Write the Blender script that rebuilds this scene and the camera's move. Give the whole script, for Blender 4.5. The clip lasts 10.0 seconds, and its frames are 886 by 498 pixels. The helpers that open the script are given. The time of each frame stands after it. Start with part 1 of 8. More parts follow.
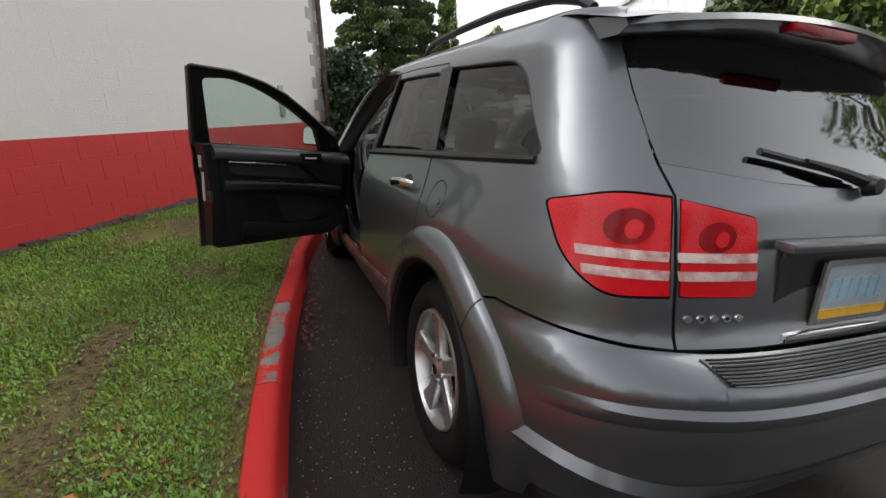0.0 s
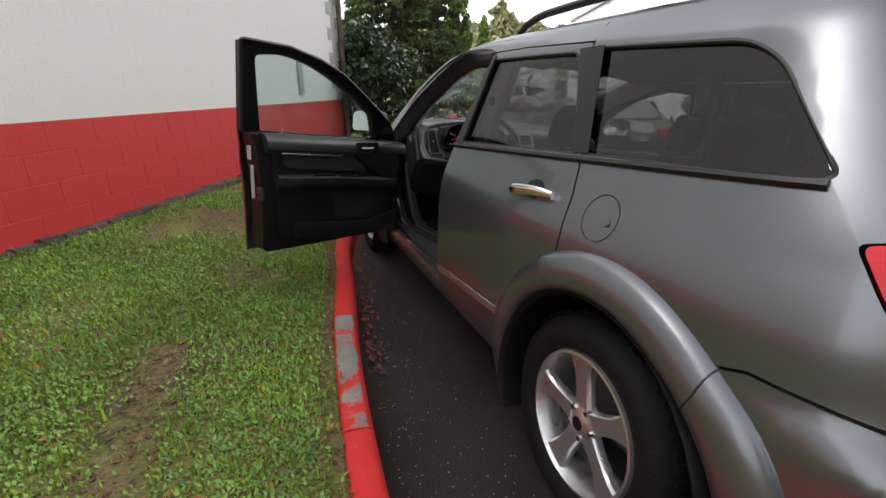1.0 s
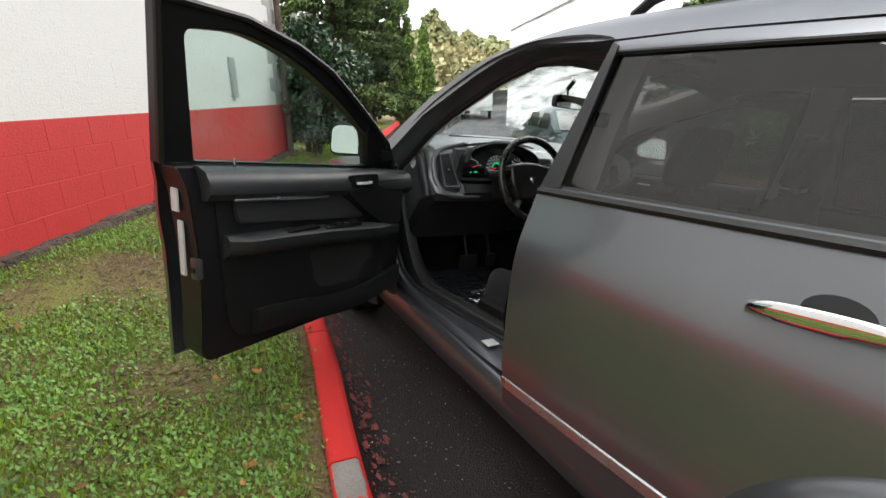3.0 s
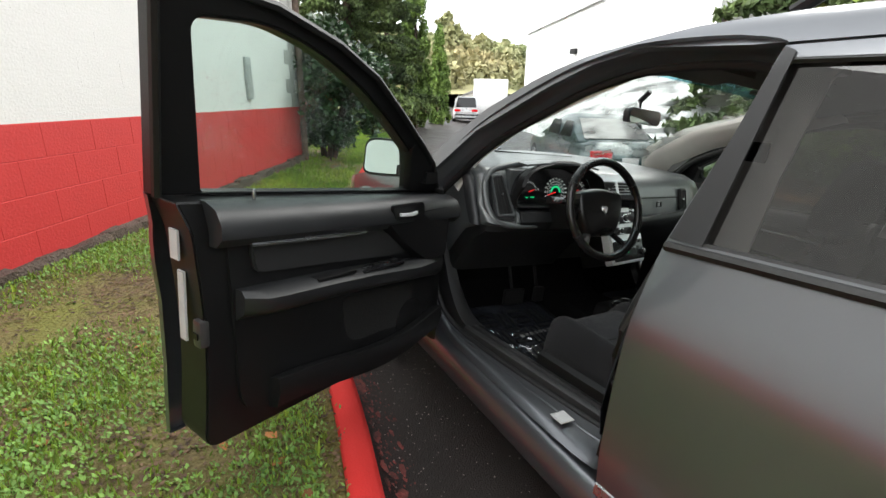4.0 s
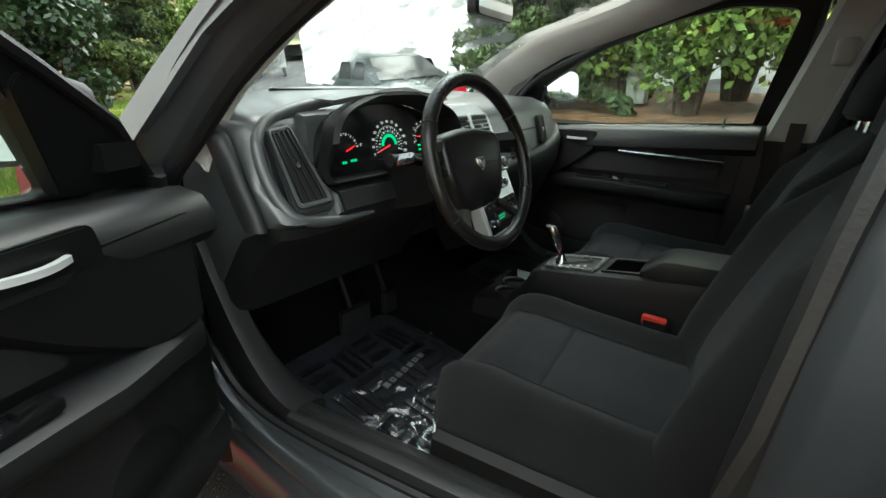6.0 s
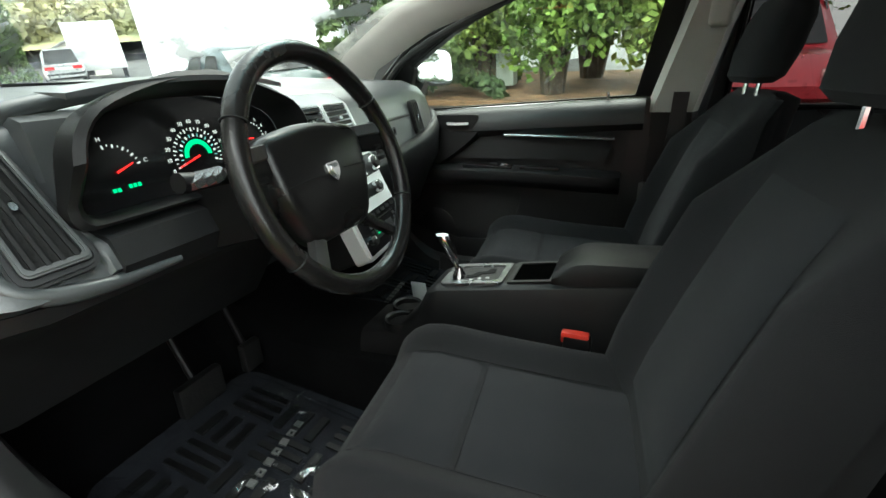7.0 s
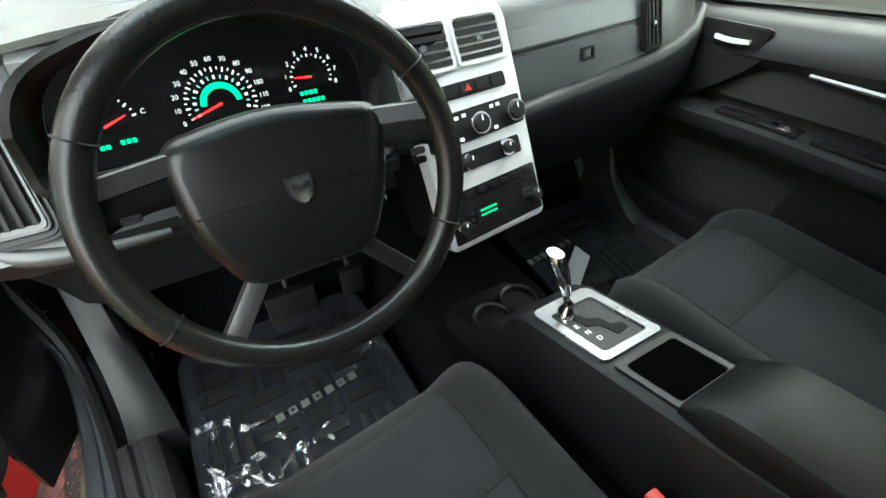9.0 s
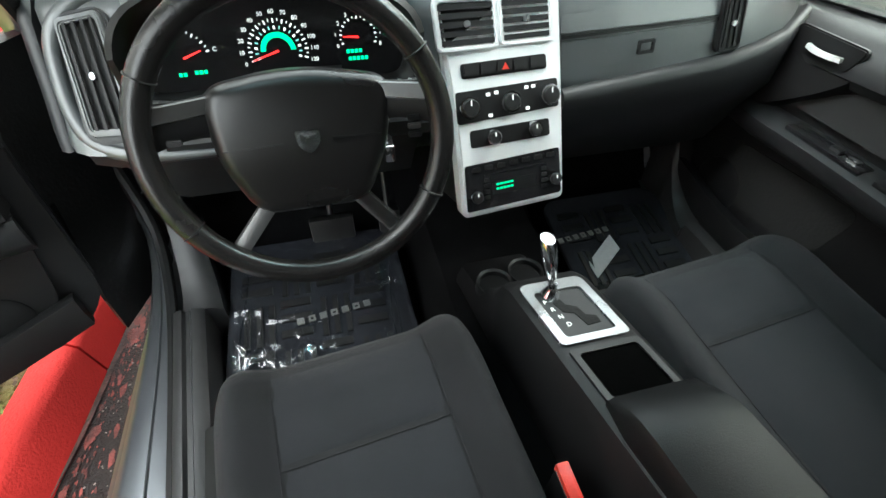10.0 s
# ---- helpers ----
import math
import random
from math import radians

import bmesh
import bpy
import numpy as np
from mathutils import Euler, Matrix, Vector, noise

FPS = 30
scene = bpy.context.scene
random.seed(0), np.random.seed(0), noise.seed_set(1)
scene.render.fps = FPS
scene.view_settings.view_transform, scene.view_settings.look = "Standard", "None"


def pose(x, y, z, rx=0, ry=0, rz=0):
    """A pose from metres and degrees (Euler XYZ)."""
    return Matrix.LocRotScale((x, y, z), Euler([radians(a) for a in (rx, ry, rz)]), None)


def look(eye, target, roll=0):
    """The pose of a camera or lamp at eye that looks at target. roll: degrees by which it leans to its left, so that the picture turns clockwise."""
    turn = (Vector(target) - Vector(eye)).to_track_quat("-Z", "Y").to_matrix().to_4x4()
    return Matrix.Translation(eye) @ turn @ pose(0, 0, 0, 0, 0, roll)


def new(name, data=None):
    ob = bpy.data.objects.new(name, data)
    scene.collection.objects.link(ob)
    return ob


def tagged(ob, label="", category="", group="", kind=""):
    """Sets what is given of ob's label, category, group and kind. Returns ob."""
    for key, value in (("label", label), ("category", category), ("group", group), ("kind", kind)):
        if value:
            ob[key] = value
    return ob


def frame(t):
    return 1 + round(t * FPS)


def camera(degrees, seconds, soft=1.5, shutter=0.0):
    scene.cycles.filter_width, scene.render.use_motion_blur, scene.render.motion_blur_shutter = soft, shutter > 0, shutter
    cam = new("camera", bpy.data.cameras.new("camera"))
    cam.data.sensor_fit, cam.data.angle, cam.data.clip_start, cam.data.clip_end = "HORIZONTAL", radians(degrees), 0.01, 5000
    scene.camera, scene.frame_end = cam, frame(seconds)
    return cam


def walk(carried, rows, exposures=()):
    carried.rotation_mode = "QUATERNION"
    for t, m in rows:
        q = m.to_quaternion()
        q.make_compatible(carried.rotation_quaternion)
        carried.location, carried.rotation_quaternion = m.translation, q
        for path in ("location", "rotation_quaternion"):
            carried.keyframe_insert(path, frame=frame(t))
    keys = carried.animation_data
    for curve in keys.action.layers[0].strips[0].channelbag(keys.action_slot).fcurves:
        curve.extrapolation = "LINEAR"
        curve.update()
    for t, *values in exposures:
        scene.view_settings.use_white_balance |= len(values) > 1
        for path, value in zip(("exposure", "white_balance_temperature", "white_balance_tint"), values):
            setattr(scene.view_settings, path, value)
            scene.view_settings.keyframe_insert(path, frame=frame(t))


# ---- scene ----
cam = camera(88.0, 10.0)
CAR = pose(0, 0, 0, 0, 5.5, 0)
PATH = [
    (0, (-1.473, -1.473, 1.236), (-0.743, 0.319, 0.731), 3.6),
    (0.5, (-1.664, -1.229, 1.258), (-0.993, 0.591, 0.771), 4.0),
    (1, (-1.77, -0.949, 1.26), (-1.035, 0.814, 0.668), 4.3),
    (1.5, (-1.824, -0.687, 1.238), (-0.989, 1.046, 0.693), 5.2),
    (2, (-1.799, -0.416, 1.231), (-0.968, 1.317, 0.68), 5.0),
    (2.5, (-1.766, -0.148, 1.228), (-0.889, 1.564, 0.681), 4.8),
    (2.7, (-1.798, -0.029, 1.258), (-0.827, 1.632, 0.712), 4.7),
    (3.8, (-1.795, 0.395, 1.272), (-0.813, 2.049, 0.726), 6.3),
    (4, (-1.773, 0.514, 1.294), (-0.814, 2.184, 0.756), 6.4),
    (4.5, (-1.682, 0.755, 1.271), (-0.594, 2.353, 0.76), 7.4),
    (5, (-1.546, 0.967, 1.235), (-0.232, 2.373, 0.691), 6.7),
    (5.2, (-1.49, 1.041, 1.228), (-0.06, 2.327, 0.68), 7.4),
    (6.3, (-1.167, 1.239, 1.186), (0.367, 2.314, 0.485), -1.4),
    (6.5, (-1.116, 1.268, 1.184), (0.465, 2.271, 0.481), -1.7),
    (7, (-0.965, 1.315, 1.166), (0.753, 2.046, 0.449), -2.2),
    (7.5, (-0.794, 1.329, 1.158), (0.974, 2.01, 0.516), -3.7),
    (8, (-0.681, 1.376, 1.199), (0.8, 2.464, 0.409), -2.6),
    (8.5, (-0.553, 1.377, 1.245), (0.484, 2.708, 0.171), -4.4),
    (9, (-0.423, 1.31, 1.278), (0.334, 2.683, 0.036), -2.2),
    (9.5, (-0.338, 1.228, 1.311), (0.221, 2.646, 0.016), 0.4),
    (10, (-0.308, 1.209, 1.352), (0.062, 2.58, -0.056), 1.3),
]
walk(cam, [(t, CAR @ look(eye, target, roll)) for t, eye, target, roll in PATH],
     [(0, -0.2, 6500, 10), (0.5, -0.05, 6500, 10), (1, 0.12, 6500, 10), (2.5, 0.6, 6500, 9), (4.5, 0.9, 6500, 6), (5.2, 1.0, 6500, 3), (6.5, 1.3, 6400, -2), (7, 1.6, 6400, -2), (7.5, 1.8, 6450, -2), (8, 2.18, 6400, -1), (8.5, 2.3, 6350, 1), (10, 2.4, 6300, 2)])

# ---------------------------------------------------------------- world, sun
world = bpy.data.worlds.new("overcast_sky")
scene.world = world
world.use_nodes = True
wn = world.node_tree
wn.nodes.clear()
sky = wn.nodes.new("ShaderNodeTexSky")
sky.sky_type, sky.sun_disc = "NISHITA", False
sky.sun_elevation, sky.sun_rotation = radians(46), radians(280)
sky.air_density, sky.dust_density = 1.0, 3.0
grey = wn.nodes.new("ShaderNodeHueSaturation")
grey.inputs["Saturation"].default_value = 0.12
cloud_noise = wn.nodes.new("ShaderNodeTexNoise")
cloud_noise.inputs["Scale"].default_value = 1.6
cloud_noise.inputs["Detail"].default_value = 4
cloud_ramp = wn.nodes.new("ShaderNodeMapRange")
cloud_ramp.inputs["To Min"].default_value, cloud_ramp.inputs["To Max"].default_value = 0.85, 1.2
cloud_mix = wn.nodes.new("ShaderNodeMix")
cloud_mix.data_type, cloud_mix.blend_type = "RGBA", "MULTIPLY"
cloud_mix.inputs["Factor"].default_value = 1.0
back = wn.nodes.new("ShaderNodeBackground")
back.inputs["Strength"].default_value = 0.34
wout = wn.nodes.new("ShaderNodeOutputWorld")
wn.links.new(sky.outputs["Color"], grey.inputs["Color"])
wn.links.new(cloud_noise.outputs["Fac"], cloud_ramp.inputs["Value"])
wn.links.new(grey.outputs["Color"], cloud_mix.inputs["A"])
wn.links.new(cloud_ramp.outputs["Result"], cloud_mix.inputs["B"])
wn.links.new(cloud_mix.outputs["Result"], back.inputs["Color"])
wn.links.new(back.outputs["Background"], wout.inputs["Surface"])

sun = new("sun", bpy.data.lights.new("sun", "SUN"))
sun.data.energy, sun.data.angle, sun.data.color = 1.5, radians(40), (1.0, 0.97, 0.93)
sun.matrix_basis = pose(0, 0, 30, 44, 0, 280 - 180)


# ---------------------------------------------------------------- materials
def material(name, base, rough=0.6, metal=0.0, second=None, scale=8.0, fine=120.0, bump=0.15, vary=0.25, coat=0.0, rough_vary=0.1, island=0.0, depth=0.01, object_random=0.0, spec=0.5, sheen=0.0):
    """Principled surface with colour variation at two scales, relief and uneven gloss."""
    m = bpy.data.materials.new(name)
    m.use_nodes = True
    nt = m.node_tree
    b = nt.nodes["Principled BSDF"]
    co = nt.nodes.new("ShaderNodeTexCoord")
    big = nt.nodes.new("ShaderNodeTexNoise")
    big.inputs["Scale"].default_value, big.inputs["Detail"].default_value = scale, 5
    small = nt.nodes.new("ShaderNodeTexNoise")
    small.inputs["Scale"].default_value, small.inputs["Detail"].default_value = fine, 3
    for n in (big, small):
        nt.links.new(co.outputs["Object"], n.inputs["Vector"])
    ramp = nt.nodes.new("ShaderNodeValToRGB")
    other = second if second else tuple(c * (1 - vary) for c in base)
    ramp.color_ramp.elements[0].color, ramp.color_ramp.elements[1].color = (*other, 1), (*base, 1)
    ramp.color_ramp.elements[0].position, ramp.color_ramp.elements[1].position = 0.35, 0.65
    nt.links.new(big.outputs["Fac"], ramp.inputs["Fac"])
    grain = nt.nodes.new("ShaderNodeMapRange")
    grain.inputs["To Min"].default_value, grain.inputs["To Max"].default_value = 1 - vary * 0.8, 1 + vary * 0.8
    nt.links.new(small.outputs["Fac"], grain.inputs["Value"])
    mul = nt.nodes.new("ShaderNodeMix")
    mul.data_type, mul.blend_type = "RGBA", "MULTIPLY"
    mul.inputs["Factor"].default_value = 1.0
    nt.links.new(ramp.outputs["Color"], mul.inputs["A"])
    nt.links.new(grain.outputs["Result"], mul.inputs["B"])
    colour = mul.outputs["Result"]
    if island or object_random:
        geo = nt.nodes.new("ShaderNodeNewGeometry" if island else "ShaderNodeObjectInfo")
        amount = island or object_random
        rr = nt.nodes.new("ShaderNodeMapRange")
        rr.inputs["To Min"].default_value, rr.inputs["To Max"].default_value = 1 - amount, 1 + amount
        nt.links.new(geo.outputs["Random Per Island" if island else "Random"], rr.inputs["Value"])
        mul2 = nt.nodes.new("ShaderNodeMix")
        mul2.data_type, mul2.blend_type = "RGBA", "MULTIPLY"
        mul2.inputs["Factor"].default_value = 1.0
        nt.links.new(colour, mul2.inputs["A"])
        nt.links.new(rr.outputs["Result"], mul2.inputs["B"])
        colour = mul2.outputs["Result"]
    nt.links.new(colour, b.inputs["Base Color"])
    rg = nt.nodes.new("ShaderNodeMapRange")
    rg.inputs["To Min"].default_value, rg.inputs["To Max"].default_value = max(0.02, rough - rough_vary), min(1, rough + rough_vary)
    nt.links.new(big.outputs["Fac"], rg.inputs["Value"])
    nt.links.new(rg.outputs["Result"], b.inputs["Roughness"])
    b.inputs["Metallic"].default_value = metal
    b.inputs["Coat Weight"].default_value = coat
    b.inputs["Coat Roughness"].default_value = 0.06
    b.inputs["Specular IOR Level"].default_value = spec
    b.inputs["Sheen Weight"].default_value = sheen
    if bump:
        bp = nt.nodes.new("ShaderNodeBump")
        bp.inputs["Strength"].default_value, bp.inputs["Distance"].default_value = bump, depth
        nt.links.new(small.outputs["Fac"], bp.inputs["Height"])
        nt.links.new(bp.outputs["Normal"], b.inputs["Normal"])
    return m


def pane(name, tint, gloss=0.0, drops=0.0, film=0.0, shine=0.06):
    """Thin glass: clear by a tint, mirror-like by Fresnel, wet with small drops where asked."""
    m = bpy.data.materials.new(name)
    m.use_nodes = True
    nt = m.node_tree
    nt.nodes.clear()
    tr = nt.nodes.new("ShaderNodeBsdfTransparent")
    tr.inputs["Color"].default_value = (*tint, 1)
    gl = nt.nodes.new("ShaderNodeBsdfGlossy")
    gl.inputs["Roughness"].default_value = gloss
    facing = nt.nodes.new("ShaderNodeLayerWeight")
    facing.inputs["Blend"].default_value = 0.5
    steep = nt.nodes.new("ShaderNodeMath")
    steep.operation = "POWER"
    steep.inputs[1].default_value = 5.0
    fr = nt.nodes.new("ShaderNodeMath")
    fr.operation = "MULTIPLY_ADD"
    fr.inputs[1].default_value, fr.inputs[2].default_value = 0.92, shine
    nt.links.new(facing.outputs["Facing"], steep.inputs[0])
    nt.links.new(steep.outputs[0], fr.inputs[0])
    mix = nt.nodes.new("ShaderNodeMixShader")
    out = nt.nodes.new("ShaderNodeOutputMaterial")
    nt.links.new(fr.outputs[0], mix.inputs["Fac"])
    nt.links.new(tr.outputs["BSDF"], mix.inputs[1])
    nt.links.new(gl.outputs["BSDF"], mix.inputs[2])
    last = mix
    if drops or film:
        co = nt.nodes.new("ShaderNodeTexCoord")
        wet = nt.nodes.new("ShaderNodeTexVoronoi")
        wet.inputs["Scale"].default_value = 70
        streak = nt.nodes.new("ShaderNodeTexNoise")
        streak.inputs["Scale"].default_value, streak.inputs["Detail"].default_value = 7, 6
        nt.links.new(co.outputs["Object"], wet.inputs["Vector"])
        nt.links.new(co.outputs["Object"], streak.inputs["Vector"])
        cut = nt.nodes.new("ShaderNodeMapRange")
        cut.inputs["From Min"].default_value, cut.inputs["From Max"].default_value = 0.16, 0.24
        cut.inputs["To Min"].default_value, cut.inputs["To Max"].default_value = drops, film
        nt.links.new(wet.outputs["Distance"], cut.inputs["Value"])
        patch = nt.nodes.new("ShaderNodeMapRange")
        patch.inputs["From Min"].default_value, patch.inputs["From Max"].default_value = 0.42, 0.62
        nt.links.new(streak.outputs["Fac"], patch.inputs["Value"])
        amount = nt.nodes.new("ShaderNodeMath")
        amount.operation = "MULTIPLY"
        nt.links.new(cut.outputs["Result"], amount.inputs[0])
        nt.links.new(patch.outputs["Result"], amount.inputs[1])
        water = nt.nodes.new("ShaderNodeBsdfPrincipled")
        water.inputs["Base Color"].default_value = (0.75, 0.8, 0.8, 1)
        water.inputs["Roughness"].default_value = 0.15
        water.inputs["Transmission Weight"].default_value = 0.7
        water.inputs["IOR"].default_value = 1.2
        mix2 = nt.nodes.new("ShaderNodeMixShader")
        nt.links.new(amount.outputs[0], mix2.inputs["Fac"])
        nt.links.new(mix.outputs[0], mix2.inputs[1])
        nt.links.new(water.outputs["BSDF"], mix2.inputs[2])
        last = mix2
    nt.links.new(last.outputs[0], out.inputs["Surface"])
    return m


def glow(name, colour, power):
    m = bpy.data.materials.new(name)
    m.use_nodes = True
    b = m.node_tree.nodes["Principled BSDF"]
    b.inputs["Base Color"].default_value = (*[c * 0.3 for c in colour], 1)
    b.inputs["Emission Color"].default_value = (*colour, 1)
    b.inputs["Emission Strength"].default_value = power
    return m


PAINT = material("grey_metallic_paint", (0.165, 0.173, 0.186), 0.33, 0.80, scale=3, fine=900, bump=0.02, vary=0.08, coat=0.75, rough_vary=0.04, depth=0.001)
BLACK_PLASTIC = material("black_plastic", (0.006, 0.006, 0.0065), 0.42, spec=0.4, bump=0.2, fine=600, vary=0.2, depth=0.001)
TRIM_PLASTIC = material("grained_dark_trim", (0.007, 0.007, 0.0075), 0.5, spec=0.35, bump=0.35, fine=700, vary=0.2, depth=0.001)
DASH_PLASTIC = material("dark_grey_dashboard", (0.074, 0.080, 0.082), 0.37, spec=0.95, coat=0.2, bump=0.3, fine=600, vary=0.15, depth=0.001)
ROLL_PLASTIC = material("door_roll_vinyl", (0.016, 0.0168, 0.0182), 0.44, bump=0.3, fine=600, vary=0.15, depth=0.001)
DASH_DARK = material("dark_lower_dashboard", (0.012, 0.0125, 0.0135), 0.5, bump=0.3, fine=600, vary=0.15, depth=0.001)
SILL_PLASTIC = material("grey_sill_plastic", (0.026, 0.0257, 0.0262), 0.40, spec=0.5, bump=0.3, fine=700, vary=0.2, depth=0.001)
RUBBER = material("black_rubber_seal", (0.010, 0.010, 0.010), 0.45, bump=0.1, vary=0.3)
TYRE = material("black_tyre_rubber", (0.006, 0.006, 0.0065), 0.75, spec=0.3, bump=0.4, fine=150, vary=0.3)
ALLOY = material("silver_alloy", (0.62, 0.62, 0.62), 0.3, 0.85, bump=0.05, vary=0.12, fine=300)
CHROME = material("polished_chrome", (0.86, 0.86, 0.87), 0.1, 1.0, bump=0.0, vary=0.05, rough_vary=0.05)
SILVER = material("silver_painted_plastic", (0.74, 0.755, 0.76), 0.36, 0.25, bump=0.08, fine=800, vary=0.06, depth=0.001)
DARK_SATIN = material("dark_satin_spoke", (0.085, 0.083, 0.082), 0.32, 0.5, bump=0.05, vary=0.1)
LID_VINYL = material("black_lid_vinyl", (0.007, 0.007, 0.0075), 0.44, spec=0.26, bump=0.3, fine=500, vary=0.25, depth=0.001)
CRUMB = material("soil_crumbs", (0.17, 0.105, 0.062), 0.95, second=(0.09, 0.06, 0.04), scale=9, fine=60, bump=0.0, vary=0.3, island=0.5)
SATIN = material("satin_silver_strip", (0.42, 0.43, 0.44), 0.26, 0.9, bump=0.05, vary=0.1)
FABRIC = material("charcoal_seat_fabric", (0.0200, 0.0203, 0.0222), 0.95, spec=0.12, scale=5, fine=1400, bump=0.6, vary=0.25, depth=0.002, sheen=0.06)
FABRIC_BLUE = material("slate_seat_fabric", (0.0225, 0.0238, 0.0270), 0.95, spec=0.12, scale=5, fine=1400, bump=0.6, vary=0.25, depth=0.002, sheen=0.08)
PAD_VINYL = material("airbag_pad_vinyl", (0.012, 0.0115, 0.0115), 0.30, bump=0.12, fine=700, vary=0.15, depth=0.0005)
LEATHER = material("black_leather", (0.014, 0.0132, 0.013), 0.25, bump=0.4, fine=350, vary=0.25, depth=0.001)
CARPET = material("black_carpet", (0.007, 0.007, 0.0075), 0.95, spec=0.1, bump=0.8, fine=500, vary=0.4)
MAT_PILE = material("dark_floor_mat", (0.040, 0.043, 0.052), 0.9, spec=0.2, bump=0.8, fine=500, vary=0.35)
BEIGE = material("pale_pillar_trim", (0.52, 0.50, 0.46), 0.7, bump=0.2, fine=500, vary=0.08)
HEADLINER = material("pale_headliner", (0.125, 0.122, 0.115), 0.95, bump=0.4, fine=600, vary=0.1)
RED_LENS = material("red_lamp_lens", (0.62, 0.004, 0.013), 0.20, bump=0.20, fine=220, vary=0.35, coat=0.35, spec=0.25, rough_vary=0.06, second=(0.55, 0.004, 0.008), scale=14)
DARK_RED_LENS = material("dark_red_reflector", (0.30, 0.004, 0.008), 0.2, bump=0.05, fine=120, vary=0.4, coat=0.15, spec=0.2, rough_vary=0.04)
CLEAR_LENS = material("clear_lamp_stripe", (0.72, 0.58, 0.56), 0.12, bump=0.3, fine=200, vary=0.2, coat=0.6, rough_vary=0.04, second=(0.42, 0.16, 0.16), scale=20)
DARK_GLASS = pane("privacy_glass", (0.185, 0.18, 0.18), shine=0.08, drops=0.12)
REAR_GLASS = pane("dark_rear_glass", (0.08, 0.08, 0.085), shine=0.28, gloss=0.04, drops=0.10)
CLEAR_GLASS = pane("clear_side_glass", (0.84, 0.93, 0.90), drops=0.35, film=0.04)
WINDSCREEN = pane("wet_windscreen", (0.90, 0.97, 0.95), drops=0.66, film=0.72)
WET_GLASS = pane("rain_wet_side_glass", (0.92, 0.97, 0.93), drops=0.75, film=0.05)
MIRROR_GLASS = material("mirror_glass", (0.9, 0.92, 0.92), 0.03, 1.0, bump=0.0, vary=0.02, rough_vary=0.01)
LCD_GREEN = glow("green_display", (0.015, 0.62, 0.22), 0.55)
LCD_RED = glow("red_pointer", (1.0, 0.02, 0.02), 0.75)
LCD_WHITE = glow("white_dial_marks", (0.9, 0.95, 0.92), 0.28)
SMOKED = material("black_gloss_panel", (0.010, 0.010, 0.011), 0.14, bump=0.0, vary=0.1, rough_vary=0.05)
WHITE_LABEL = material("white_sticker", (0.50, 0.50, 0.50), 0.5, bump=0.05, vary=0.1)
RED_BUTTON = material("red_buckle_button", (0.65, 0.04, 0.025), 0.4, bump=0.1, vary=0.15)
ASPHALT = material("wet_dark_asphalt", (0.036, 0.030, 0.027), 0.50, spec=0.4, second=(0.020, 0.0172, 0.016), scale=1.6, fine=160, bump=0.9, vary=0.5, rough_vary=0.22, depth=0.012)
SOIL = material("lawn_soil", (0.175, 0.180, 0.040), 0.95, second=(0.17, 0.11, 0.065), scale=2.4, fine=60, bump=1.0, vary=0.5, depth=0.03)
BARK_MULCH = material("brown_bark_mulch", (0.22, 0.12, 0.06), 0.95, scale=3, fine=40, bump=1.0, vary=0.5, depth=0.03)
WHITE_BLOCK = material("white_painted_block", (0.74, 0.72, 0.70), 0.75, scale=1.1, fine=55, bump=0.45, vary=0.07, depth=0.008)
RED_BLOCK = material("red_painted_block", (0.58, 0.042, 0.038), 0.6, second=(0.50, 0.032, 0.032), scale=1.3, fine=55, bump=0.45, vary=0.12, depth=0.008)
GREY_END_BLOCK = material("grey_end_block", (0.26, 0.25, 0.24), 0.8, second=(0.42, 0.41, 0.39), scale=2.0, fine=55, bump=0.45, vary=0.12, depth=0.008)
STONE = material("dark_footing_stone", (0.16, 0.115, 0.090), 0.9, scale=5, fine=60, bump=1.0, vary=0.5, depth=0.03, object_random=0.3)
WHITE_WALL = material("white_metal_cladding", (0.80, 0.80, 0.80), 0.6, scale=0.4, fine=20, bump=0.1, vary=0.04)
GRASS = material("grass_blades", (0.34, 0.44, 0.050), 0.7, second=(0.16, 0.27, 0.038), scale=1.1, fine=9, bump=0.0, vary=0.35, island=0.45)
WEED = material("clover_leaves", (0.22, 0.38, 0.075), 0.7, second=(0.12, 0.23, 0.055), scale=2.0, fine=9, bump=0.0, vary=0.3, island=0.3)
DRY = material("dead_leaves", (0.36, 0.15, 0.05), 0.8, bump=0.2, vary=0.4, island=0.5)
PEBBLE = material("pale_grit", (0.32, 0.29, 0.26), 0.8, bump=0.3, vary=0.4, island=0.6)
BARK = material("tree_bark", (0.09, 0.065, 0.045), 0.9, scale=6, fine=40, bump=1.0, vary=0.5, depth=0.03)
NEEDLE = material("dark_conifer_foliage", (0.105, 0.150, 0.042), 0.75, second=(0.036, 0.062, 0.022), scale=0.9, fine=5, bump=0.0, vary=0.3, island=0.5)
CYPRESS = material("bright_cypress_foliage", (0.135, 0.205, 0.035), 0.75, second=(0.070, 0.125, 0.022), scale=1.0, fine=5, bump=0.0, vary=0.3, island=0.45)
LAUREL = material("glossy_laurel_leaves", (0.040, 0.085, 0.025), 0.35, second=(0.020, 0.050, 0.018), scale=2.0, fine=6, bump=0.0, vary=0.3, island=0.5)
LIGHT_LEAF = material("yellow_green_foliage", (0.24, 0.30, 0.055), 0.75, second=(0.12, 0.18, 0.04), scale=0.8, fine=5, bump=0.0, vary=0.3, island=0.5)
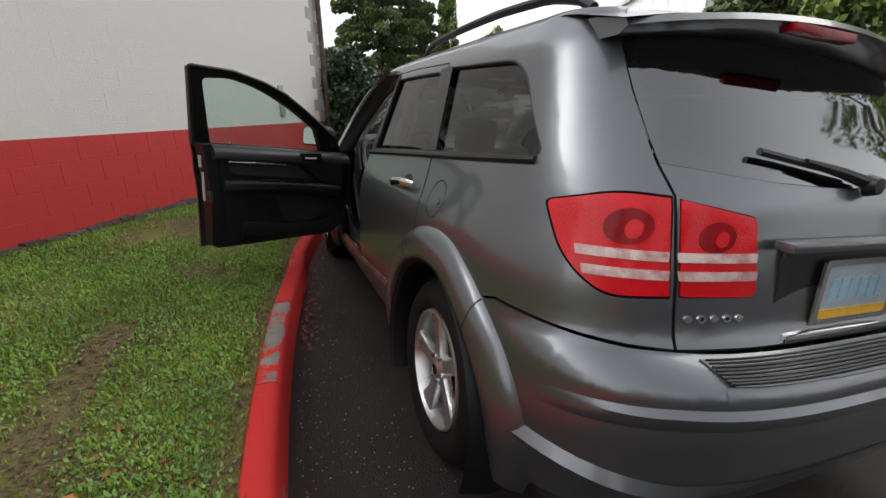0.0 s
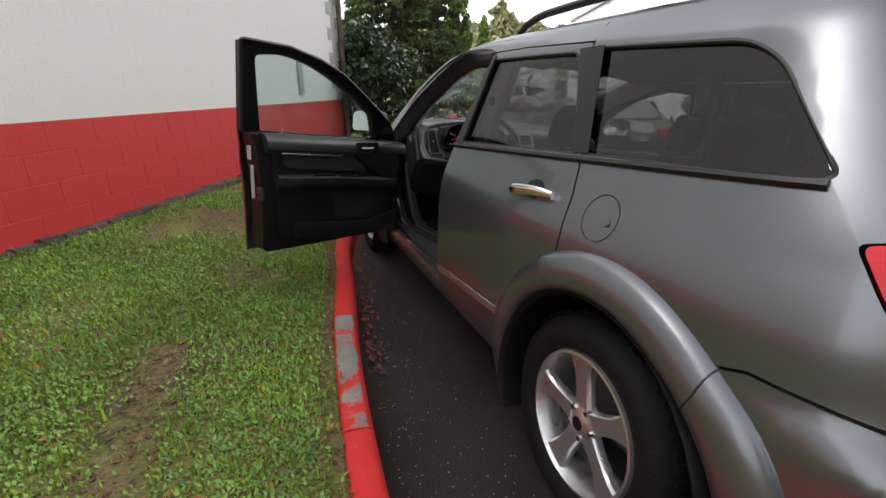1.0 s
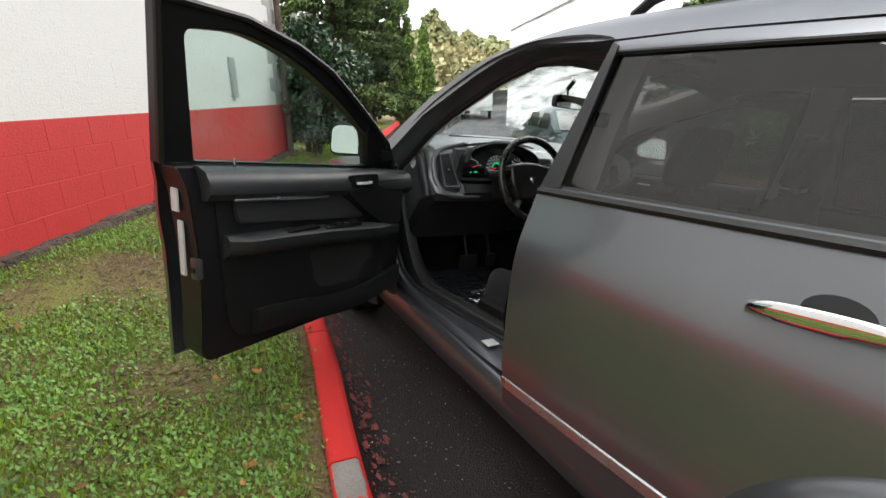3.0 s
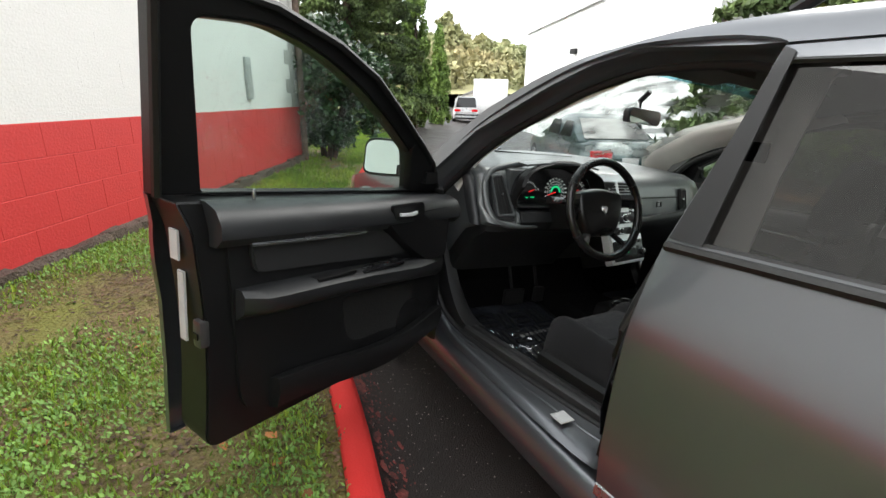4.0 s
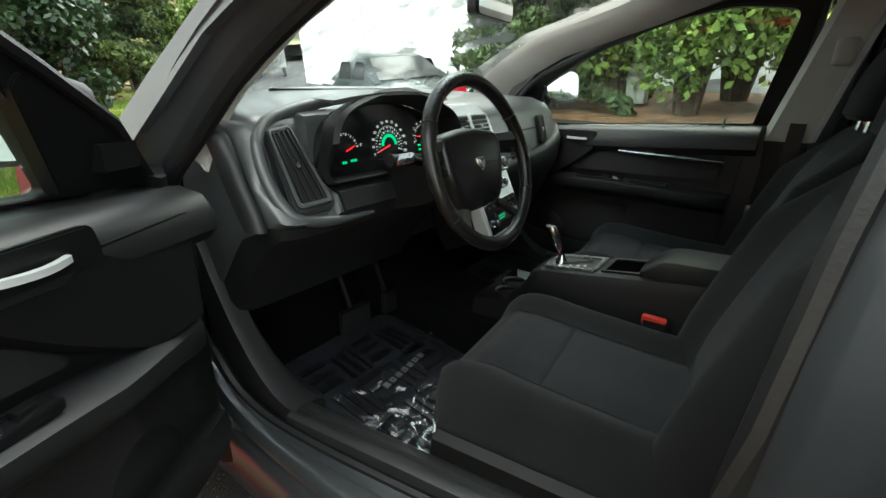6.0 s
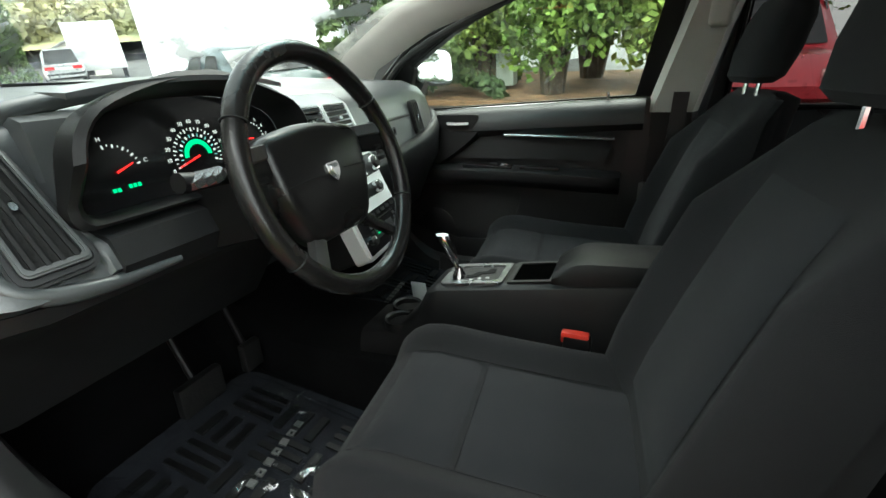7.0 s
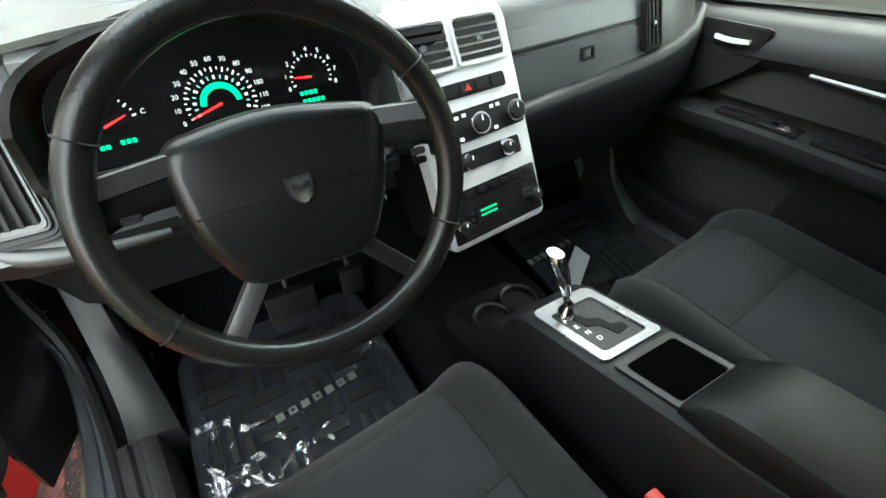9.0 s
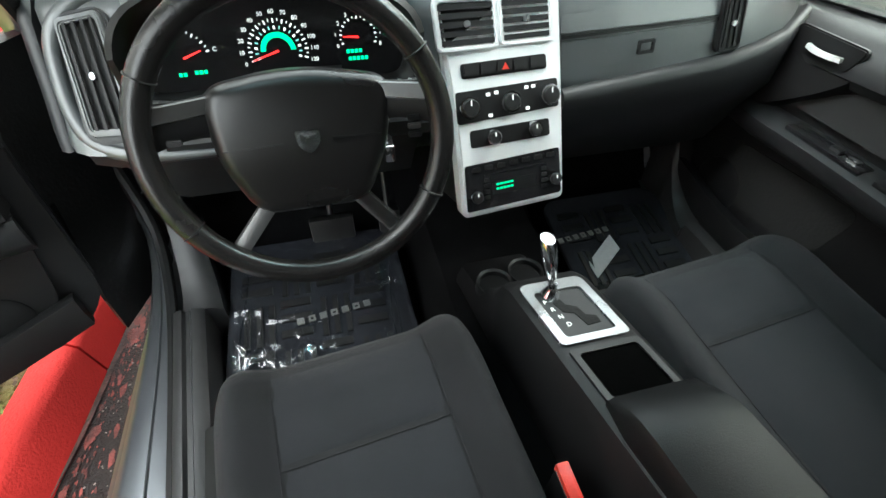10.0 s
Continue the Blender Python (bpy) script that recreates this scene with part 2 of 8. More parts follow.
# autumn colours of the hill, made paler to put distance haze into them
HILL_GREEN = material("hazy_hill_foliage", (0.27, 0.28, 0.14), 0.85, second=(0.36, 0.31, 0.16), scale=0.06, fine=0.7, bump=0.0, vary=0.15, island=0.18)
HILL_DARK = material("hazy_autumn_crowns", (0.25, 0.29, 0.14), 0.85, second=(0.36, 0.34, 0.17), scale=0.1, fine=0.8, bump=0.0, vary=0.15, island=0.18)


def painted_concrete(name, strength, front=0.0):
    """Concrete kerb with a worn coat of red paint that has flaked off in patches."""
    m = material(name, (0.30, 0.27, 0.24), 0.8, scale=6, fine=120, bump=0.6, vary=0.35, depth=0.006)
    nt = m.node_tree
    b = nt.nodes["Principled BSDF"]
    src = b.inputs["Base Color"].links[0].from_socket
    co = nt.nodes.new("ShaderNodeTexCoord")
    info = nt.nodes.new("ShaderNodeObjectInfo")
    n = nt.nodes.new("ShaderNodeTexNoise")
    n.noise_dimensions = "4D"
    n.inputs["Scale"].default_value, n.inputs["Detail"].default_value, n.inputs["Roughness"].default_value = 5, 8, 0.65
    nt.links.new(co.outputs["Object"], n.inputs["Vector"])
    wmul = nt.nodes.new("ShaderNodeMath")
    wmul.operation = "MULTIPLY"
    wmul.inputs[1].default_value = 37
    nt.links.new(info.outputs["Random"], wmul.inputs[0])
    nt.links.new(wmul.outputs[0], n.inputs["W"])
    r = nt.nodes.new("ShaderNodeMapRange")
    r.inputs["From Min"].default_value, r.inputs["From Max"].default_value = 0.66 - strength, 0.70 - strength
    # the trodden top wears off first, the front face keeps its paint
    axis = nt.nodes.new("ShaderNodeSeparateXYZ")
    keep = nt.nodes.new("ShaderNodeMapRange")
    keep.inputs["From Min"].default_value, keep.inputs["From Max"].default_value = 0.95, 0.45
    keep.inputs["To Max"].default_value = front
    add = nt.nodes.new("ShaderNodeMath")
    nt.links.new(co.outputs["Normal"], axis.inputs[0])
    nt.links.new(axis.outputs["Z"], keep.inputs["Value"])
    nt.links.new(n.outputs["Fac"], add.inputs[0])
    nt.links.new(keep.outputs["Result"], add.inputs[1])
    nt.links.new(add.outputs[0], r.inputs["Value"])
    mix = nt.nodes.new("ShaderNodeMix")
    mix.data_type = "RGBA"
    mix.inputs["B"].default_value = (0.66, 0.028, 0.024, 1)
    nt.links.new(r.outputs["Result"], mix.inputs["Factor"])
    nt.links.new(src, mix.inputs["A"])
    nt.links.new(mix.outputs["Result"], b.inputs["Base Color"])
    b.inputs["Roughness"].default_value = 0.34
    return m


KERB_RED = painted_concrete("red_painted_kerb", 0.33)
KERB_WORN = painted_concrete("worn_red_kerb", 0.15, 0.30)


# ---------------------------------------------------------------- mesh helpers
def empty(name, m=None):
    ob = new(name)
    ob.empty_display_size = 0.1
    if m is not None:
        ob.matrix_basis = m
    return ob


def mesh_of(bm, mat, smooth=True, angle=40):
    me = bpy.data.meshes.new("mesh")
    bmesh.ops.recalc_face_normals(bm, faces=bm.faces[:])
    bm.to_mesh(me)
    bm.free()
    for m in mat if isinstance(mat, (list, tuple)) else (mat,):
        me.materials.append(m)
    if smooth and len(me.polygons):
        me.shade_smooth()
        me.set_sharp_from_angle(angle=radians(angle))
    return me


def part(name, bm, mat, parent=None, label="", smooth=True, angle=40):
    """One mesh object, under a thing or a part."""
    ob = new(name, mesh_of(bm, mat, smooth, angle) if isinstance(bm, bmesh.types.BMesh) else bm)
    ob.parent = parent
    if label:
        tagged(ob, label)
    return ob


def block(x0, x1, y0, y1, z0, z1, bevel=0.0, seg=2, bm=None):
    bm = bm or bmesh.new()
    made = bmesh.ops.create_cube(bm, size=1)["verts"]
    for v in made:
        v.co = Vector((x0 + (v.co.x + 0.5) * (x1 - x0), y0 + (v.co.y + 0.5) * (y1 - y0), z0 + (v.co.z + 0.5) * (z1 - z0)))
    if bevel:
        edges = list({e for v in made for e in v.link_edges})
        bmesh.ops.bevel(bm, geom=edges, offset=bevel, segments=seg, affect="EDGES", profile=0.6)
    return bm


def rings(sections, closed=True, caps=True, bm=None):
    """A skin through rings of points, each ring of the same length."""
    bm = bm or bmesh.new()
    rows = [[bm.verts.new(p) for p in s] for s in sections]
    n = len(rows[0])
    for a, b in zip(rows, rows[1:]):
        for i in range(n if closed else n - 1):
            j = (i + 1) % n
            bm.faces.new((a[i], a[j], b[j], b[i]))
    if caps and closed:
        bm.faces.new(rows[0])
        bm.faces.new(rows[-1])
    return bm


def tube(path, radius, n=10, closed=False, bm=None):
    bm = bm or bmesh.new()
    pts = [Vector(p) for p in path]
    rows = []
    up = Vector((0, 0, 1))
    for i, p in enumerate(pts):
        a = pts[i - 1] if i or closed else p
        b = pts[(i + 1) % len(pts)] if i + 1 < len(pts) or closed else p
        d = (b - a).normalized()
        s = d.cross(up)
        if s.length < 0.05:
            s = d.cross(Vector((1, 0, 0)))
        s.normalize()
        u = s.cross(d)
        r = radius[i] if isinstance(radius, (list, tuple)) else radius
        rows.append([bm.verts.new(p + (s * math.cos(2 * math.pi * k / n) + u * math.sin(2 * math.pi * k / n)) * r) for k in range(n)])
    pairs = list(zip(rows, rows[1:])) + ([(rows[-1], rows[0])] if closed else [])
    for a, b in pairs:
        for k in range(n):
            bm.faces.new((a[k], a[(k + 1) % n], b[(k + 1) % n], b[k]))
    if not closed:
        bm.faces.new(rows[0])
        bm.faces.new(rows[-1])
    return bm


def lathe(profile, m, n=32, bm=None):
    """Turns (radius, height) pairs about the local z of m."""
    bm = bm or bmesh.new()
    rows = []
    for r, h in profile:
        rows.append([bm.verts.new(m @ Vector((r * math.cos(2 * math.pi * k / n), r * math.sin(2 * math.pi * k / n), h))) for k in range(n)])
    for a, b in zip(rows, rows[1:]):
        for k in range(n):
            bm.faces.new((a[k], a[(k + 1) % n], b[(k + 1) % n], b[k]))
    bmesh.ops.remove_doubles(bm, verts=bm.verts[:], dist=1e-6)
    return bm


def rounded(corners, seg=5):
    """A closed outline from (a, b, radius) corners."""
    out = []
    n = len(corners)
    for i, (a, b, r) in enumerate(corners):
        p, q, s = Vector((a, b)), Vector(corners[i - 1][:2]), Vector(corners[(i + 1) % n][:2])
        d0, d1 = (q - p), (s - p)
        r = min(r, d0.length * 0.48, d1.length * 0.48)
        if r <= 0:
            out.append((a, b))
            continue
        e0, e1 = p + d0.normalized() * r, p + d1.normalized() * r
        for k in range(seg + 1):
            t = k / seg
            out.append(tuple(e0 * (1 - t) ** 2 + p * 2 * t * (1 - t) + e1 * t * t))
    return out


def plate(outline, place, thick, bevel=0.0, holes=(), bm=None, seg=2):
    """A flat outline with holes, laid out by place(a, b, h) and given thickness."""
    bm = bm or bmesh.new()
    tmp = bmesh.new()
    edges = []
    for loop in (outline, *holes):
        vs = [tmp.verts.new((a, b, 0)) for a, b in loop]
        edges += [tmp.edges.new((vs[i - 1], vs[i])) for i in range(len(vs))]
    if holes:
        bmesh.ops.triangle_fill(tmp, edges=edges, use_beauty=True, normal=(0, 0, 1))
    else:
        tmp.faces.new(tmp.verts[:])
    top = tmp.faces[:]
    made = bmesh.ops.extrude_face_region(tmp, geom=top)
    for g in made["geom"]:
        if isinstance(g, bmesh.types.BMVert):
            g.co.z -= 1
    if bevel:
        rim = [e for e in tmp.edges if all(abs(v.co.z) < 1e-6 for v in e.verts) and len(e.link_faces) == 2 and any(abs(f.normal.z) < 0.5 for f in e.link_faces)]
        tmp.normal_update()
        rim = [e for e in tmp.edges if all(abs(v.co.z) < 1e-6 for v in e.verts) and any(abs(f.calc_area()) > 0 and abs(f.normal.z) < 0.5 for f in e.link_faces)]
        for v in tmp.verts:
            v.co.z *= thick
        bmesh.ops.bevel(tmp, geom=rim, offset=bevel, segments=seg, affect="EDGES", clamp_overlap=True)
        for v in tmp.verts:
            v.co.z /= thick
    idx = {}
    for v in tmp.verts:
        idx[v] = bm.verts.new(place(v.co.x, v.co.y, v.co.z * thick))
    for f in tmp.faces:
        try:
            bm.faces.new([idx[v] for v in f.verts])
        except ValueError:
            pass
    tmp.free()
    return bm


def cut_grid(bm, axis, lo, hi, step):
    k = math.ceil((lo + 1e-4) / step)
    while k * step < hi - 1e-4:
        co, no = [0, 0, 0], [0, 0, 0]
        co[axis], no[axis] = k * step, 1
        bmesh.ops.bisect_plane(bm, geom=bm.verts[:] + bm.edges[:] + bm.faces[:], plane_co=co, plane_no=no, dist=1e-5)
        k += 1


def skin(outline, shape, mat, name, parent, holes=(), step=0.05, depth=0.015, label="", mirror=False, turn=None):
    """A curved sheet: an outline in the plan (a, b), cut into a grid, laid on shape(a, b) -> (point, normal),
    with its rims turned inwards by depth."""
    bm = bmesh.new()
    edges = []
    for loop in (outline, *holes):
        vs = [bm.verts.new((a, b, 0)) for a, b in loop]
        edges += [bm.edges.new((vs[i - 1], vs[i])) for i in range(len(vs))]
    bmesh.ops.triangle_fill(bm, edges=edges, use_beauty=True, normal=(0, 0, 1))
    av, bv = [p[0] for p in outline], [p[1] for p in outline]
    cut_grid(bm, 0, min(av), max(av), step)
    cut_grid(bm, 1, min(bv), max(bv), step)
    rim = [e for e in bm.edges if len(e.link_faces) == 1]
    flag = bm.faces.layers.int.new("rim")
    normals = {}
    for v in bm.verts:
        p, n = shape(v.co.x, v.co.y)
        v.co = p
        normals[v] = n
    made = bmesh.ops.extrude_edge_only(bm, edges=rim)["geom"]
    fresh = [g for g in made if isinstance(g, bmesh.types.BMVert)]
    near = {}
    for v in fresh:
        for e in v.link_edges:
            o = e.other_vert(v)
            if o in normals:
                near[v] = normals[o]
    for v in fresh:
        v.co = v.co - near[v] * depth
    for g in made:
        if isinstance(g, bmesh.types.BMFace):
            g[flag] = 1
            for e in g.edges:
                e.smooth = False
    if mirror:
        for v in bm.verts:
            v.co.x = -v.co.x
    if turn is not None:
        for v in bm.verts:
            v.co = turn @ v.co
    bm.verts.ensure_lookup_table()
    bm.verts.index_update()
    good = {}
    rot = turn.to_3x3() if turn is not None else None
    for v, n in normals.items():
        n = Vector((-n.x, n.y, n.z)) if mirror else n.copy()
        good[v.index] = rot @ n if rot is not None else n
    # face the sheet outwards
    for f in bm.faces:
        if not f[flag]:
            f.normal_update()
            if f.normal.dot(good[f.verts[0].index]) < 0:
                f.normal_flip()
    kinds = [f[flag] for f in bm.faces]
    me = bpy.data.meshes.new("mesh")
    bm.to_mesh(me)
    bm.free()
    me.materials.append(mat)
    me.polygons.foreach_set("use_smooth", [True] * len(me.polygons))
    loops = [(0.0, 0.0, 0.0)] * len(me.loops)
    for pol, k in zip(me.polygons, kinds):
        for li in pol.loop_indices:
            loops[li] = tuple(pol.normal if k else good[me.loops[li].vertex_index])
    me.normals_split_custom_set(loops)
    return part(name, me, mat, parent, label)


def circle(cx, cy, r, n=40, a0=0.0, a1=360.0, ry=None):
    k = n if a1 - a0 >= 360 else n - 1
    return [(cx + r * math.cos(radians(a0 + (a1 - a0) * i / k)), cy + (ry or r) * math.sin(radians(a0 + (a1 - a0) * i / k))) for i in range(n)]


def smooth_path(pts, n=8):
    """Catmull-Rom through the points."""
    pts = [Vector(p) for p in pts]
    out = []
    for i in range(len(pts) - 1):
        p0, p1, p2, p3 = pts[max(i - 1, 0)], pts[i], pts[i + 1], pts[min(i + 2, len(pts) - 1)]
        for k in range(n):
            t = k / n
            out.append(0.5 * ((2 * p1) + (p2 - p0) * t + (2 * p0 - 5 * p1 + 4 * p2 - p3) * t * t + (3 * p1 - p0 - 3 * p2 + p3) * t ** 3))
    out.append(pts[-1])
    return out


def grid_obj(f, na, nb, bm=None):
    bm = bm or bmesh.new()
    rows = [[bm.verts.new(f(i / na, j / nb)) for j in range(nb + 1)] for i in range(na + 1)]
    for i in range(na):
        for j in range(nb):
            bm.faces.new((rows[i][j], rows[i + 1][j], rows[i + 1][j + 1], rows[i][j + 1]))
    return bm


def lerp_table(table, x):
    if x <= table[0][0]:
        return table[0][1]
    for (x0, y0), (x1, y1) in zip(table, table[1:]):
        if x <= x1:
            return y0 + (y1 - y0) * (x - x0) / (x1 - x0)
    return table[-1][1]


def soft_table(table, x, w=0.03):
    """The table, its corners rounded over about w either side."""
    return (lerp_table(table, x - w) + 2 * lerp_table(table, x - w / 2) + 3 * lerp_table(table, x) + 2 * lerp_table(table, x + w / 2) + lerp_table(table, x + w)) / 9


def from_arrays(name, verts, faces, mat, parent=None, smooth=False):
    me = bpy.data.meshes.new("mesh")
    me.from_pydata(verts, [], faces)
    me.materials.append(mat)
    if smooth:
        me.shade_smooth()
    ob = new(name, me)
    ob.parent = parent
    return ob


def writing(name, text, size, m, mat, parent, label="", depth=0.0004, align="CENTER"):
    cu = bpy.data.curves.new("text", "FONT")
    cu.body, cu.size, cu.align_x, cu.align_y, cu.extrude = text, size, align, "CENTER", depth
    tmp = bpy.data.objects.new("text", cu)
    scene.collection.objects.link(tmp)
    bpy.context.view_layer.update()
    me = bpy.data.meshes.new_from_object(tmp.evaluated_get(bpy.context.evaluated_depsgraph_get()))
    bpy.data.objects.remove(tmp)
    bpy.data.curves.remove(cu)
    me.transform(m)
    me.materials.clear()
    me.materials.append(mat)
    return part(name, me, mat, parent, label)

# ---------------------------------------------------------------- ground, kerb, lawn
KERB_LINE = smooth_path([(-2.6, -30, 0), (-1.85, -8, 0), (-1.63, -1.8, 0), (-1.56, -0.3, 0), (-1.515, 0.4, 0), (-1.425, 1.2, 0), (-1.298, 1.95, 0), (-1.15, 2.8, 0), (-0.65, 4.4, 0), (0.12, 6.4, 0), (1.2, 8.9, 0), (2.2, 10.9, 0), (6.9, 19.7, 0), (12, 29, 0), (24, 50, 0)], 10)
KERB_XY = np.array([(p.x, p.y) for p in KERB_LINE])


def kerb_offset(x, y):
    """Distance from the kerb's back edge: positive on the road."""
    p = np.array((x, y))
    a, b = KERB_XY[:-1], KERB_XY[1:]
    ab = b - a
    t = np.clip(((p - a) * ab).sum(1) / (ab * ab).sum(1), 0, 1)
    q = a + ab * t[:, None]
    dist = np.hypot(*(p - q).T)
    i = int(dist.argmin())
    side = ab[i][0] * (p - a[i])[1] - ab[i][1] * (p - a[i])[0]
    return (-1 if side > 0 else 1) * float(dist[i])


def road_z(d):
    if d < 2.6:
        return 0.14 - 0.0963 * max(d, -1.0)
    return 0.14 - 0.0963 * 2.6 - 0.16 * (1 - math.exp(-(d - 2.6) / 1.7))


def lawn_z(d):
    a = max(0.0, -d)
    return 0.275 + 0.10 * a * min(1.0, a / 0.5) + 0.012 * math.sin(a * 9)


def spread(lo, hi, mid, n, power=3.0):
    out = []
    for i in range(n + 1):
        t = i / n * 2 - 1
        out.append(mid + (hi - mid) * t ** power if t > 0 else mid - (mid - lo) * (-t) ** power)
    return out


gx, gy = spread(-900, 900, 0, 90, 3.6), spread(-900, 900, 3, 90, 3.6)
verts = [(x, y, road_z(kerb_offset(x, y)) - (0.12 if kerb_offset(x, y) < -0.06 else 0)) for x in gx for y in gy]
faces = [(i * 91 + j, (i + 1) * 91 + j, (i + 1) * 91 + j + 1, i * 91 + j + 1) for i in range(90) for j in range(90)]
ground = tagged(from_arrays("ground", verts, faces, ASPHALT, smooth=True), "dark wet asphalt of the parking lane", "ground", kind="structure")


def kerb_frame(i):
    a, b = Vector((*KERB_XY[max(i - 1, 0)], 0)), Vector((*KERB_XY[min(i + 1, len(KERB_XY) - 1)], 0))
    d = (b - a).normalized()
    return Vector((*KERB_XY[i], 0)), Vector((d.y, -d.x, 0))


def along_kerb(s):
    """Point and outward (road-side) normal at s metres along the kerb line."""
    run = 0.0
    for i in range(len(KERB_XY) - 1):
        step = float(np.hypot(*(KERB_XY[i + 1] - KERB_XY[i])))
        if run + step >= s:
            t = (s - run) / step
            p0, n0 = kerb_frame(i)
            p1, n1 = kerb_frame(i + 1)
            return p0.lerp(p1, t), n0.lerp(n1, t).normalized()
        run += step
    return kerb_frame(len(KERB_XY) - 1)


kerb = tagged(empty("kerb"), "red painted concrete kerb with worn, flaking paint", "kerb", kind="structure")
KERB_S0 = 24.0
for k in range(60):
    s0, s1 = KERB_S0 + k * 0.92, KERB_S0 + (k + 1) * 0.92 - 0.008
    secs = []
    for j in range(7):
        p, n = along_kerb(s0 + (s1 - s0) * j / 6)
        zt = 0.282
        secs.append([p + n * a + Vector((0, 0, b)) for a, b in ((0, -0.1), (0, zt - 0.012), (0.012, zt), (0.090, zt), (0.112, zt - 0.022), (0.135, -0.1))])
    part("kerbstone", rings(secs), KERB_WORN if k in (7, 10) or k > 12 and k % 7 == 5 else KERB_RED, kerb, angle=50)

# wall of painted blocks; it runs along WALL_DIR from WALL_FOOT
WALL_FOOT, WALL_DIR = Vector((-2.9, 3.28, 0)), Vector((0.478, 0.878, 0)).normalized()
WALL_OUT = Vector((WALL_DIR.y, -WALL_DIR.x, 0))
RED_TOP, COURSE = 1.262, 0.2032
WALL_END = 6.05


def wall_at(k, z, h=0.0):
    return WALL_FOOT + WALL_DIR * k + WALL_OUT * h + Vector((0, 0, z))


S_LIST = [12 + i * 0.35 for i in range(150)]
D_LIST = [0.0, 0.06, 0.14, 0.25, 0.4, 0.6, 0.85, 1.15, 1.5, 1.9, 2.4, 3.0, 3.8, 5.0, 7.0, 10.0, 15.0]
bm = bmesh.new()
rows = []
for s in S_LIST:
    p, n = along_kerb(s)
    row = []
    for d in D_LIST:
        q = p - n * d
        bump = 0.02 * noise.noise(q * 1.7) + 0.012 * noise.noise(q * 5.0) if d > 0.05 else 0
        row.append(bm.verts.new((q.x, q.y, lawn_z(-d) + bump - (0.02 if d == 0 else 0))))
    rows.append(row)
for a, b in zip(rows, rows[1:]):
    for i in range(len(D_LIST) - 1):
        bm.faces.new((a[i], a[i + 1], b[i + 1], b[i]))
lawn = part("lawn_ground", bm, SOIL)
tagged(lawn, "mossy lawn strip with bare brown soil patches", "lawn", kind="structure")

rng = np.random.default_rng(5)


def bare(x, y):
    """How bare the lawn is at a place: 0 lush, 1 soil."""
    v = noise.noise(Vector((x * 1.1, y * 0.8, 3.1))) + 0.5 * noise.noise(Vector((x * 3.0, y * 3.0, 1.3)))
    d = -kerb_offset(x, y)
    track = math.exp(-((d - 0.62 - 0.1 * math.sin(y * 1.3)) / 0.16) ** 2) * (0.75 if y < 1.2 else 0.25)
    edge = math.exp(-(d / 0.09) ** 2) * 0.7
    near_wall = math.exp(-(((x + 1.9) * 0.9) ** 2 + (y - 3.3) ** 2) / 0.35) * 0.9
    return min(1.0, max(0.0, 1.3 * v - 0.16) + track + edge + near_wall)


def blades(name, count, s_range, d_range, height, width, mat, label, flat=0.0, want_bare=0.0):
    vs, fs = [], []
    lut = {}
    made = 0
    while made < count:
        s, d = rng.uniform(*s_range), d_range[0] + (d_range[1] - d_range[0]) * rng.random()
        key = round(s, 1)
        if key not in lut:
            lut[key] = along_kerb(key)
        p, n = lut[key]
        q = p - n * d + Vector((rng.uniform(-0.06, 0.06), rng.uniform(-0.06, 0.06), 0))
        made += 1
        b = bare(q.x, q.y)
        b = min(1.0, b * b * (3 - 2 * b) * 1.15)
        if rng.random() < (b if not want_bare else 1 - b):
            continue
        z = lawn_z(-d) + 0.02 * noise.noise(q * 1.7)
        h, w = height * rng.uniform(0.5, 1.3), width * rng.uniform(0.6, 1.4)
        an = rng.uniform(0, 6.283)
        ax, ay = math.cos(an), math.sin(an)
        tilt = rng.uniform(0.1, 0.7) + flat
        i = len(vs)
        if flat:
            lx, ly = ax * w, ay * w
            vs += [(q.x - ay * w * 0.5, q.y + ax * w * 0.5, z + h * 0.6), (q.x + lx * 0.7, q.y + ly * 0.7, z + h), (q.x + ay * w * 0.5, q.y - ax * w * 0.5, z + h * 0.7), (q.x - lx * 0.7, q.y - ly * 0.7, z + h * 0.4)]
            fs.append((i, i + 1, i + 2, i + 3))
        else:
            bx, by = -ay * w * 0.5, ax * w * 0.5
            mx, my = ax * h * tilt * 0.4, ay * h * tilt * 0.4
            vs += [(q.x - bx, q.y - by, z - 0.01), (q.x + bx, q.y + by, z - 0.01), (q.x + mx + bx * 0.7, q.y + my + by * 0.7, z + h * 0.6), (q.x + ax * h * tilt, q.y + ay * h * tilt, z + h * 0.95), (q.x + mx - bx * 0.7, q.y + my - by * 0.7, z + h * 0.6)]
            fs.append((i, i + 1, i + 2, i + 3, i + 4))
    return tagged(from_arrays(name, vs, fs, mat), label, "grass", kind="stuff")


blades("grass", 120000, (27.5, 37), (0.02, 2.7), 0.025, 0.005, GRASS, "short wet green grass on the lawn strip")
blades("clover", 150000, (28.5, 36.0), (0.03, 2.5), 0.020, 0.010, WEED, "low clover and weeds among the grass", flat=1.0)
blades("soil_crumbs", 60000, (27.8, 36.8), (0.02, 2.7), 0.010, 0.014, CRUMB, "bare brown soil crumbs in the worn patches", flat=1.0, want_bare=1.0)
blades("grass_around", 70000, (17, 50), (0.03, 5.5), 0.04, 0.012, GRASS, "rougher grass round the lawn strip")
blades("grass_beyond", 30000, (36.5, 46), (0.02, 3.2), 0.055, 0.010, GRASS, "short green grass further along the wall")
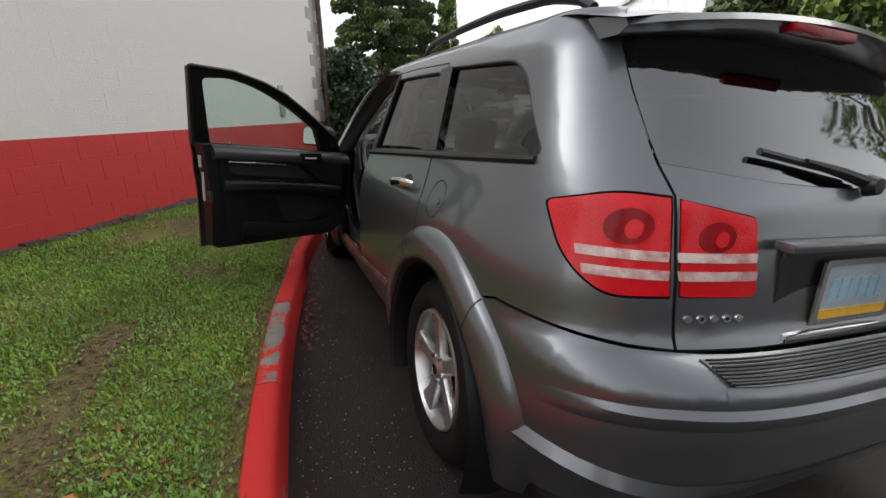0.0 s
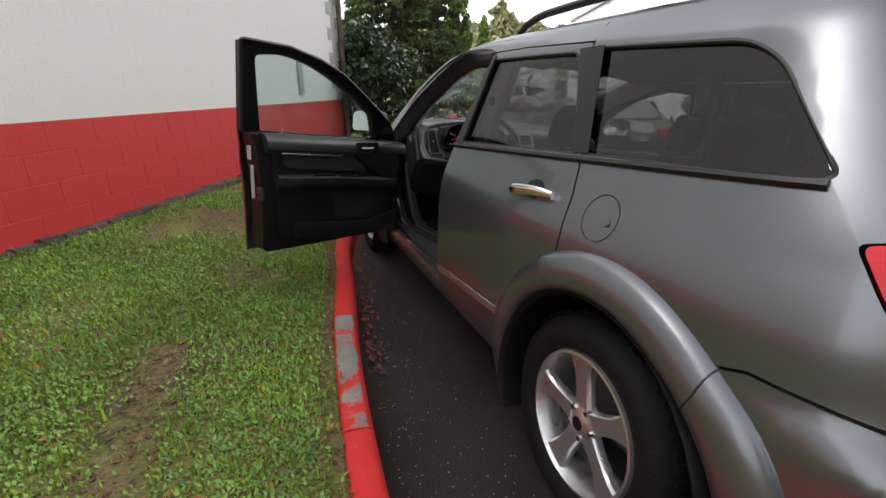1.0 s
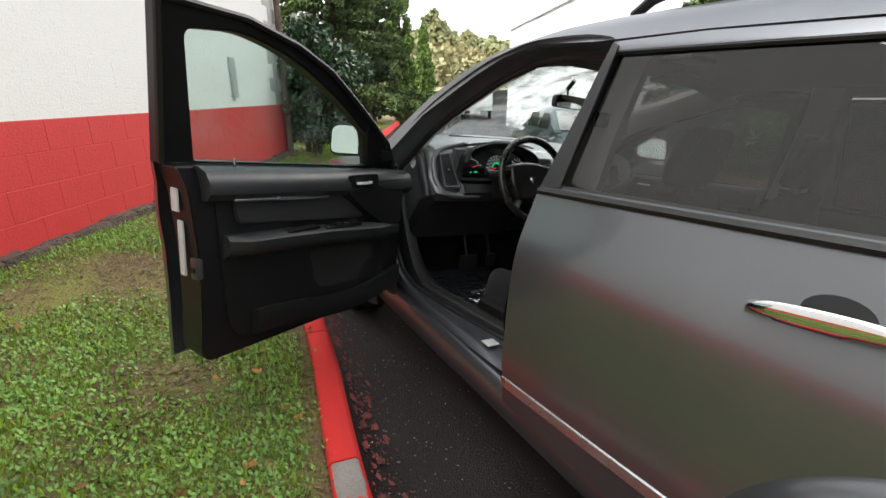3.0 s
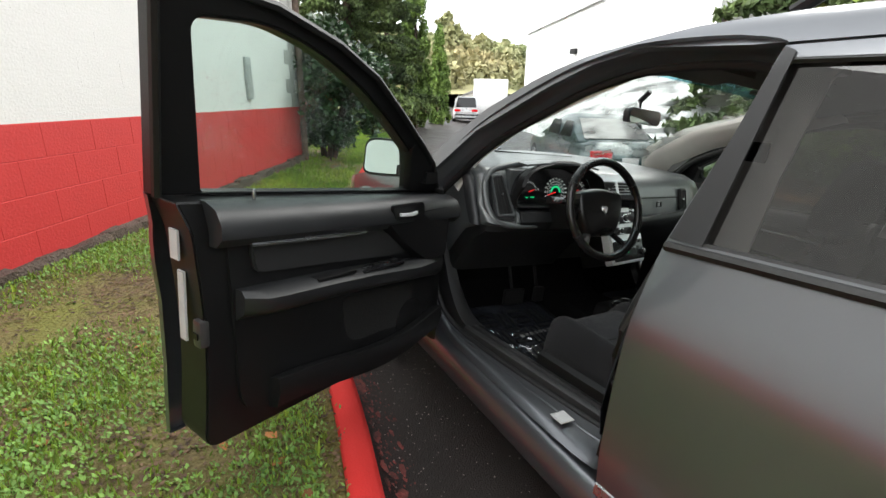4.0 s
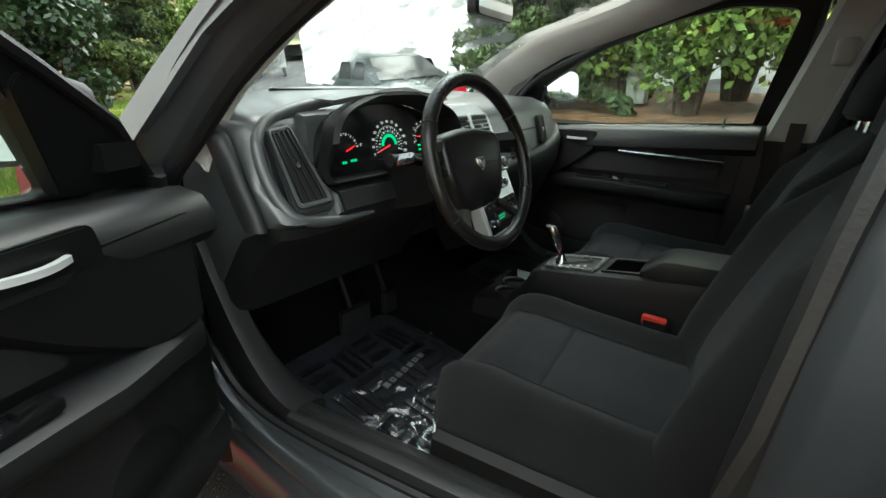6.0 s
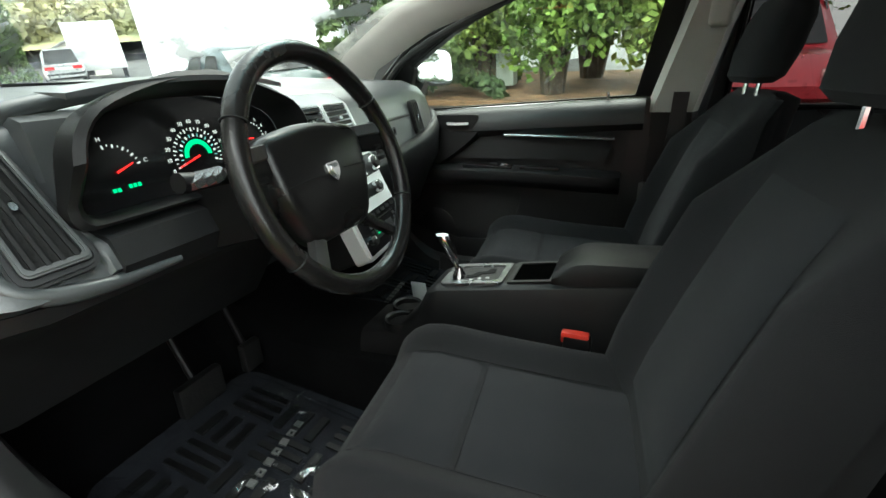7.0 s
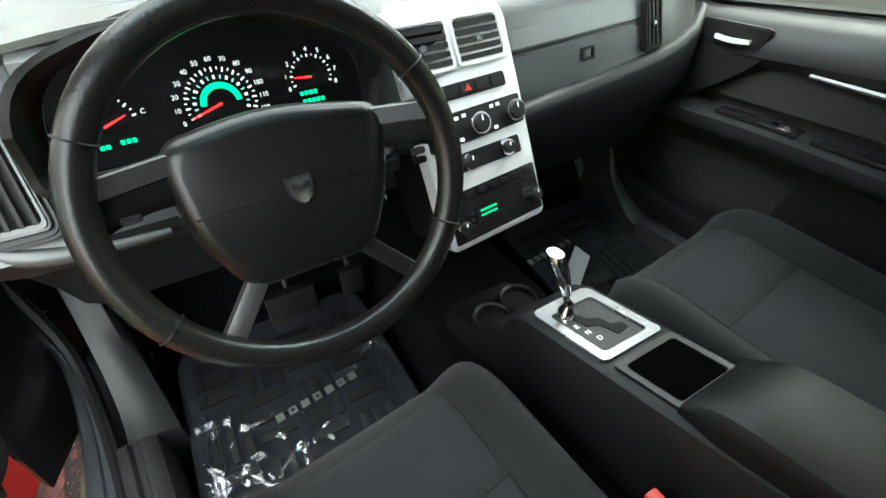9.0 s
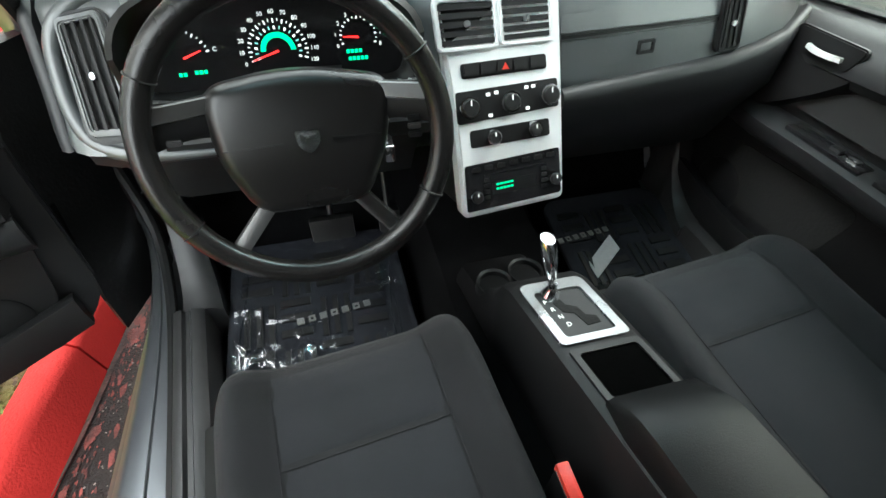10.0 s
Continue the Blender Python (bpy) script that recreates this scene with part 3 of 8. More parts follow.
blades("fallen_leaves", 900, (28, 40), (0.05, 2.4), 0.012, 0.035, DRY, "scattered brown fallen leaves on the lawn", flat=1.0, want_bare=0.0)

# grit on the asphalt beside the kerb
vs, fs = [], []
for k in range(2600):
    s, d = rng.uniform(28, 38), 0.16 + abs(rng.normal(0, 0.35))
    p, n = along_kerb(s)
    q = p + n * d
    r = rng.uniform(0.0015, 0.005)
    z = road_z(kerb_offset(q.x, q.y))
    i = len(vs)
    vs += [(q.x - r, q.y, z), (q.x, q.y - r, z), (q.x + r, q.y, z), (q.x, q.y + r, z), (q.x, q.y, z + r)]
    fs += [(i, i + 1, i + 4), (i + 1, i + 2, i + 4), (i + 2, i + 3, i + 4), (i + 3, i, i + 4)]
tagged(from_arrays("grit", vs, fs, PEBBLE), "loose pale grit on the asphalt by the kerb", "grit", kind="stuff")

# old kerb paint spilt and worn on the asphalt along the kerb
vs, fs = [], []
for k in range(1500):
    s, d = rng.uniform(31.0, 36.5), 0.15 + abs(rng.normal(0, 0.05))
    p, n = along_kerb(s)
    q = p + n * d
    r = rng.uniform(0.002, 0.008) if k % 9 else rng.uniform(0.010, 0.024)
    i = len(vs)
    m_ = 7
    for j in range(m_):
        a = 6.283 * j / m_
        rr = r * rng.uniform(0.4, 1.2)
        px, py = q.x + math.cos(a) * rr * 0.7, q.y + math.sin(a) * rr * 1.5
        vs.append((px, py, road_z(kerb_offset(px, py)) + 0.003))
    fs.append(tuple(range(i, i + m_)))
# a brownish film of washed-out paint under the flakes
strip = []
for k in range(90):
    p, n = along_kerb(31.9 + k * 0.055)
    d1 = 0.128 + (0.075 + 0.05 * noise.noise(Vector((k * 0.21, 0.3, 0))) + 0.02 * noise.noise(Vector((k * 0.9, 4.3, 0)))) * min(1, k / 25)
    row = []
    for d in (0.125, 0.125 + (d1 - 0.125) * 0.5, d1):
        q = p + n * d
        row.append((q.x, q.y, road_z(kerb_offset(q.x, q.y)) + 0.0022))
    strip.append(row)
part("paint_residue", rings(strip, closed=False), material("washed_out_kerb_paint", (0.150, 0.082, 0.068), 0.6, second=(0.045, 0.036, 0.033), scale=16, fine=120, bump=0.7, vary=0.5, depth=0.008), ground, "brownish washed-out paint along the kerb foot")
tagged(from_arrays("paint_spill", vs, fs, material("worn_red_road_paint", (0.30, 0.075, 0.060), 0.6, second=(0.09, 0.045, 0.04), scale=20, fine=200, bump=0.5, vary=0.4, island=0.4)), "worn red paint spill on the asphalt beside the kerb", "paint", kind="stuff")

# ---------------------------------------------------------------- the block wall
wall = tagged(empty("wall_west"), "block wall painted white above a red band", "wall", kind="structure")
bm = bmesh.new()
corner = [wall_at(-9, 0, 0), wall_at(WALL_END, 0, 0), wall_at(WALL_END, 0, -6), wall_at(-9, 0, -6)]
rings([[c + Vector((0, 0, 0.0)) for c in corner], [c + Vector((0, 0, RED_TOP)) for c in corner]], bm=bm)
part("red_band", bm, RED_BLOCK, wall, "red painted lower wall", smooth=False)
bm = rings([[c + Vector((0, 0, RED_TOP)) for c in corner], [c + Vector((0, 0, 5.6)) for c in corner]])
part("white_wall_face", bm, WHITE_BLOCK, wall, "white painted upper wall", smooth=False)
# wall blocks proud of the joints
def wall_block(length, g=0.0008, t=0.0010):
    bm = block(g, length - g, -0.01, t, g, COURSE - g)
    bmesh.ops.bevel(bm, geom=[e for e in bm.edges if all(v.co.y > 0 for v in e.verts)], offset=g, segments=1, affect="EDGES")
    return bm
red_block_mesh = mesh_of(wall_block(0.4064, 0.0020, 0.0022), RED_BLOCK, False)
white_block_mesh = mesh_of(wall_block(0.4064, 0.0004, 0.0005), WHITE_BLOCK, False)
# darker grey copy for the last block of each course
end_block_mesh = mesh_of(wall_block(0.4064, 0.0004, 0.0005), GREY_END_BLOCK, False)
wall_frame = Matrix((( -WALL_DIR.x, WALL_OUT.x, 0, 0), (-WALL_DIR.y, WALL_OUT.y, 0, 0), (0, 0, 1, 0), (0, 0, 0, 1)))
for row in range(-4, 14):
    for c in range(17):
        k1 = WALL_END - c * 0.4064 - (0.2032 if row % 2 else 0)
        if k1 - 0.4064 < -0.9:
            continue
        ob = part("wall_block", red_block_mesh if row < 0 else (end_block_mesh if c == 0 else white_block_mesh), None, wall)
        m = wall_frame.copy()
        m.translation = wall_at(k1, RED_TOP + row * COURSE, 0) + WALL_OUT * rng.uniform(-0.0003, 0.0003)
        ob.matrix_basis = m
# footing stones
footing = tagged(empty("wall_footing"), "rough dark footing stones along the wall foot", "footing", kind="structure")
for c in range(40):
    k = -1.0 + c * 0.18
    w, h = 0.105 * rng.uniform(0.85, 1.15), 0.07 * rng.uniform(0.5, 1.1)
    bm = block(-w, w, -0.05, 0.05, -0.10, h * 0.6, 0.012, 1)
    for v in bm.verts:
        v.co += Vector(rng.uniform(-0.012, 0.012, 3))
    ob = part("footing_stone", bm, STONE, footing)
    m = wall_frame.copy()
    m.translation = wall_at(k, 0.46, 0.02)
    ob.matrix_basis = m
# a small grey vent plate and the dark drain pipe at the wall's end
vent = tagged(empty("wall_vent"), "small grey slotted vent plate on the white wall", "vent")
bm = bmesh.new()
plate(rounded([(3.98, 1.38, 0.01), (4.13, 1.38, 0.01), (4.13, 1.86, 0.01), (3.98, 1.86, 0.01)]), lambda a, b, h: wall_at(a, b, 0.03 + h), 0.03, bm=bm)
VENT_PAINT = material("grey_vent_paint", (0.42, 0.43, 0.42), 0.6, bump=0.1, vary=0.1)
part("vent_plate", bm, VENT_PAINT, vent)
for k in range(6):
    part("slat", plate(rounded([(4.0, 1.42 + k * 0.07, 0), (4.11, 1.42 + k * 0.07, 0), (4.11, 1.445 + k * 0.07, 0), (4.0, 1.445 + k * 0.07, 0)]), lambda a, b, h: wall_at(a, b, 0.040 + h), 0.013), VENT_PAINT, vent)
pipe = tagged(empty("drain_pipe"), "dark weathered drain pipe at the wall corner", "pipe")
part("pipe", tube([wall_at(WALL_END - 0.12, 0.3, 0.07), wall_at(WALL_END - 0.12, 5.5, 0.07)], 0.05), STONE, pipe)


# ---------------------------------------------------------------- plants
def leaf_cloud(name, centres, sizes, count, leaf, mat, parent, label="", droop=0.0, flatness=1.0, long=1.6):
    """Many small leaf blades scattered in lumps, with gaps between."""
    c = np.array(centres, float)
    sz = np.array(sizes, float)
    if sz.ndim == 1:
        sz = np.stack([sz, sz, sz * flatness], 1)
    pick = rng.integers(0, len(c), count)
    dirs = rng.normal(size=(count, 3))
    dirs /= np.linalg.norm(dirs, axis=1)[:, None]
    rad = rng.random(count) ** 0.45
    pos = c[pick] + dirs * sz[pick] * rad[:, None]
    a = rng.normal(size=(count, 3))
    a[:, 2] -= droop
    a /= np.linalg.norm(a, axis=1)[:, None]
    b = np.cross(a, rng.normal(size=(count, 3)))
    b /= np.linalg.norm(b, axis=1)[:, None]
    s = leaf * rng.uniform(0.6, 1.4, count)[:, None]
    v = np.stack([pos - a * s * long * 0.5, pos + b * s * 0.5, pos + a * s * long * 0.5, pos - b * s * 0.5], 1).reshape(-1, 3)
    f = np.arange(count * 4).reshape(-1, 4)
    ob = from_arrays(name, v.tolist(), f.tolist(), mat, parent)
    if label:
        tagged(ob, label)
    return ob


def conifer(x, y, z, h, r, count, leaf, mat, label, gap=0.55, trunk=0.16):
    """Whorls of drooping branches with flat sprays of needles and gaps between the tiers."""
    t = tagged(empty("conifer_tree", pose(x, y, z)), label, "tree")
    part("trunk", tube([(0, 0, -0.3), (0.03, 0, h * 0.4), (0, 0.04, h * 0.8), (0, 0, h)], [trunk, trunk * 0.75, trunk * 0.4, 0.02], 8), BARK, t)
    cs, ss = [], []
    bm = bmesh.new()
    tiers = int(h * 2.3)
    for i in range(tiers):
        f = 0.06 + 0.92 * i / tiers
        for b in range(7):
            reach = r * (1 - f) ** 0.8 * rng.uniform(0.4, 1.3) + 0.1
            an = b * 0.898 + i * 0.53 + rng.uniform(-0.25, 0.25)
            zz = h * f + rng.uniform(-0.3, 0.3)
            rise, fall = rng.uniform(0.10, 0.30), rng.uniform(0.15, 0.40)
            pts = []
            for q in np.linspace(0, 1, 5):
                pts.append(Vector((math.cos(an) * reach * q, math.sin(an) * reach * q, zz + reach * (rise * q - fall * q * q))))
            tube(pts, [0.028, 0.022, 0.016, 0.010, 0.005], 4, bm=bm)
            for q in np.linspace(0.25, 1.0, max(3, int(reach * 5))):
                p = pts[min(3, int(q * 4))].lerp(pts[min(4, int(q * 4) + 1)], q * 4 - min(3, int(q * 4)))
                w = 0.08 + 0.16 * gap * (1.15 - q) * reach
                cs.append((p.x, p.y, p.z - 0.03))
                ss.append((w, w, 0.07 + 0.050 * reach))
    tagged(part("limbs", bm, BARK, t), "thin drooping limbs", kind="stuff")
    leaf_cloud("crown", cs, ss, count, leaf, mat, t, droop=0.5, long=2.4)
    return t


def column_tree(x, y, z, h, r, count, leaf, mat, label):
    t = tagged(empty("cypress_tree", pose(x, y, z)), label, "tree")
    part("trunk", tube([(0, 0, -0.3), (0, 0, h * 0.5), (0, 0, h * 0.9)], [0.12, 0.08, 0.02], 8), BARK, t)
    cs, ss = [], []
    for i in range(90):
        f = rng.random()
        rr = r * min(1, f * 5 + 0.5) * (1 - f) ** 0.55
        an = rng.uniform(0, 6.283)
        q = rng.uniform(0.3, 0.95)
        cs.append((math.cos(an) * rr * q, math.sin(an) * rr * q, 0.1 + f * h))
        ss.append((0.16 * r + 0.06, 0.16 * r + 0.06, 0.42))
    leaf_cloud("crown", cs, ss, count, leaf, mat, t, droop=-1.2)
    return t


def shrub(name, x, y, z, h, r, count, leaf, mat, label, stems=7, base=0.25):
    t = tagged(empty(name, pose(x, y, z)), label, "bush" if h < 3.5 else "tree")
    bm = bmesh.new()
    cs, ss = [], []
    for i in range(stems):
        an = i * 2.399 + rng.uniform(-0.3, 0.3)
        rr = r * rng.uniform(0.3, 0.7)
        tip = Vector((math.cos(an) * rr, math.sin(an) * rr, h * rng.uniform(0.55, 0.9)))
        tube([(math.cos(an) * 0.08, math.sin(an) * 0.08, -0.1), tip * 0.5 + Vector((0, 0, h * 0.05)), tip], [0.05 * h / 2.2, 0.035 * h / 2.2, 0.01], 6, bm=bm)
    part("stems", bm, BARK, t)
    for i in range(60):
        f = rng.random()
        an = rng.uniform(0, 6.283)
        rr = r * math.sqrt(max(0.05, 1 - (2 * f - 0.9) ** 2)) * rng.uniform(0.35, 0.95)
        cs.append((math.cos(an) * rr, math.sin(an) * rr, base * h + f * h * (1 - base) * 0.92))
        ss.append((0.22 * r + 0.05, 0.22 * r + 0.05, 0.12 * h))
    leaf_cloud("crown", cs, ss, count, leaf, mat, t)
    return t


def gz(x, y):
    d = kerb_offset(x, y)
    return road_z(d) if d > 0 else lawn_z(d)


shrub("laurel_bush", 0.55, 9.1, gz(0.55, 9.1), 2.35, 1.15, 15000, 0.062, LAUREL, "dark glossy laurel bush at the end of the wall", base=0.18)
conifer(2.9, 15.4, gz(2.9, 15.4), 9.5, 2.3, 110000, 0.056, NEEDLE, "tall dark green conifer beside the drive")
conifer(5.6, 19.0, gz(5.6, 19.0), 6.8, 2.1, 80000, 0.056, NEEDLE, "open-branched conifer beside the drive")
column_tree(7.6, 20.6, gz(7.6, 20.6), 6.6, 1.0, 22000, 0.085, CYPRESS, "tall column-shaped bright green cypress")
column_tree(10.7, 24.3, gz(10.7, 24.3), 4.7, 0.8, 16000, 0.085, CYPRESS, "shorter column-shaped bright green cypress")

# trees and planting bed across the lot
bed = part("planting_bed", plate(rounded([(7.6, -1.5, 1), (12.5, -2.5, 1), (13.5, 7.0, 1), (8.4, 6.6, 1)]), lambda a, b, h: Vector((a, b, -0.17 + h)), 0.14, 0.03), BARK_MULCH)
tagged(bed, "planting bed covered in brown bark mulch", "planting bed", kind="structure")
for i, (x, y, h, r) in enumerate(((9.9, 4.7, 6.0, 1.6), (9.0, 3.0, 6.6, 1.8), (9.3, 1.0, 7.0, 1.8), (10.6, -0.6, 8.0, 2.1), (11.5, 2.5, 8.6, 2.3))):
    shrub("garden_tree", x, y, -0.1, h, r, 8500, 0.11, LIGHT_LEAF if i % 2 == 0 else CYPRESS, "yellow-green leafy tree in the mulch bed", stems=6, base=0.14)
# conifers out of view behind the car, added to darken its reflections
for x, y, h in ((-5.5, -13.0, 7.0), (-1.5, -15.0, 8.0), (3.0, -14.0, 7.5), (7.5, -13.0, 8.0)):
    conifer(x, y, gz(x, y), h, 2.4, 9000, 0.15, NEEDLE, "unseen dark conifer behind the car, added for its reflection")
conifer(9.2, 6.0, -0.15, 7.5, 2.0, 22000, 0.10, NEEDLE, "dark dense conifer at the end of the mulch bed")

# ---------------------------------------------------------------- buildings and hill beyond
def shed_box(name, a, b, depth_v, z0, z1, label, mat):
    """A long wall from a to b with a body behind it."""
    t = tagged(empty(name), label, "building")
    a, b, d = Vector((*a, 0)), Vector((*b, 0)), Vector((*depth_v, 0))
    ring = [a, b, b + d, a + d]
    part("wall", rings([[p + Vector((0, 0, z0)) for p in ring], [p + Vector((0, 0, z1)) for p in ring]]), mat, t, smooth=False)
    out = (-d).normalized()
    al = (b - a)
    n = max(2, int(al.length / 1.0))
    bm = bmesh.new()
    for i in range(n + 1):
        p = a + al * (i / n)
        block(-0.02, 0.02, -0.02, 0.02, z0, z1, bm=bm)
        for v in bm.verts[-8:]:
            v.co = Vector((p.x + v.co.x, p.y + v.co.y, v.co.z)) + out * 0.01
    part("cladding_ribs", bm, mat, t, smooth=False)
    u = al.normalized()
    rim = [a - u * 0.1 + out * 0.12, b + u * 0.1 + out * 0.12, b + u * 0.1 + d, a - u * 0.1 + d]
    part("roof", rings([[p + Vector((0, 0, z1)) for p in rim], [p + Vector((0, 0, z1 + 0.12)) for p in rim]]), material("roof_flashing_" + name, (0.55, 0.55, 0.55), 0.5, bump=0.1, vary=0.1), t, "pale metal roof edge", smooth=False)
    return t


warehouse = shed_box("white_warehouse", (9.0, 7.6), (14.9, 22.1), (11.0, -4.5), -0.4, 4.74, "large white metal-clad warehouse along the drive", WHITE_WALL)
lamp_p = Vector((12.2, 15.4, 3.3)) + Vector((-0.1, 0.04, 0))
part("wall_lamp", block(lamp_p.x - 0.12, lamp_p.x + 0.1, lamp_p.y - 0.15, lamp_p.y + 0.15, lamp_p.z - 0.1, lamp_p.z + 0.1, 0.03), BLACK_PLASTIC, warehouse, "small dark wall lamp")
store = shed_box("far_white_shop", (13.0, -14.0), (17.5, -1.5), (8, -2.5), -0.4, 5.0, "white building behind the parked cars", WHITE_WALL)

garage = tagged(empty("garage_house", pose(20.4, 36.0, -0.2, 0, 0, -32) @ Matrix.Scale(0.62, 4)), "small white gabled garage with a flat black plate for the dark doorway", "house")
CREAM = material("cream_boards", (0.66, 0.63, 0.56), 0.7, scale=0.8, fine=20, bump=0.1, vary=0.08)
prof = [(-2.6, 0), (2.6, 0), (2.6, 2.5), (0, 3.7), (-2.6, 2.5)]
part("wall", rings([[(a, 0, b) for a, b in prof], [(a, 7, b) for a, b in prof]]), CREAM, garage, smooth=False)
part("roof", plate([(-2.9, 2.38), (0, 3.74), (2.9, 2.38), (2.9, 2.55), (0, 3.95), (-2.9, 2.55)], lambda a, b, h: Vector((a, -0.25 - h, b)), 7.5), material("grey_shingles", (0.25, 0.25, 0.25), 0.8, vary=0.2), garage, smooth=False)
# flat black plate stands for the shade inside the doorway
part("doorway", block(-1.0, 1.1, -0.03, 0.02, 0.1, 1.9), BLACK_PLASTIC, garage, "flat black plate for the dark doorway", smooth=False)

# hill with autumn woods
def hill_h(x, y):
    return max(0.0, 11.5 * math.exp(-((x - 58) / 55) ** 2 - ((y - 112) / 34) ** 2) + 3 * math.exp(-((x - 20) / 30) ** 2 - ((y - 115) / 25) ** 2)) - 0.6
hx, hy = np.linspace(-60, 170, 40), np.linspace(72, 180, 26)
hv = [(x, y, hill_h(x, y)) for x in hx for y in hy]
hf = [(i * 26 + j, (i + 1) * 26 + j, (i + 1) * 26 + j + 1, i * 26 + j + 1) for i in range(39) for j in range(25)]
hill = tagged(from_arrays("hillside", hv, hf, HILL_GREEN, smooth=True), "hillside covered in autumn woodland", "hill", kind="structure")
cs, ss = [], []
for k in range(900):
    x, y = rng.uniform(10, 110), rng.uniform(76, 118)
    cs.append((x, y, hill_h(x, y) + rng.uniform(0.5, 2.5)))
    ss.append((rng.uniform(1.2, 2.8),) * 3)
wood = leaf_cloud("hill_woods", cs, ss, 70000, 0.75, HILL_GREEN, None)
tagged(wood, "green and yellow autumn trees covering the hillside", "woods", kind="stuff")
cs, ss = [], []
for k in range(46):
    x = 38 + k * 1.5 + rng.uniform(-1, 1)
    y = 100 + rng.uniform(-6, 6)
    h = rng.uniform(3, 5) * (1.9 if k in (7, 10, 11) else 1.0)
    for j in range(9):
        f = j / 8
        w = 1.0 + 1.6 * math.sin(math.pi * min(1, 0.25 + f * 0.72))
        cs.append((x + rng.uniform(-0.8, 0.8), y, hill_h(x, y) + f * h))
        ss.append((w, w, 0.9))
tops = leaf_cloud("hill_crowns", cs, ss, 40000, 0.7, HILL_DARK, None)
tagged(tops, "ochre and olive tree crowns along the crest of the hill", "woods", kind="stuff")


# ---------------------------------------------------------------- parked vehicles
def parked_car(x, y, yaw, paint, label, suv=False, length=4.5):
    """A parked saloon or estate: body, glasshouse, windows, wheels and lamps."""
    d = kerb_offset(x, y)
    t = tagged(empty("parked_car", pose(x, y, road_z(d), 0, 0, yaw)), label, "car", "parked cars")
    L, W = length / 2, 0.88
    hood, deck = (0.95, 1.0) if suv else (0.82, 0.92)
    roof_z = 1.72 if suv else 1.42
    low = []
    for s in np.linspace(-L, L, 15):
        f = abs(s) / L
        w = W * (1 - 0.16 * max(0, (f - 0.7) / 0.3) ** 2)
        top = deck if s < -L * 0.5 else hood if s > L * 0.4 else 0.95
        top -= 0.28 * max(0, (f - 0.82) / 0.18) ** 2
        bot = 0.25 + 0.12 * max(0, (f - 0.8) / 0.2)
        low.append([(-w * 0.96, s, bot), (-w, s, bot + 0.2), (-w * 1.01, s, top - 0.25), (-w * 0.93, s, top - 0.03), (-w * 0.6, s, top + 0.02), (w * 0.6, s, top + 0.02), (w * 0.93, s, top - 0.03), (w * 1.01, s, top - 0.25), (w, s, bot + 0.2), (w * 0.96, s, bot)])
    part("body", rings(low), paint, t)
    a, b, c, e = (-L * 0.93, -L * 0.86, L * 0.12, L * 0.45) if suv else (-L * 0.72, -L * 0.34, L * 0.08, L * 0.45)
    cab = []
    for s, zt, k in ((a, 0.93, 0.9), (b, roof_z - 0.06, 0.72), ((b + c) / 2, roof_z, 0.74), (c, roof_z - 0.05, 0.72), (e, 0.93, 0.9)):
        cab.append([(-W * 0.92, s, 0.9), (-W * (0.92 if k > 0.8 else 0.80), s, 0.9 + (zt - 0.9) * 0.75), (-W * k * 0.85, s, zt), (W * k * 0.85, s, zt), (W * (0.92 if k > 0.8 else 0.80), s, 0.9 + (zt - 0.9) * 0.75), (W * 0.92, s, 0.9)])
    part("cabin", rings(cab), paint, t)
    for sgn in (-1, 1):
        for y0, y1 in (((a + b) / 2 + 0.1, (b + c) / 2 - 0.12), ((b + c) / 2 - 0.02, (c + e) / 2 - 0.12)):
            o = rounded([(y0, 0.97, 0.03), (y1, 0.97, 0.03), (y1 - 0.12, roof_z - 0.14, 0.05), (y0 + 0.14, roof_z - 0.14, 0.05)])
            part("side_window", plate(o, lambda p, q, h, g=sgn: Vector((g * (W * 0.93 - (q - 0.95) * 0.28 + 0.004 + h), p, q)), 0.02), SMOKED, t)
    for yy0, yy1, nm in ((a, b, "rear_window"), (e, c, "windscreen")):
        o = rounded([(-0.68, 0.08, 0.04), (0.68, 0.08, 0.04), (0.56, 0.92, 0.05), (-0.56, 0.92, 0.05)])
        dy = -0.012 if nm == "rear_window" else 0.012
        part(nm, plate(o, lambda p, q, h, u=yy0, v=yy1, g=dy: Vector((p, u + (v - u) * q + g, 0.93 + (roof_z - 0.99) * q + abs(g) * 0.6 - h * 0.3)), 0.02), SMOKED, t)
    for sgn in (-1, 1):
        part("tail_lamp", block(sgn * 0.56 - 0.2, sgn * 0.56 + 0.2, -L - 0.005, -L + 0.12, deck - 0.27, deck - 0.12, 0.03), RED_LENS, t)
        part("headlamp", block(sgn * 0.58 - 0.17, sgn * 0.58 + 0.17, L - 0.14, L + 0.005, hood - 0.24, hood - 0.10, 0.03), CLEAR_LENS, t)
        for s in (-L * 0.62, L * 0.62):
            m = pose(sgn * (W - 0.12), s, 0.31, 0, 90 * sgn, 0)
            wheel = part("wheel", lathe([(0.0, 0.10), (0.19, 0.10), (0.21, 0.13), (0.30, 0.13), (0.32, 0.10), (0.32, -0.08), (0.28, -0.1)], m, 24), TYRE, t)
            part("rim", lathe([(0.0, 0.125), (0.05, 0.13), (0.17, 0.11), (0.20, 0.128), (0.205, 0.11)], m, 20), ALLOY, wheel)
    part("number_plate", block(-0.16, 0.16, -L - 0.012, -L + 0.01, deck - 0.36, deck - 0.24, 0.005), WHITE_LABEL, t)
    return t


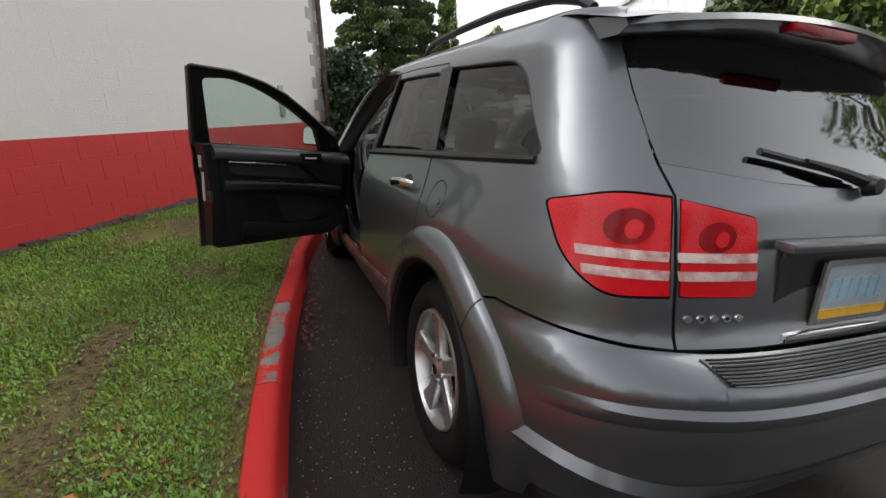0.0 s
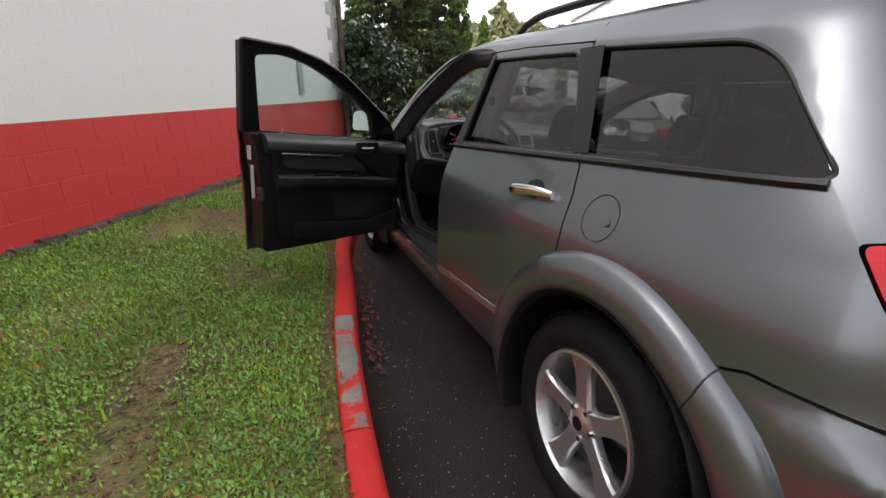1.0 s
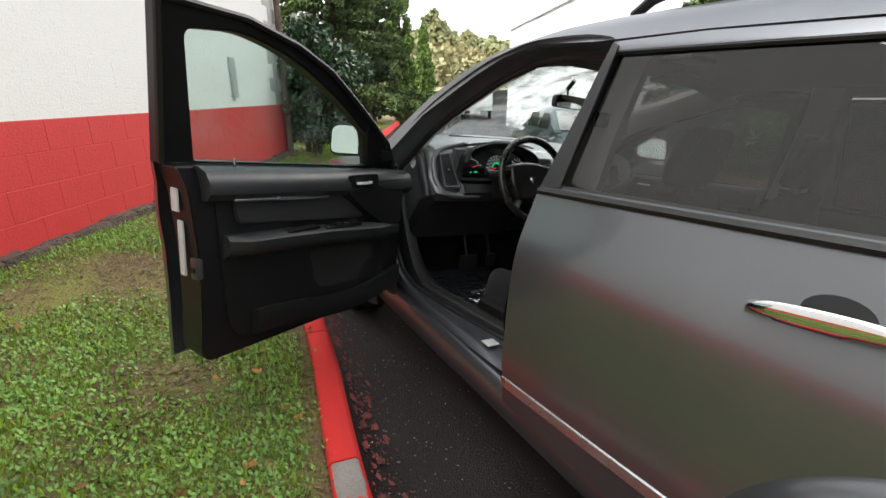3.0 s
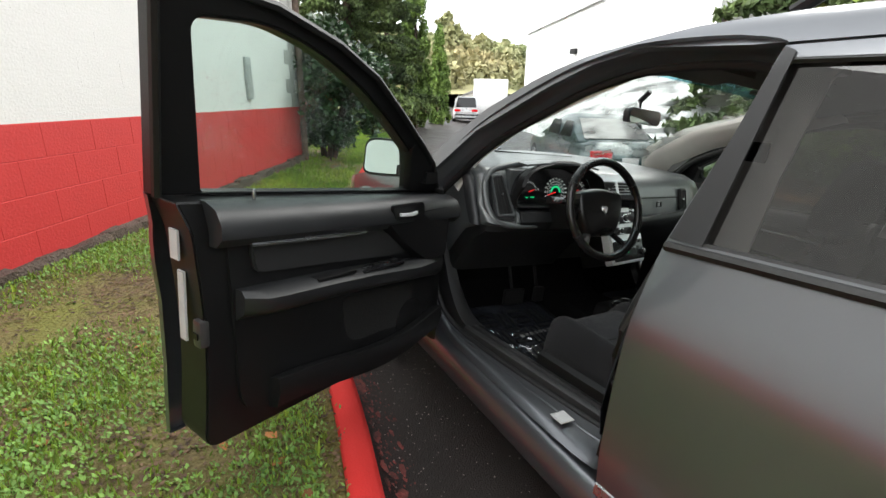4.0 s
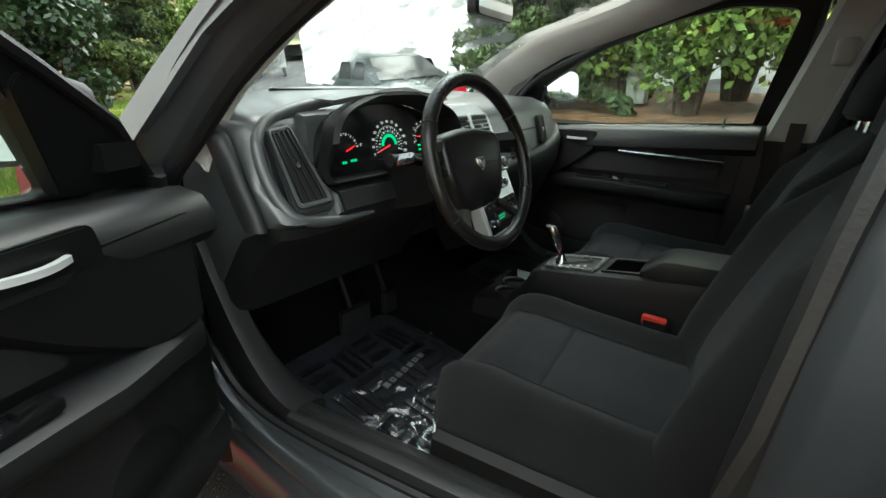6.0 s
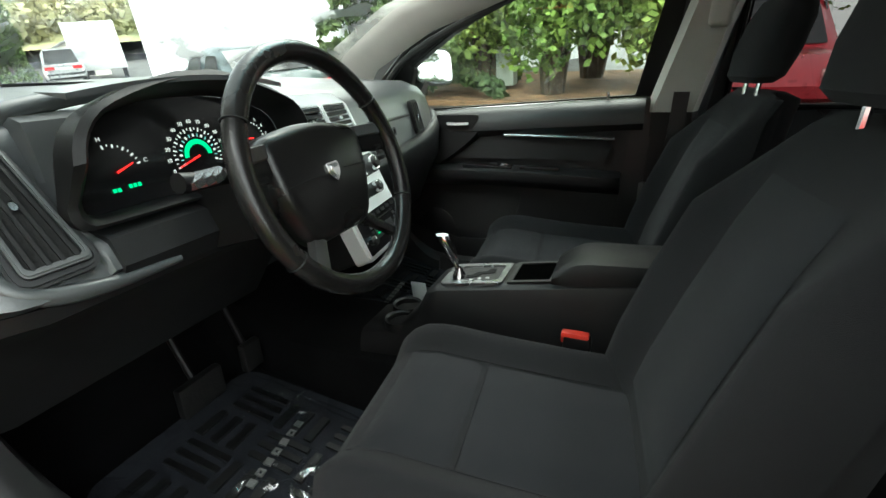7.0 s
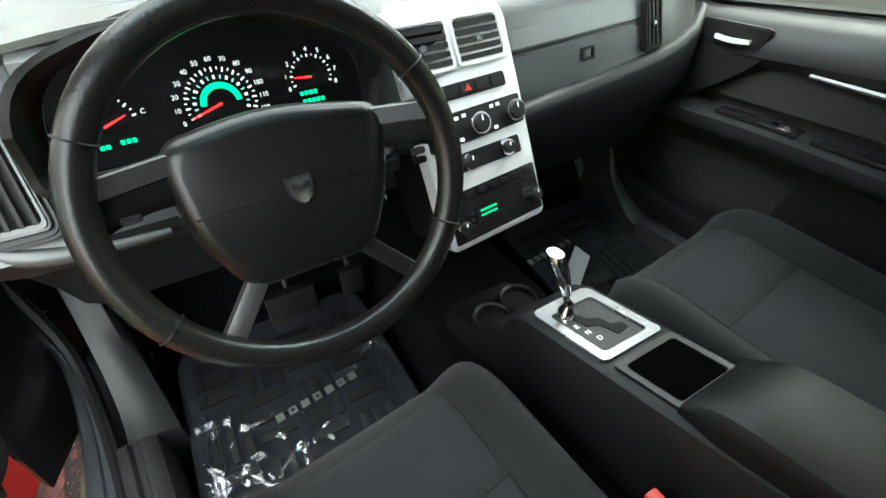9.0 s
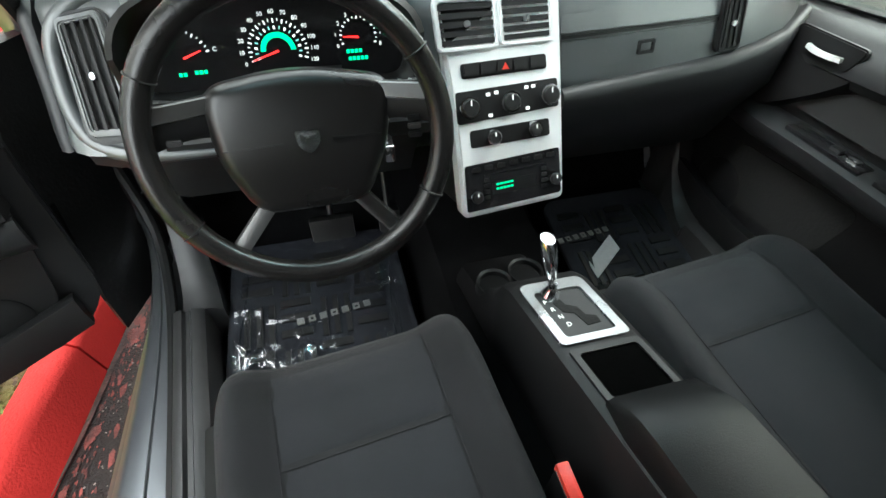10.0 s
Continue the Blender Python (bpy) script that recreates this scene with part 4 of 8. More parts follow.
GREEN_PAINT = material("dark_green_paint", (0.03, 0.055, 0.055), 0.3, 0.4, vary=0.1, coat=0.8, bump=0.02)
RED_PAINT = material("dark_red_paint", (0.34, 0.02, 0.03), 0.3, 0.3, vary=0.1, coat=0.8, bump=0.02)
SILVER_PAINT = material("silver_paint", (0.55, 0.56, 0.57), 0.3, 0.6, vary=0.1, coat=0.8, bump=0.02)
WHITE_PAINT = material("white_paint", (0.75, 0.75, 0.74), 0.3, 0.0, vary=0.05, coat=0.6, bump=0.02)
parked_car(6.5, 8.6, -24, GREEN_PAINT, "dark green saloon parked along the warehouse")
parked_car(7.3, 0.0, 88, RED_PAINT, "dark red car parked across the lot", suv=True)
parked_car(7.4, -2.9, 88, SILVER_PAINT, "silver car parked beside the red one", suv=True)
parked_car(15.4, 29.2, -30, SILVER_PAINT, "silver off-road car parked far down the drive", suv=True, length=4.2)
truck = tagged(empty("box_trailer", pose(19.0, 31.5, -0.25, 0, 0, -35)), "white box trailer parked far down the drive", "trailer")
part("box", block(-1.2, 1.2, -3, 3, 0.6, 3.0, 0.04), WHITE_PAINT, truck)
for sx in (-1.0, 1.0):
    for sy in (-1.6, -0.6):
        part("wheel", lathe([(0, 0.12), (0.4, 0.12), (0.45, 0.05), (0.45, -0.1)], pose(sx, sy, 0.45, 0, 90, 0), 20), TYRE, truck)
cabinet = tagged(empty("utility_cabinet", pose(9.9, 4.18, -0.04)), "pale green metal utility cabinet in the mulch bed", "cabinet")
part("housing", block(-0.19, 0.19, -0.20, 0.20, -0.05, 0.74, 0.03), material("pale_green_metal", (0.34, 0.38, 0.34), 0.55, bump=0.1, vary=0.1), cabinet)
part("lid", block(-0.21, 0.21, -0.22, 0.22, 0.741, 0.79, 0.02), VENT_PAINT, cabinet)


# ---------------------------------------------------------------- the shape of the car's skin
HALF_WIDTH = [(0.2, 0.845), (0.40, 0.892), (0.55, 0.908), (0.75, 0.916), (0.85, 0.9165), (0.90, 0.914), (0.935, 0.9075), (0.97, 0.898), (1.0, 0.888), (1.04, 0.873), (1.08, 0.860), (1.49, 0.722), (1.56, 0.678), (1.60, 0.62), (1.64, 0.45)]
REAR_END = [(0.2, -0.76), (0.34, -0.84), (0.45, -0.90), (0.58, -0.928), (0.66, -0.930), (0.705, -0.930), (0.728, -0.905), (0.765, -0.818), (0.80, -0.795), (0.95, -0.78), (1.10, -0.755), (1.17, -0.72), (1.5, -0.50), (1.62, -0.41)]
FRONT_END = [(0.2, 3.62), (0.45, 3.74), (0.7, 3.74), (0.9, 3.66), (1.05, 3.45)]
REAR_START, FRONT_START, WRAP = -0.15, 2.95, 1.35
ARCH = (-0.05, 0.36)
ARCH_OUT = 0.545
wrap_cache = {}


def wrap_table(v, rear):
    key = (round(v, 3), rear)
    if key not in wrap_cache:
        a = soft_table(HALF_WIDTH, v, 0.02)
        b = (REAR_START - soft_table(REAR_END, v, 0.02)) if rear else (soft_table(FRONT_END, v, 0.03) - FRONT_START)
        e = 2 / (3.4 if rear else 2.8)
        pts = []
        for k in range(61):
            th = math.pi / 2 * k / 60
            pts.append((a * math.cos(th) ** e if k < 60 else 0.0, b * math.sin(th) ** e))
        run = [0.0]
        for (x0, y0), (x1, y1) in zip(pts, pts[1:]):
            run.append(run[-1] + math.hypot(x1 - x0, y1 - y0))
        wrap_cache[key] = (pts, [r / run[-1] for r in run])
    return wrap_cache[key]


def shell(u, v):
    """A point of the left flank: u runs forward along the car, and round its ends; v is the height."""
    if REAR_START <= u <= FRONT_START:
        belly = 0.034 * max(0.0, 1 - ((u - 1.25) / 1.4) ** 2)
        return (-soft_table(HALF_WIDTH, v, 0.02) - belly, u, v)
    rear = u < REAR_START
    t = min(1.0, ((REAR_START - u) if rear else (u - FRONT_START)) / WRAP)
    pts, run = wrap_table(v, rear)
    k = 0
    while k < 59 and run[k + 1] < t:
        k += 1
    f = (t - run[k]) / max(1e-9, run[k + 1] - run[k])
    x = pts[k][0] + (pts[k + 1][0] - pts[k][0]) * f
    y = pts[k][1] + (pts[k + 1][1] - pts[k][1]) * f
    return (-x, REAR_START - y if rear else FRONT_START + y, v)


def side_shape(u, v):
    p = Vector(shell(u, v))
    e = 0.004
    du = Vector(shell(u + e, v)) - Vector(shell(u - e, v))
    dv = Vector(shell(u, v + e)) - Vector(shell(u, v - e))
    return p, dv.cross(du).normalized()


def sunk(depth):
    def f(u, v):
        p, n = side_shape(u, v)
        return p - n * depth, n
    return f


def lamp_shape(h):
    def f(u, v):
        p, n = side_shape(u, v)
        return p + n * h, n
    return f


def both(outline, shape, mat, name, parent, **kw):
    left = skin(outline, shape, mat, name, parent, **kw)
    right = skin(outline, shape, mat, name, parent, mirror=True, **kw)
    return left, right


def arch_arc(a0, a1, r=ARCH_OUT, c=ARCH, n=16):
    return [(c[0] + r * math.cos(radians(a0 + (a1 - a0) * i / n)), c[1] + r * math.sin(radians(a0 + (a1 - a0) * i / n))) for i in range(n + 1)]


def belt(y):
    return 1.102 - 0.053 * (y - 1.09)


def door_belt(y):
    return belt(y) - 0.025


def ease(v):
    v = max(0.0, min(1.0, v))
    return v * v * (3 - 2 * v)


def raked(pts, reach=0.10):
    """Points (y, z) of the front door's opening, their front part set forward to the foot of the windscreen post."""
    return [(y + reach * ease((1.49 - z) / 0.26) * ease((y - 1.45) / 0.5), z) for y, z in pts]


car = tagged(empty("suv", CAR), "wet dark grey family SUV with its driver's door open", "car")
CENTRE = REAR_START - WRAP

# ---- rear doors
rd_window = rounded([(1.052, belt(1.052) + 0.004, 0.02), (1.052, 1.30, 0.05), (1.050, 1.480, 0.02), (0.437, 1.470, 0.035), (0.224, belt(0.224) + 0.002, 0.02)])
rd_line = [(1.100, 0.40), (1.112, 0.60), (1.112, 0.80), (1.110, 0.94), (1.114, 1.06), (1.112, belt(1.11)), (1.076, 1.33), (1.060, 1.505), (0.80, 1.507), (0.386, 1.492), (0.378, 1.47), (0.212, 1.135), (0.181, 1.02), (0.168, 0.90)] + arch_arc(66, 4)
rd_window_r = rounded([(1.052, 1.030, 0.02), (1.052, 1.30, 0.05), (1.050, 1.480, 0.02), (0.437, 1.470, 0.035), (0.260, 1.020, 0.02)])
rear_door = skin(rd_line, side_shape, PAINT, "rear_door", car, holes=[rd_window], step=0.04, label="grey rear door")
rear_door_r = skin(rd_line, side_shape, PAINT, "rear_door", car, holes=[rd_window_r], step=0.04, mirror=True, label="grey rear door")
quarter_window = rounded([(0.236, belt(0.236) + 0.004, 0.03), (0.360, 1.478, 0.03), (-0.16, 1.458, 0.10), (-0.300, 1.402, 0.06), (-0.490, 1.19, 0.06), (-0.435, 1.171, 0.05)])
split = [(-0.902, 0.872), (-0.895, 0.93), (-0.852, 1.12), (-0.80, 1.19), (-0.70, 1.37), (-0.63, 1.50), (-0.60, 1.585)]
q_line = [(0.378, 1.495), (0.370, 1.47), (0.204, 1.135), (0.173, 1.02), (0.161, 0.90)] + arch_arc(67, 128) + [(-0.45, 0.809), (-0.55, 0.803), (-0.69, 0.788), (-0.80, 0.778), (-0.912, 0.772)] + split + [(-0.3, 1.585), (0.380, 1.585)]
lamp_hole = rounded([(-0.535, 1.085, 0.02), (-0.72, 1.127, 0.06), (-0.856, 1.120, 0.004), (-0.9005, 0.886, 0.004), (-0.735, 0.880, 0.05), (-0.625, 0.955, 0.08)])
fuel_hole = circle(0.037, 0.996, 0.066, 36)
# the lamp cuts the split line: keep it a hair inside
lamp_hole = [(max(a, -0.893 + (b - 0.886) * 0.17) if a < -0.84 else a, b) for a, b in lamp_hole]
quarter, quarter_r = both(q_line, side_shape, PAINT, "rear_quarter", car, holes=[quarter_window, lamp_hole, fuel_hole], step=0.035, label="grey rear quarter panel")
fuel = skin(circle(0.037, 0.996, 0.0625, 36), side_shape, PAINT, "fuel_door", car, step=0.03, label="round fuel filler door")
p, n = side_shape(0.004, 0.990)
part("fuel_latch", lathe([(0, 0.006), (0.010, 0.006), (0.012, 0), (0.012, -0.01)], Matrix.Translation(p) @ n.to_track_quat("Z", "Y").to_matrix().to_4x4(), 14), PAINT, fuel, "small latch bump")
# roof side rail band above the doors, front part up to the windscreen post
roof_edge = [(1.42, 1.56), (1.60, 1.518), (1.795, 1.450), (1.96, 1.350), (2.128, 1.204), (2.30, 1.07)]
for mir, reach in ((False, 0.10), (True, 0.20)):
    post_top = raked(roof_edge, reach)
    skin([(0.378, 1.585), (0.380, 1.498), (0.80, 1.512), (1.13, 1.512)] + raked([(1.40, 1.528), (1.56, 1.490), (1.70, 1.430), (1.93, 1.270), (2.10, 1.12), (2.19, 1.045), (2.34, 1.045)], reach) + post_top[::-1][0:5] + [(1.30, 1.575), (1.1, 1.585)], side_shape, PAINT, "roof_side", car, step=0.05, mirror=mir, label="grey roof side and windscreen post")

# ---- glass in the doors and quarters
def grow(outline, g):
    c = Vector((sum(p[0] for p in outline) / len(outline), sum(p[1] for p in outline) / len(outline)))
    return [tuple(c + (Vector(p) - c) * (1 + g / (Vector(p) - c).length)) for p in outline]


for nm, o, mir in (("rear_door_glass", rd_window, False), ("rear_door_glass", rd_window_r, True), ("quarter_glass", quarter_window, False), ("quarter_glass", quarter_window, True)):
    skin(grow(o, 0.012), sunk(0.012), DARK_GLASS, nm, car, step=0.1, depth=0.003, mirror=mir, label="dark tinted privacy glass")
    pts = []
    for a, b in grow(o, -0.004):
        q, nn = side_shape(a, b)
        q = q - nn * 0.006
        pts.append(Vector((-q.x, q.y, q.z)) if mir else q)
    part("window_seal", tube(pts, 0.007, 6, closed=True), RUBBER, car)
# belt strip under the glass
for sgn in (-1, 1):
    pts = []
    for y in np.linspace(1.105, -0.47, 24):
        q, nn = side_shape(y, belt(y) - 0.012 - (0.085 * ease((y - 0.15) / 0.15) if sgn > 0 else 0.0))
        q = q + nn * 0.004
        pts.append((q.x * -sgn, q.y, q.z))
    part("belt_strip", tube(pts, 0.011, 6), RUBBER, car, "black rubber belt strip")
# black covers on the posts between the windows
for outline in ([(1.106, belt(1.1) + 0.004), (1.073, 1.33), (1.057, 1.500), (1.032, 1.490), (1.033, 1.30), (1.033, belt(1.06) + 0.004)],
                [(0.250, belt(0.25) + 0.006), (0.434, 1.474), (0.318, 1.478), (0.186, belt(0.19) + 0.006)]):
    both(outline, lamp_shape(0.005), ROLL_PLASTIC if outline[0][0] > 1 else SMOKED, "post_cover", car, step=0.08, depth=0.002, label="black window post cover")
# bright strip along the lower door
for nm, sgn in (("door_strip", -1), ("door_strip", 1)):
    pts = []
    for y in np.linspace(1.105, 0.482, 14):
        q, nn = side_shape(y, 0.474 + (1.20 - y) * 0.058)
        pts.append((q + nn * 0.006, q, nn))
    secs = []
    for q, base, nn in pts:
        secs.append([Vector((v.x * -sgn, v.y, v.z)) for v in (base + Vector((0, 0, -0.018)), q + Vector((0, 0, -0.014)), q + Vector((0, 0, 0.014)), base + Vector((0, 0, 0.018)))])
    part(nm, rings(secs), SATIN, car, "pale satin strip along the door foot")


def pull_handle(parent, y0, y1, z0, z1, mirror=False):
    sg = -1 if mirror else 1
    secs = []
    for i in range(13):
        t = i / 12
        y, z = y0 + (y1 - y0) * t, z0 + (z1 - z0) * t
        q, nn = side_shape(y, z)
        out = 0.012 + 0.030 * min(1, 4 * t, 4 * (1 - t)) ** 0.6
        r = 0.013 + 0.006 * math.sin(math.pi * t)
        c = q + nn * out
        ring = [c + nn * (math.cos(a) * 0.010) + Vector((0, 0, math.sin(a) * r)) for a in np.linspace(0, 2 * math.pi, 10, endpoint=False)]
        secs.append([Vector((v.x * sg, v.y, v.z)) for v in ring])
    part("handle", rings(secs), CHROME, parent, "chrome pull handle")
    # flat black disc stands for the shade in the handle's hollow
    q, nn = side_shape((y0 + y1) / 2 + 0.0, (z0 + z1) / 2 + 0.018)
    m = Matrix.Translation((q.x * sg, q.y, q.z)) @ Vector((nn.x * sg, nn.y, nn.z)).to_track_quat("Z", "Y").to_matrix().to_4x4()
    part("handle_cup_shade", lathe([(0, 0.0015), (0.045, 0.0015), (0.05, -0.003)], m @ Matrix.Diagonal((1.10, 0.72, 1, 1)), 20), BLACK_PLASTIC, parent)


pull_handle(rear_door, 0.485, 0.250, 0.988, 1.012)
pull_handle(rear_door_r, 0.485, 0.250, 0.988, 1.012, True)

# ---- sills, arches and wheels
for sgn in (-1, 1):
    secs = []
    for y in np.linspace(0.40, 2.42, 12):
        w = 0.858
        secs.append([(sgn * a, y, b) for a, b in ((w - 0.16, 0.24), (w - 0.03, 0.245), (w + 0.005, 0.29), (w + 0.008, 0.345), (w - 0.012, 0.385), (w - 0.03, 0.395), (w - 0.16, 0.395))])
    part("sill", rings(secs), PAINT, car, "grey sill below the doors")


def wheel_thing(sgn, y):
    m = CAR.inverted() @ CAR @ pose(sgn * 0.775, y, 0.345, 0, 90 * sgn, 0)
    if sgn < 0:
        m = m @ pose(0, 0, 0, 0, 0, 12)
    w = part("wheel", lathe([(0.225, 0.085), (0.240, 0.105), (0.270, 0.118), (0.305, 0.118), (0.330, 0.100), (0.345, 0.075), (0.350, 0.03), (0.350, -0.07), (0.335, -0.10), (0.24, -0.11), (0.225, -0.10)], m, 56), TYRE, car, "black tyre on an alloy wheel")
    bm = bmesh.new()
    for k in range(56):
        a = 2 * math.pi * k / 56
        for side in (-1, 1):
            block(-0.008, 0.008, -0.004, 0.004, 0, 0.05, 0.002, 1, bm=bm)
            for v in bm.verts[-24:]:
                v.co = m @ Vector((math.cos(a) * (0.350 + v.co.y) - math.sin(a) * v.co.x, math.sin(a) * (0.350 + v.co.y) + math.cos(a) * v.co.x, side * v.co.z * 1.6))
    part("tread", bm, TYRE, w, smooth=False)
    part("rim", lathe([(0.232, 0.090), (0.228, 0.107), (0.220, 0.109), (0.212, 0.096), (0.200, 0.06), (0.195, -0.02), (0.205, -0.09)], m, 56), ALLOY, w, "silver alloy rim")
    part("brake_disc", lathe([(0, 0.0), (0.16, 0.0), (0.165, -0.02)], m, 32), material("brake_steel_%d" % (sgn + y * 10), (0.10, 0.10, 0.10), 0.5, 0.6), w)
    part("hub_cap", lathe([(0, 0.102), (0.028, 0.101), (0.038, 0.094), (0.062, 0.085), (0.070, 0.06)], m, 28), ALLOY, w)
    part("hub_mark", lathe([(0, 0.1045), (0.021, 0.1035), (0.023, 0.100)], m, 20), SMOKED, w)
    for k in range(5):
        a = 2 * math.pi * k / 5
        ca, sa = math.cos(a), math.sin(a)
        secs = []
        for r, half, h, th in ((0.045, 0.036, 0.088, 0.03), (0.09, 0.030, 0.088, 0.03), (0.14, 0.031, 0.090, 0.03), (0.185, 0.042, 0.096, 0.03), (0.216, 0.058, 0.098, 0.03)):
            ring = [(r, -half, h - th), (r, -half, h - 0.008), (r, -half * 0.8, h), (r, half * 0.8, h), (r, half, h - 0.008), (r, half, h - th)]
            secs.append([m @ Vector((x * ca - yy * sa, x * sa + yy * ca, z)) for x, yy, z in ring])
        part("spoke", rings(secs), ALLOY, w)
        aa = a + math.pi / 5
        part("wheel_nut", lathe([(0, 0.098), (0.009, 0.097), (0.011, 0.085)], m @ Matrix.Translation((0.052 * math.cos(aa), 0.052 * math.sin(aa), 0)), 8), CHROME, w)
    return w


ARCH_PROFILE = [(0.548, -0.006), (0.545, 0.002), (0.538, 0.014), (0.525, 0.026), (0.505, 0.037), (0.48, 0.043), (0.455, 0.044), (0.437, 0.040), (0.430, 0.030), (0.428, 0.0), (0.428, -0.06)]


def wheel_arch(sgn, cy):
    """The rounded flare round a wheel opening, following the flank."""
    secs = []
    for a in np.linspace(-12, 194, 64):
        row = []
        for r, h in ARCH_PROFILE:
            u, v = cy + r * math.cos(radians(a)), ARCH[1] + r * math.sin(radians(a))
            p, n = side_shape(u, v)
            p = p + Vector((-1, 0, 0)) * h
            row.append(Vector((-p.x if sgn > 0 else p.x, p.y, p.z)))
        secs.append(row)
    ob = part("wheel_arch", rings(secs, closed=False), PAINT, car, "grey flared wheel arch", angle=60)
    if cy < 1:
        for a in (61, 131):
            pts = []
            for r, h in ARCH_PROFILE[1:9]:
                p, n = side_shape(cy + r * math.cos(radians(a + (0.5 - r) * 40)), ARCH[1] + r * math.sin(radians(a + (0.5 - r) * 40)))
                p = p + Vector((-1, 0, 0)) * (h - 0.001)
                pts.append(Vector((-p.x if sgn > 0 else p.x, p.y, p.z)))
            part("panel_joint", tube(pts, 0.0028, 5), RUBBER, ob)


for sgn in (-1, 1):
    for y in (0.0, 2.86):
        wheel_thing(sgn, y)
        wheel_arch(sgn, ARCH[0] if y == 0 else 2.86)
        cy = ARCH[0] if y == 0 else 2.86
        secs = []
        for a in np.linspace(-25, 205, 24):
            c, s = math.cos(radians(a)), math.sin(radians(a))
            secs.append([(sgn * x, cy + r * c, ARCH[1] + r * s) for x, r in ((0.955, 0.432), (0.94, 0.415), (0.62, 0.40), (0.62, 0.44), (0.86, 0.455))])
        part("wheel_well", rings(secs, caps=False), BLACK_PLASTIC, car, "black wheel-arch liner")

# ---- rear end
outer_lamp = rounded([(-0.545, 1.083, 0.02), (-0.72, 1.120, 0.06), (-0.846, 1.113, 0.004), (-0.888, 0.893, 0.004), (-0.735, 0.887, 0.05), (-0.63, 0.958, 0.08)])
inner_lamp = rounded([(-0.872, 1.112, 0.004), (-1.095, 1.076, 0.02), (-1.128, 0.890, 0.02), (-0.916, 0.893, 0.004)])


for mir in (False, True):
    a = skin(outer_lamp, lamp_shape(0.004), RED_LENS, "tail_lamp", car, step=0.03, depth=0.02, mirror=mir, label="red wrap-round tail lamp")
    b = skin(inner_lamp, lamp_shape(0.004), RED_LENS, "tail_lamp", car, step=0.03, depth=0.02, mirror=mir, label="red tail lamp on the tailgate")
    for par, edges in ((a, ((-0.655, -0.868), (-0.68, -0.877))), (b, ((-0.893, -1.110), (-0.903, -1.118)))):
        for (u0, u1), z0 in zip(edges, (0.972, 0.930)):
            skin(rounded([(u0, z0, 0.003), (u1, z0, 0.003), (u1, z0 + 0.022, 0.003), (u0 + 0.008, z0 + 0.022, 0.003)]), lamp_shape(0.007), CLEAR_LENS, "lamp_stripe", par, step=0.03, depth=0.004, mirror=mir)
    for par, u, v, r in ((a, -0.76, 1.045, 0.052), (b, -0.985, 1.03, 0.045)):
        bowl = skin([(u + r * 1.15 * math.cos(q), v + r * 0.8 * math.sin(q)) for q in np.linspace(0, 2 * math.pi, 24, endpoint=False)], lamp_shape(0.006), DARK_RED_LENS, "lamp_bowl", par, step=0.03, depth=0.004, mirror=mir)
        skin(circle(u - r * 0.25, v - r * 0.1, r * 0.42, 18), lamp_shape(0.008), RED_LENS, "lamp_bulb", bowl, step=0.03, depth=0.004, mirror=mir)

gate_edge = [(-0.911, 0.872), (-0.904, 0.93), (-0.861, 1.12), (-0.809, 1.19)]
glass_edge = [(-0.809, 1.19), (-0.71, 1.37), (-0.65, 1.475), (-0.66, 1.50)]
gate_low = [(-0.921, 0.772)] + gate_edge + [(-1.0, 1.172), (-1.16, 1.158), (-1.35, 1.150), (CENTRE, 1.148), (CENTRE, 0.770)]
gate = skin(gate_low, side_shape, PAINT, "tailgate", car, holes=[grow(inner_lamp, 0.004)], step=0.04, label="grey tailgate with plate recess")
gate2 = skin(gate_low, side_shape, PAINT, "tailgate_half", gate, holes=[grow(inner_lamp, 0.004)], step=0.04, mirror=True)
for mir in (False, True):
    skin([(-0.811, 1.194)] + glass_edge[1:3] + [(-0.75, 1.52), (CENTRE, 1.535), (CENTRE, 1.152), (-1.35, 1.154), (-1.16, 1.162), (-1.0, 1.176)], sunk(0.006), REAR_GLASS, "rear_glass", gate, step=0.06, depth=0.004, mirror=mir, label="dark tinted rear window")
# roof spoiler and high brake lamp
secs = []
for x in np.linspace(-0.64, 0.64, 17):
    f = (x / 0.64) ** 2
    y, z = -0.60 + 0.10 * f, 1.565 - 0.055 * f
    secs.append([(x, y + 0.30, z + 0.030), (x, y + 0.12, z + 0.034), (x, y, z + 0.012), (x, y - 0.012, z - 0.005), (x, y + 0.02, z - 0.022), (x, y + 0.30, z - 0.03)])
spoiler = part("roof_spoiler", rings(secs), PAINT, gate, "grey roof spoiler over the rear window")
part("brake_lamp", block(-0.20, 0.06, -0.612, -0.57, 1.530, 1.555, 0.006), DARK_RED_LENS, gate, "high red brake lamp")
# wiper
w_arm = part("rear_wiper", tube([(0.03, -0.745, 1.165), (-0.08, -0.733, 1.190), (-0.2, -0.716, 1.212)], [0.018, 0.014, 0.009], 8), BLACK_PLASTIC, gate, "black rear wiper")
part("wiper_blade", tube([(0.0, -0.730, 1.180), (-0.17, -0.712, 1.204), (-0.34, -0.690, 1.230)], 0.010, 6), RUBBER, w_arm)
part("wiper_pivot", lathe([(0, 0.03), (0.022, 0.028), (0.03, 0.0)], pose(0.03, -0.745, 1.16, 90, 0, 0), 16), BLACK_PLASTIC, w_arm)
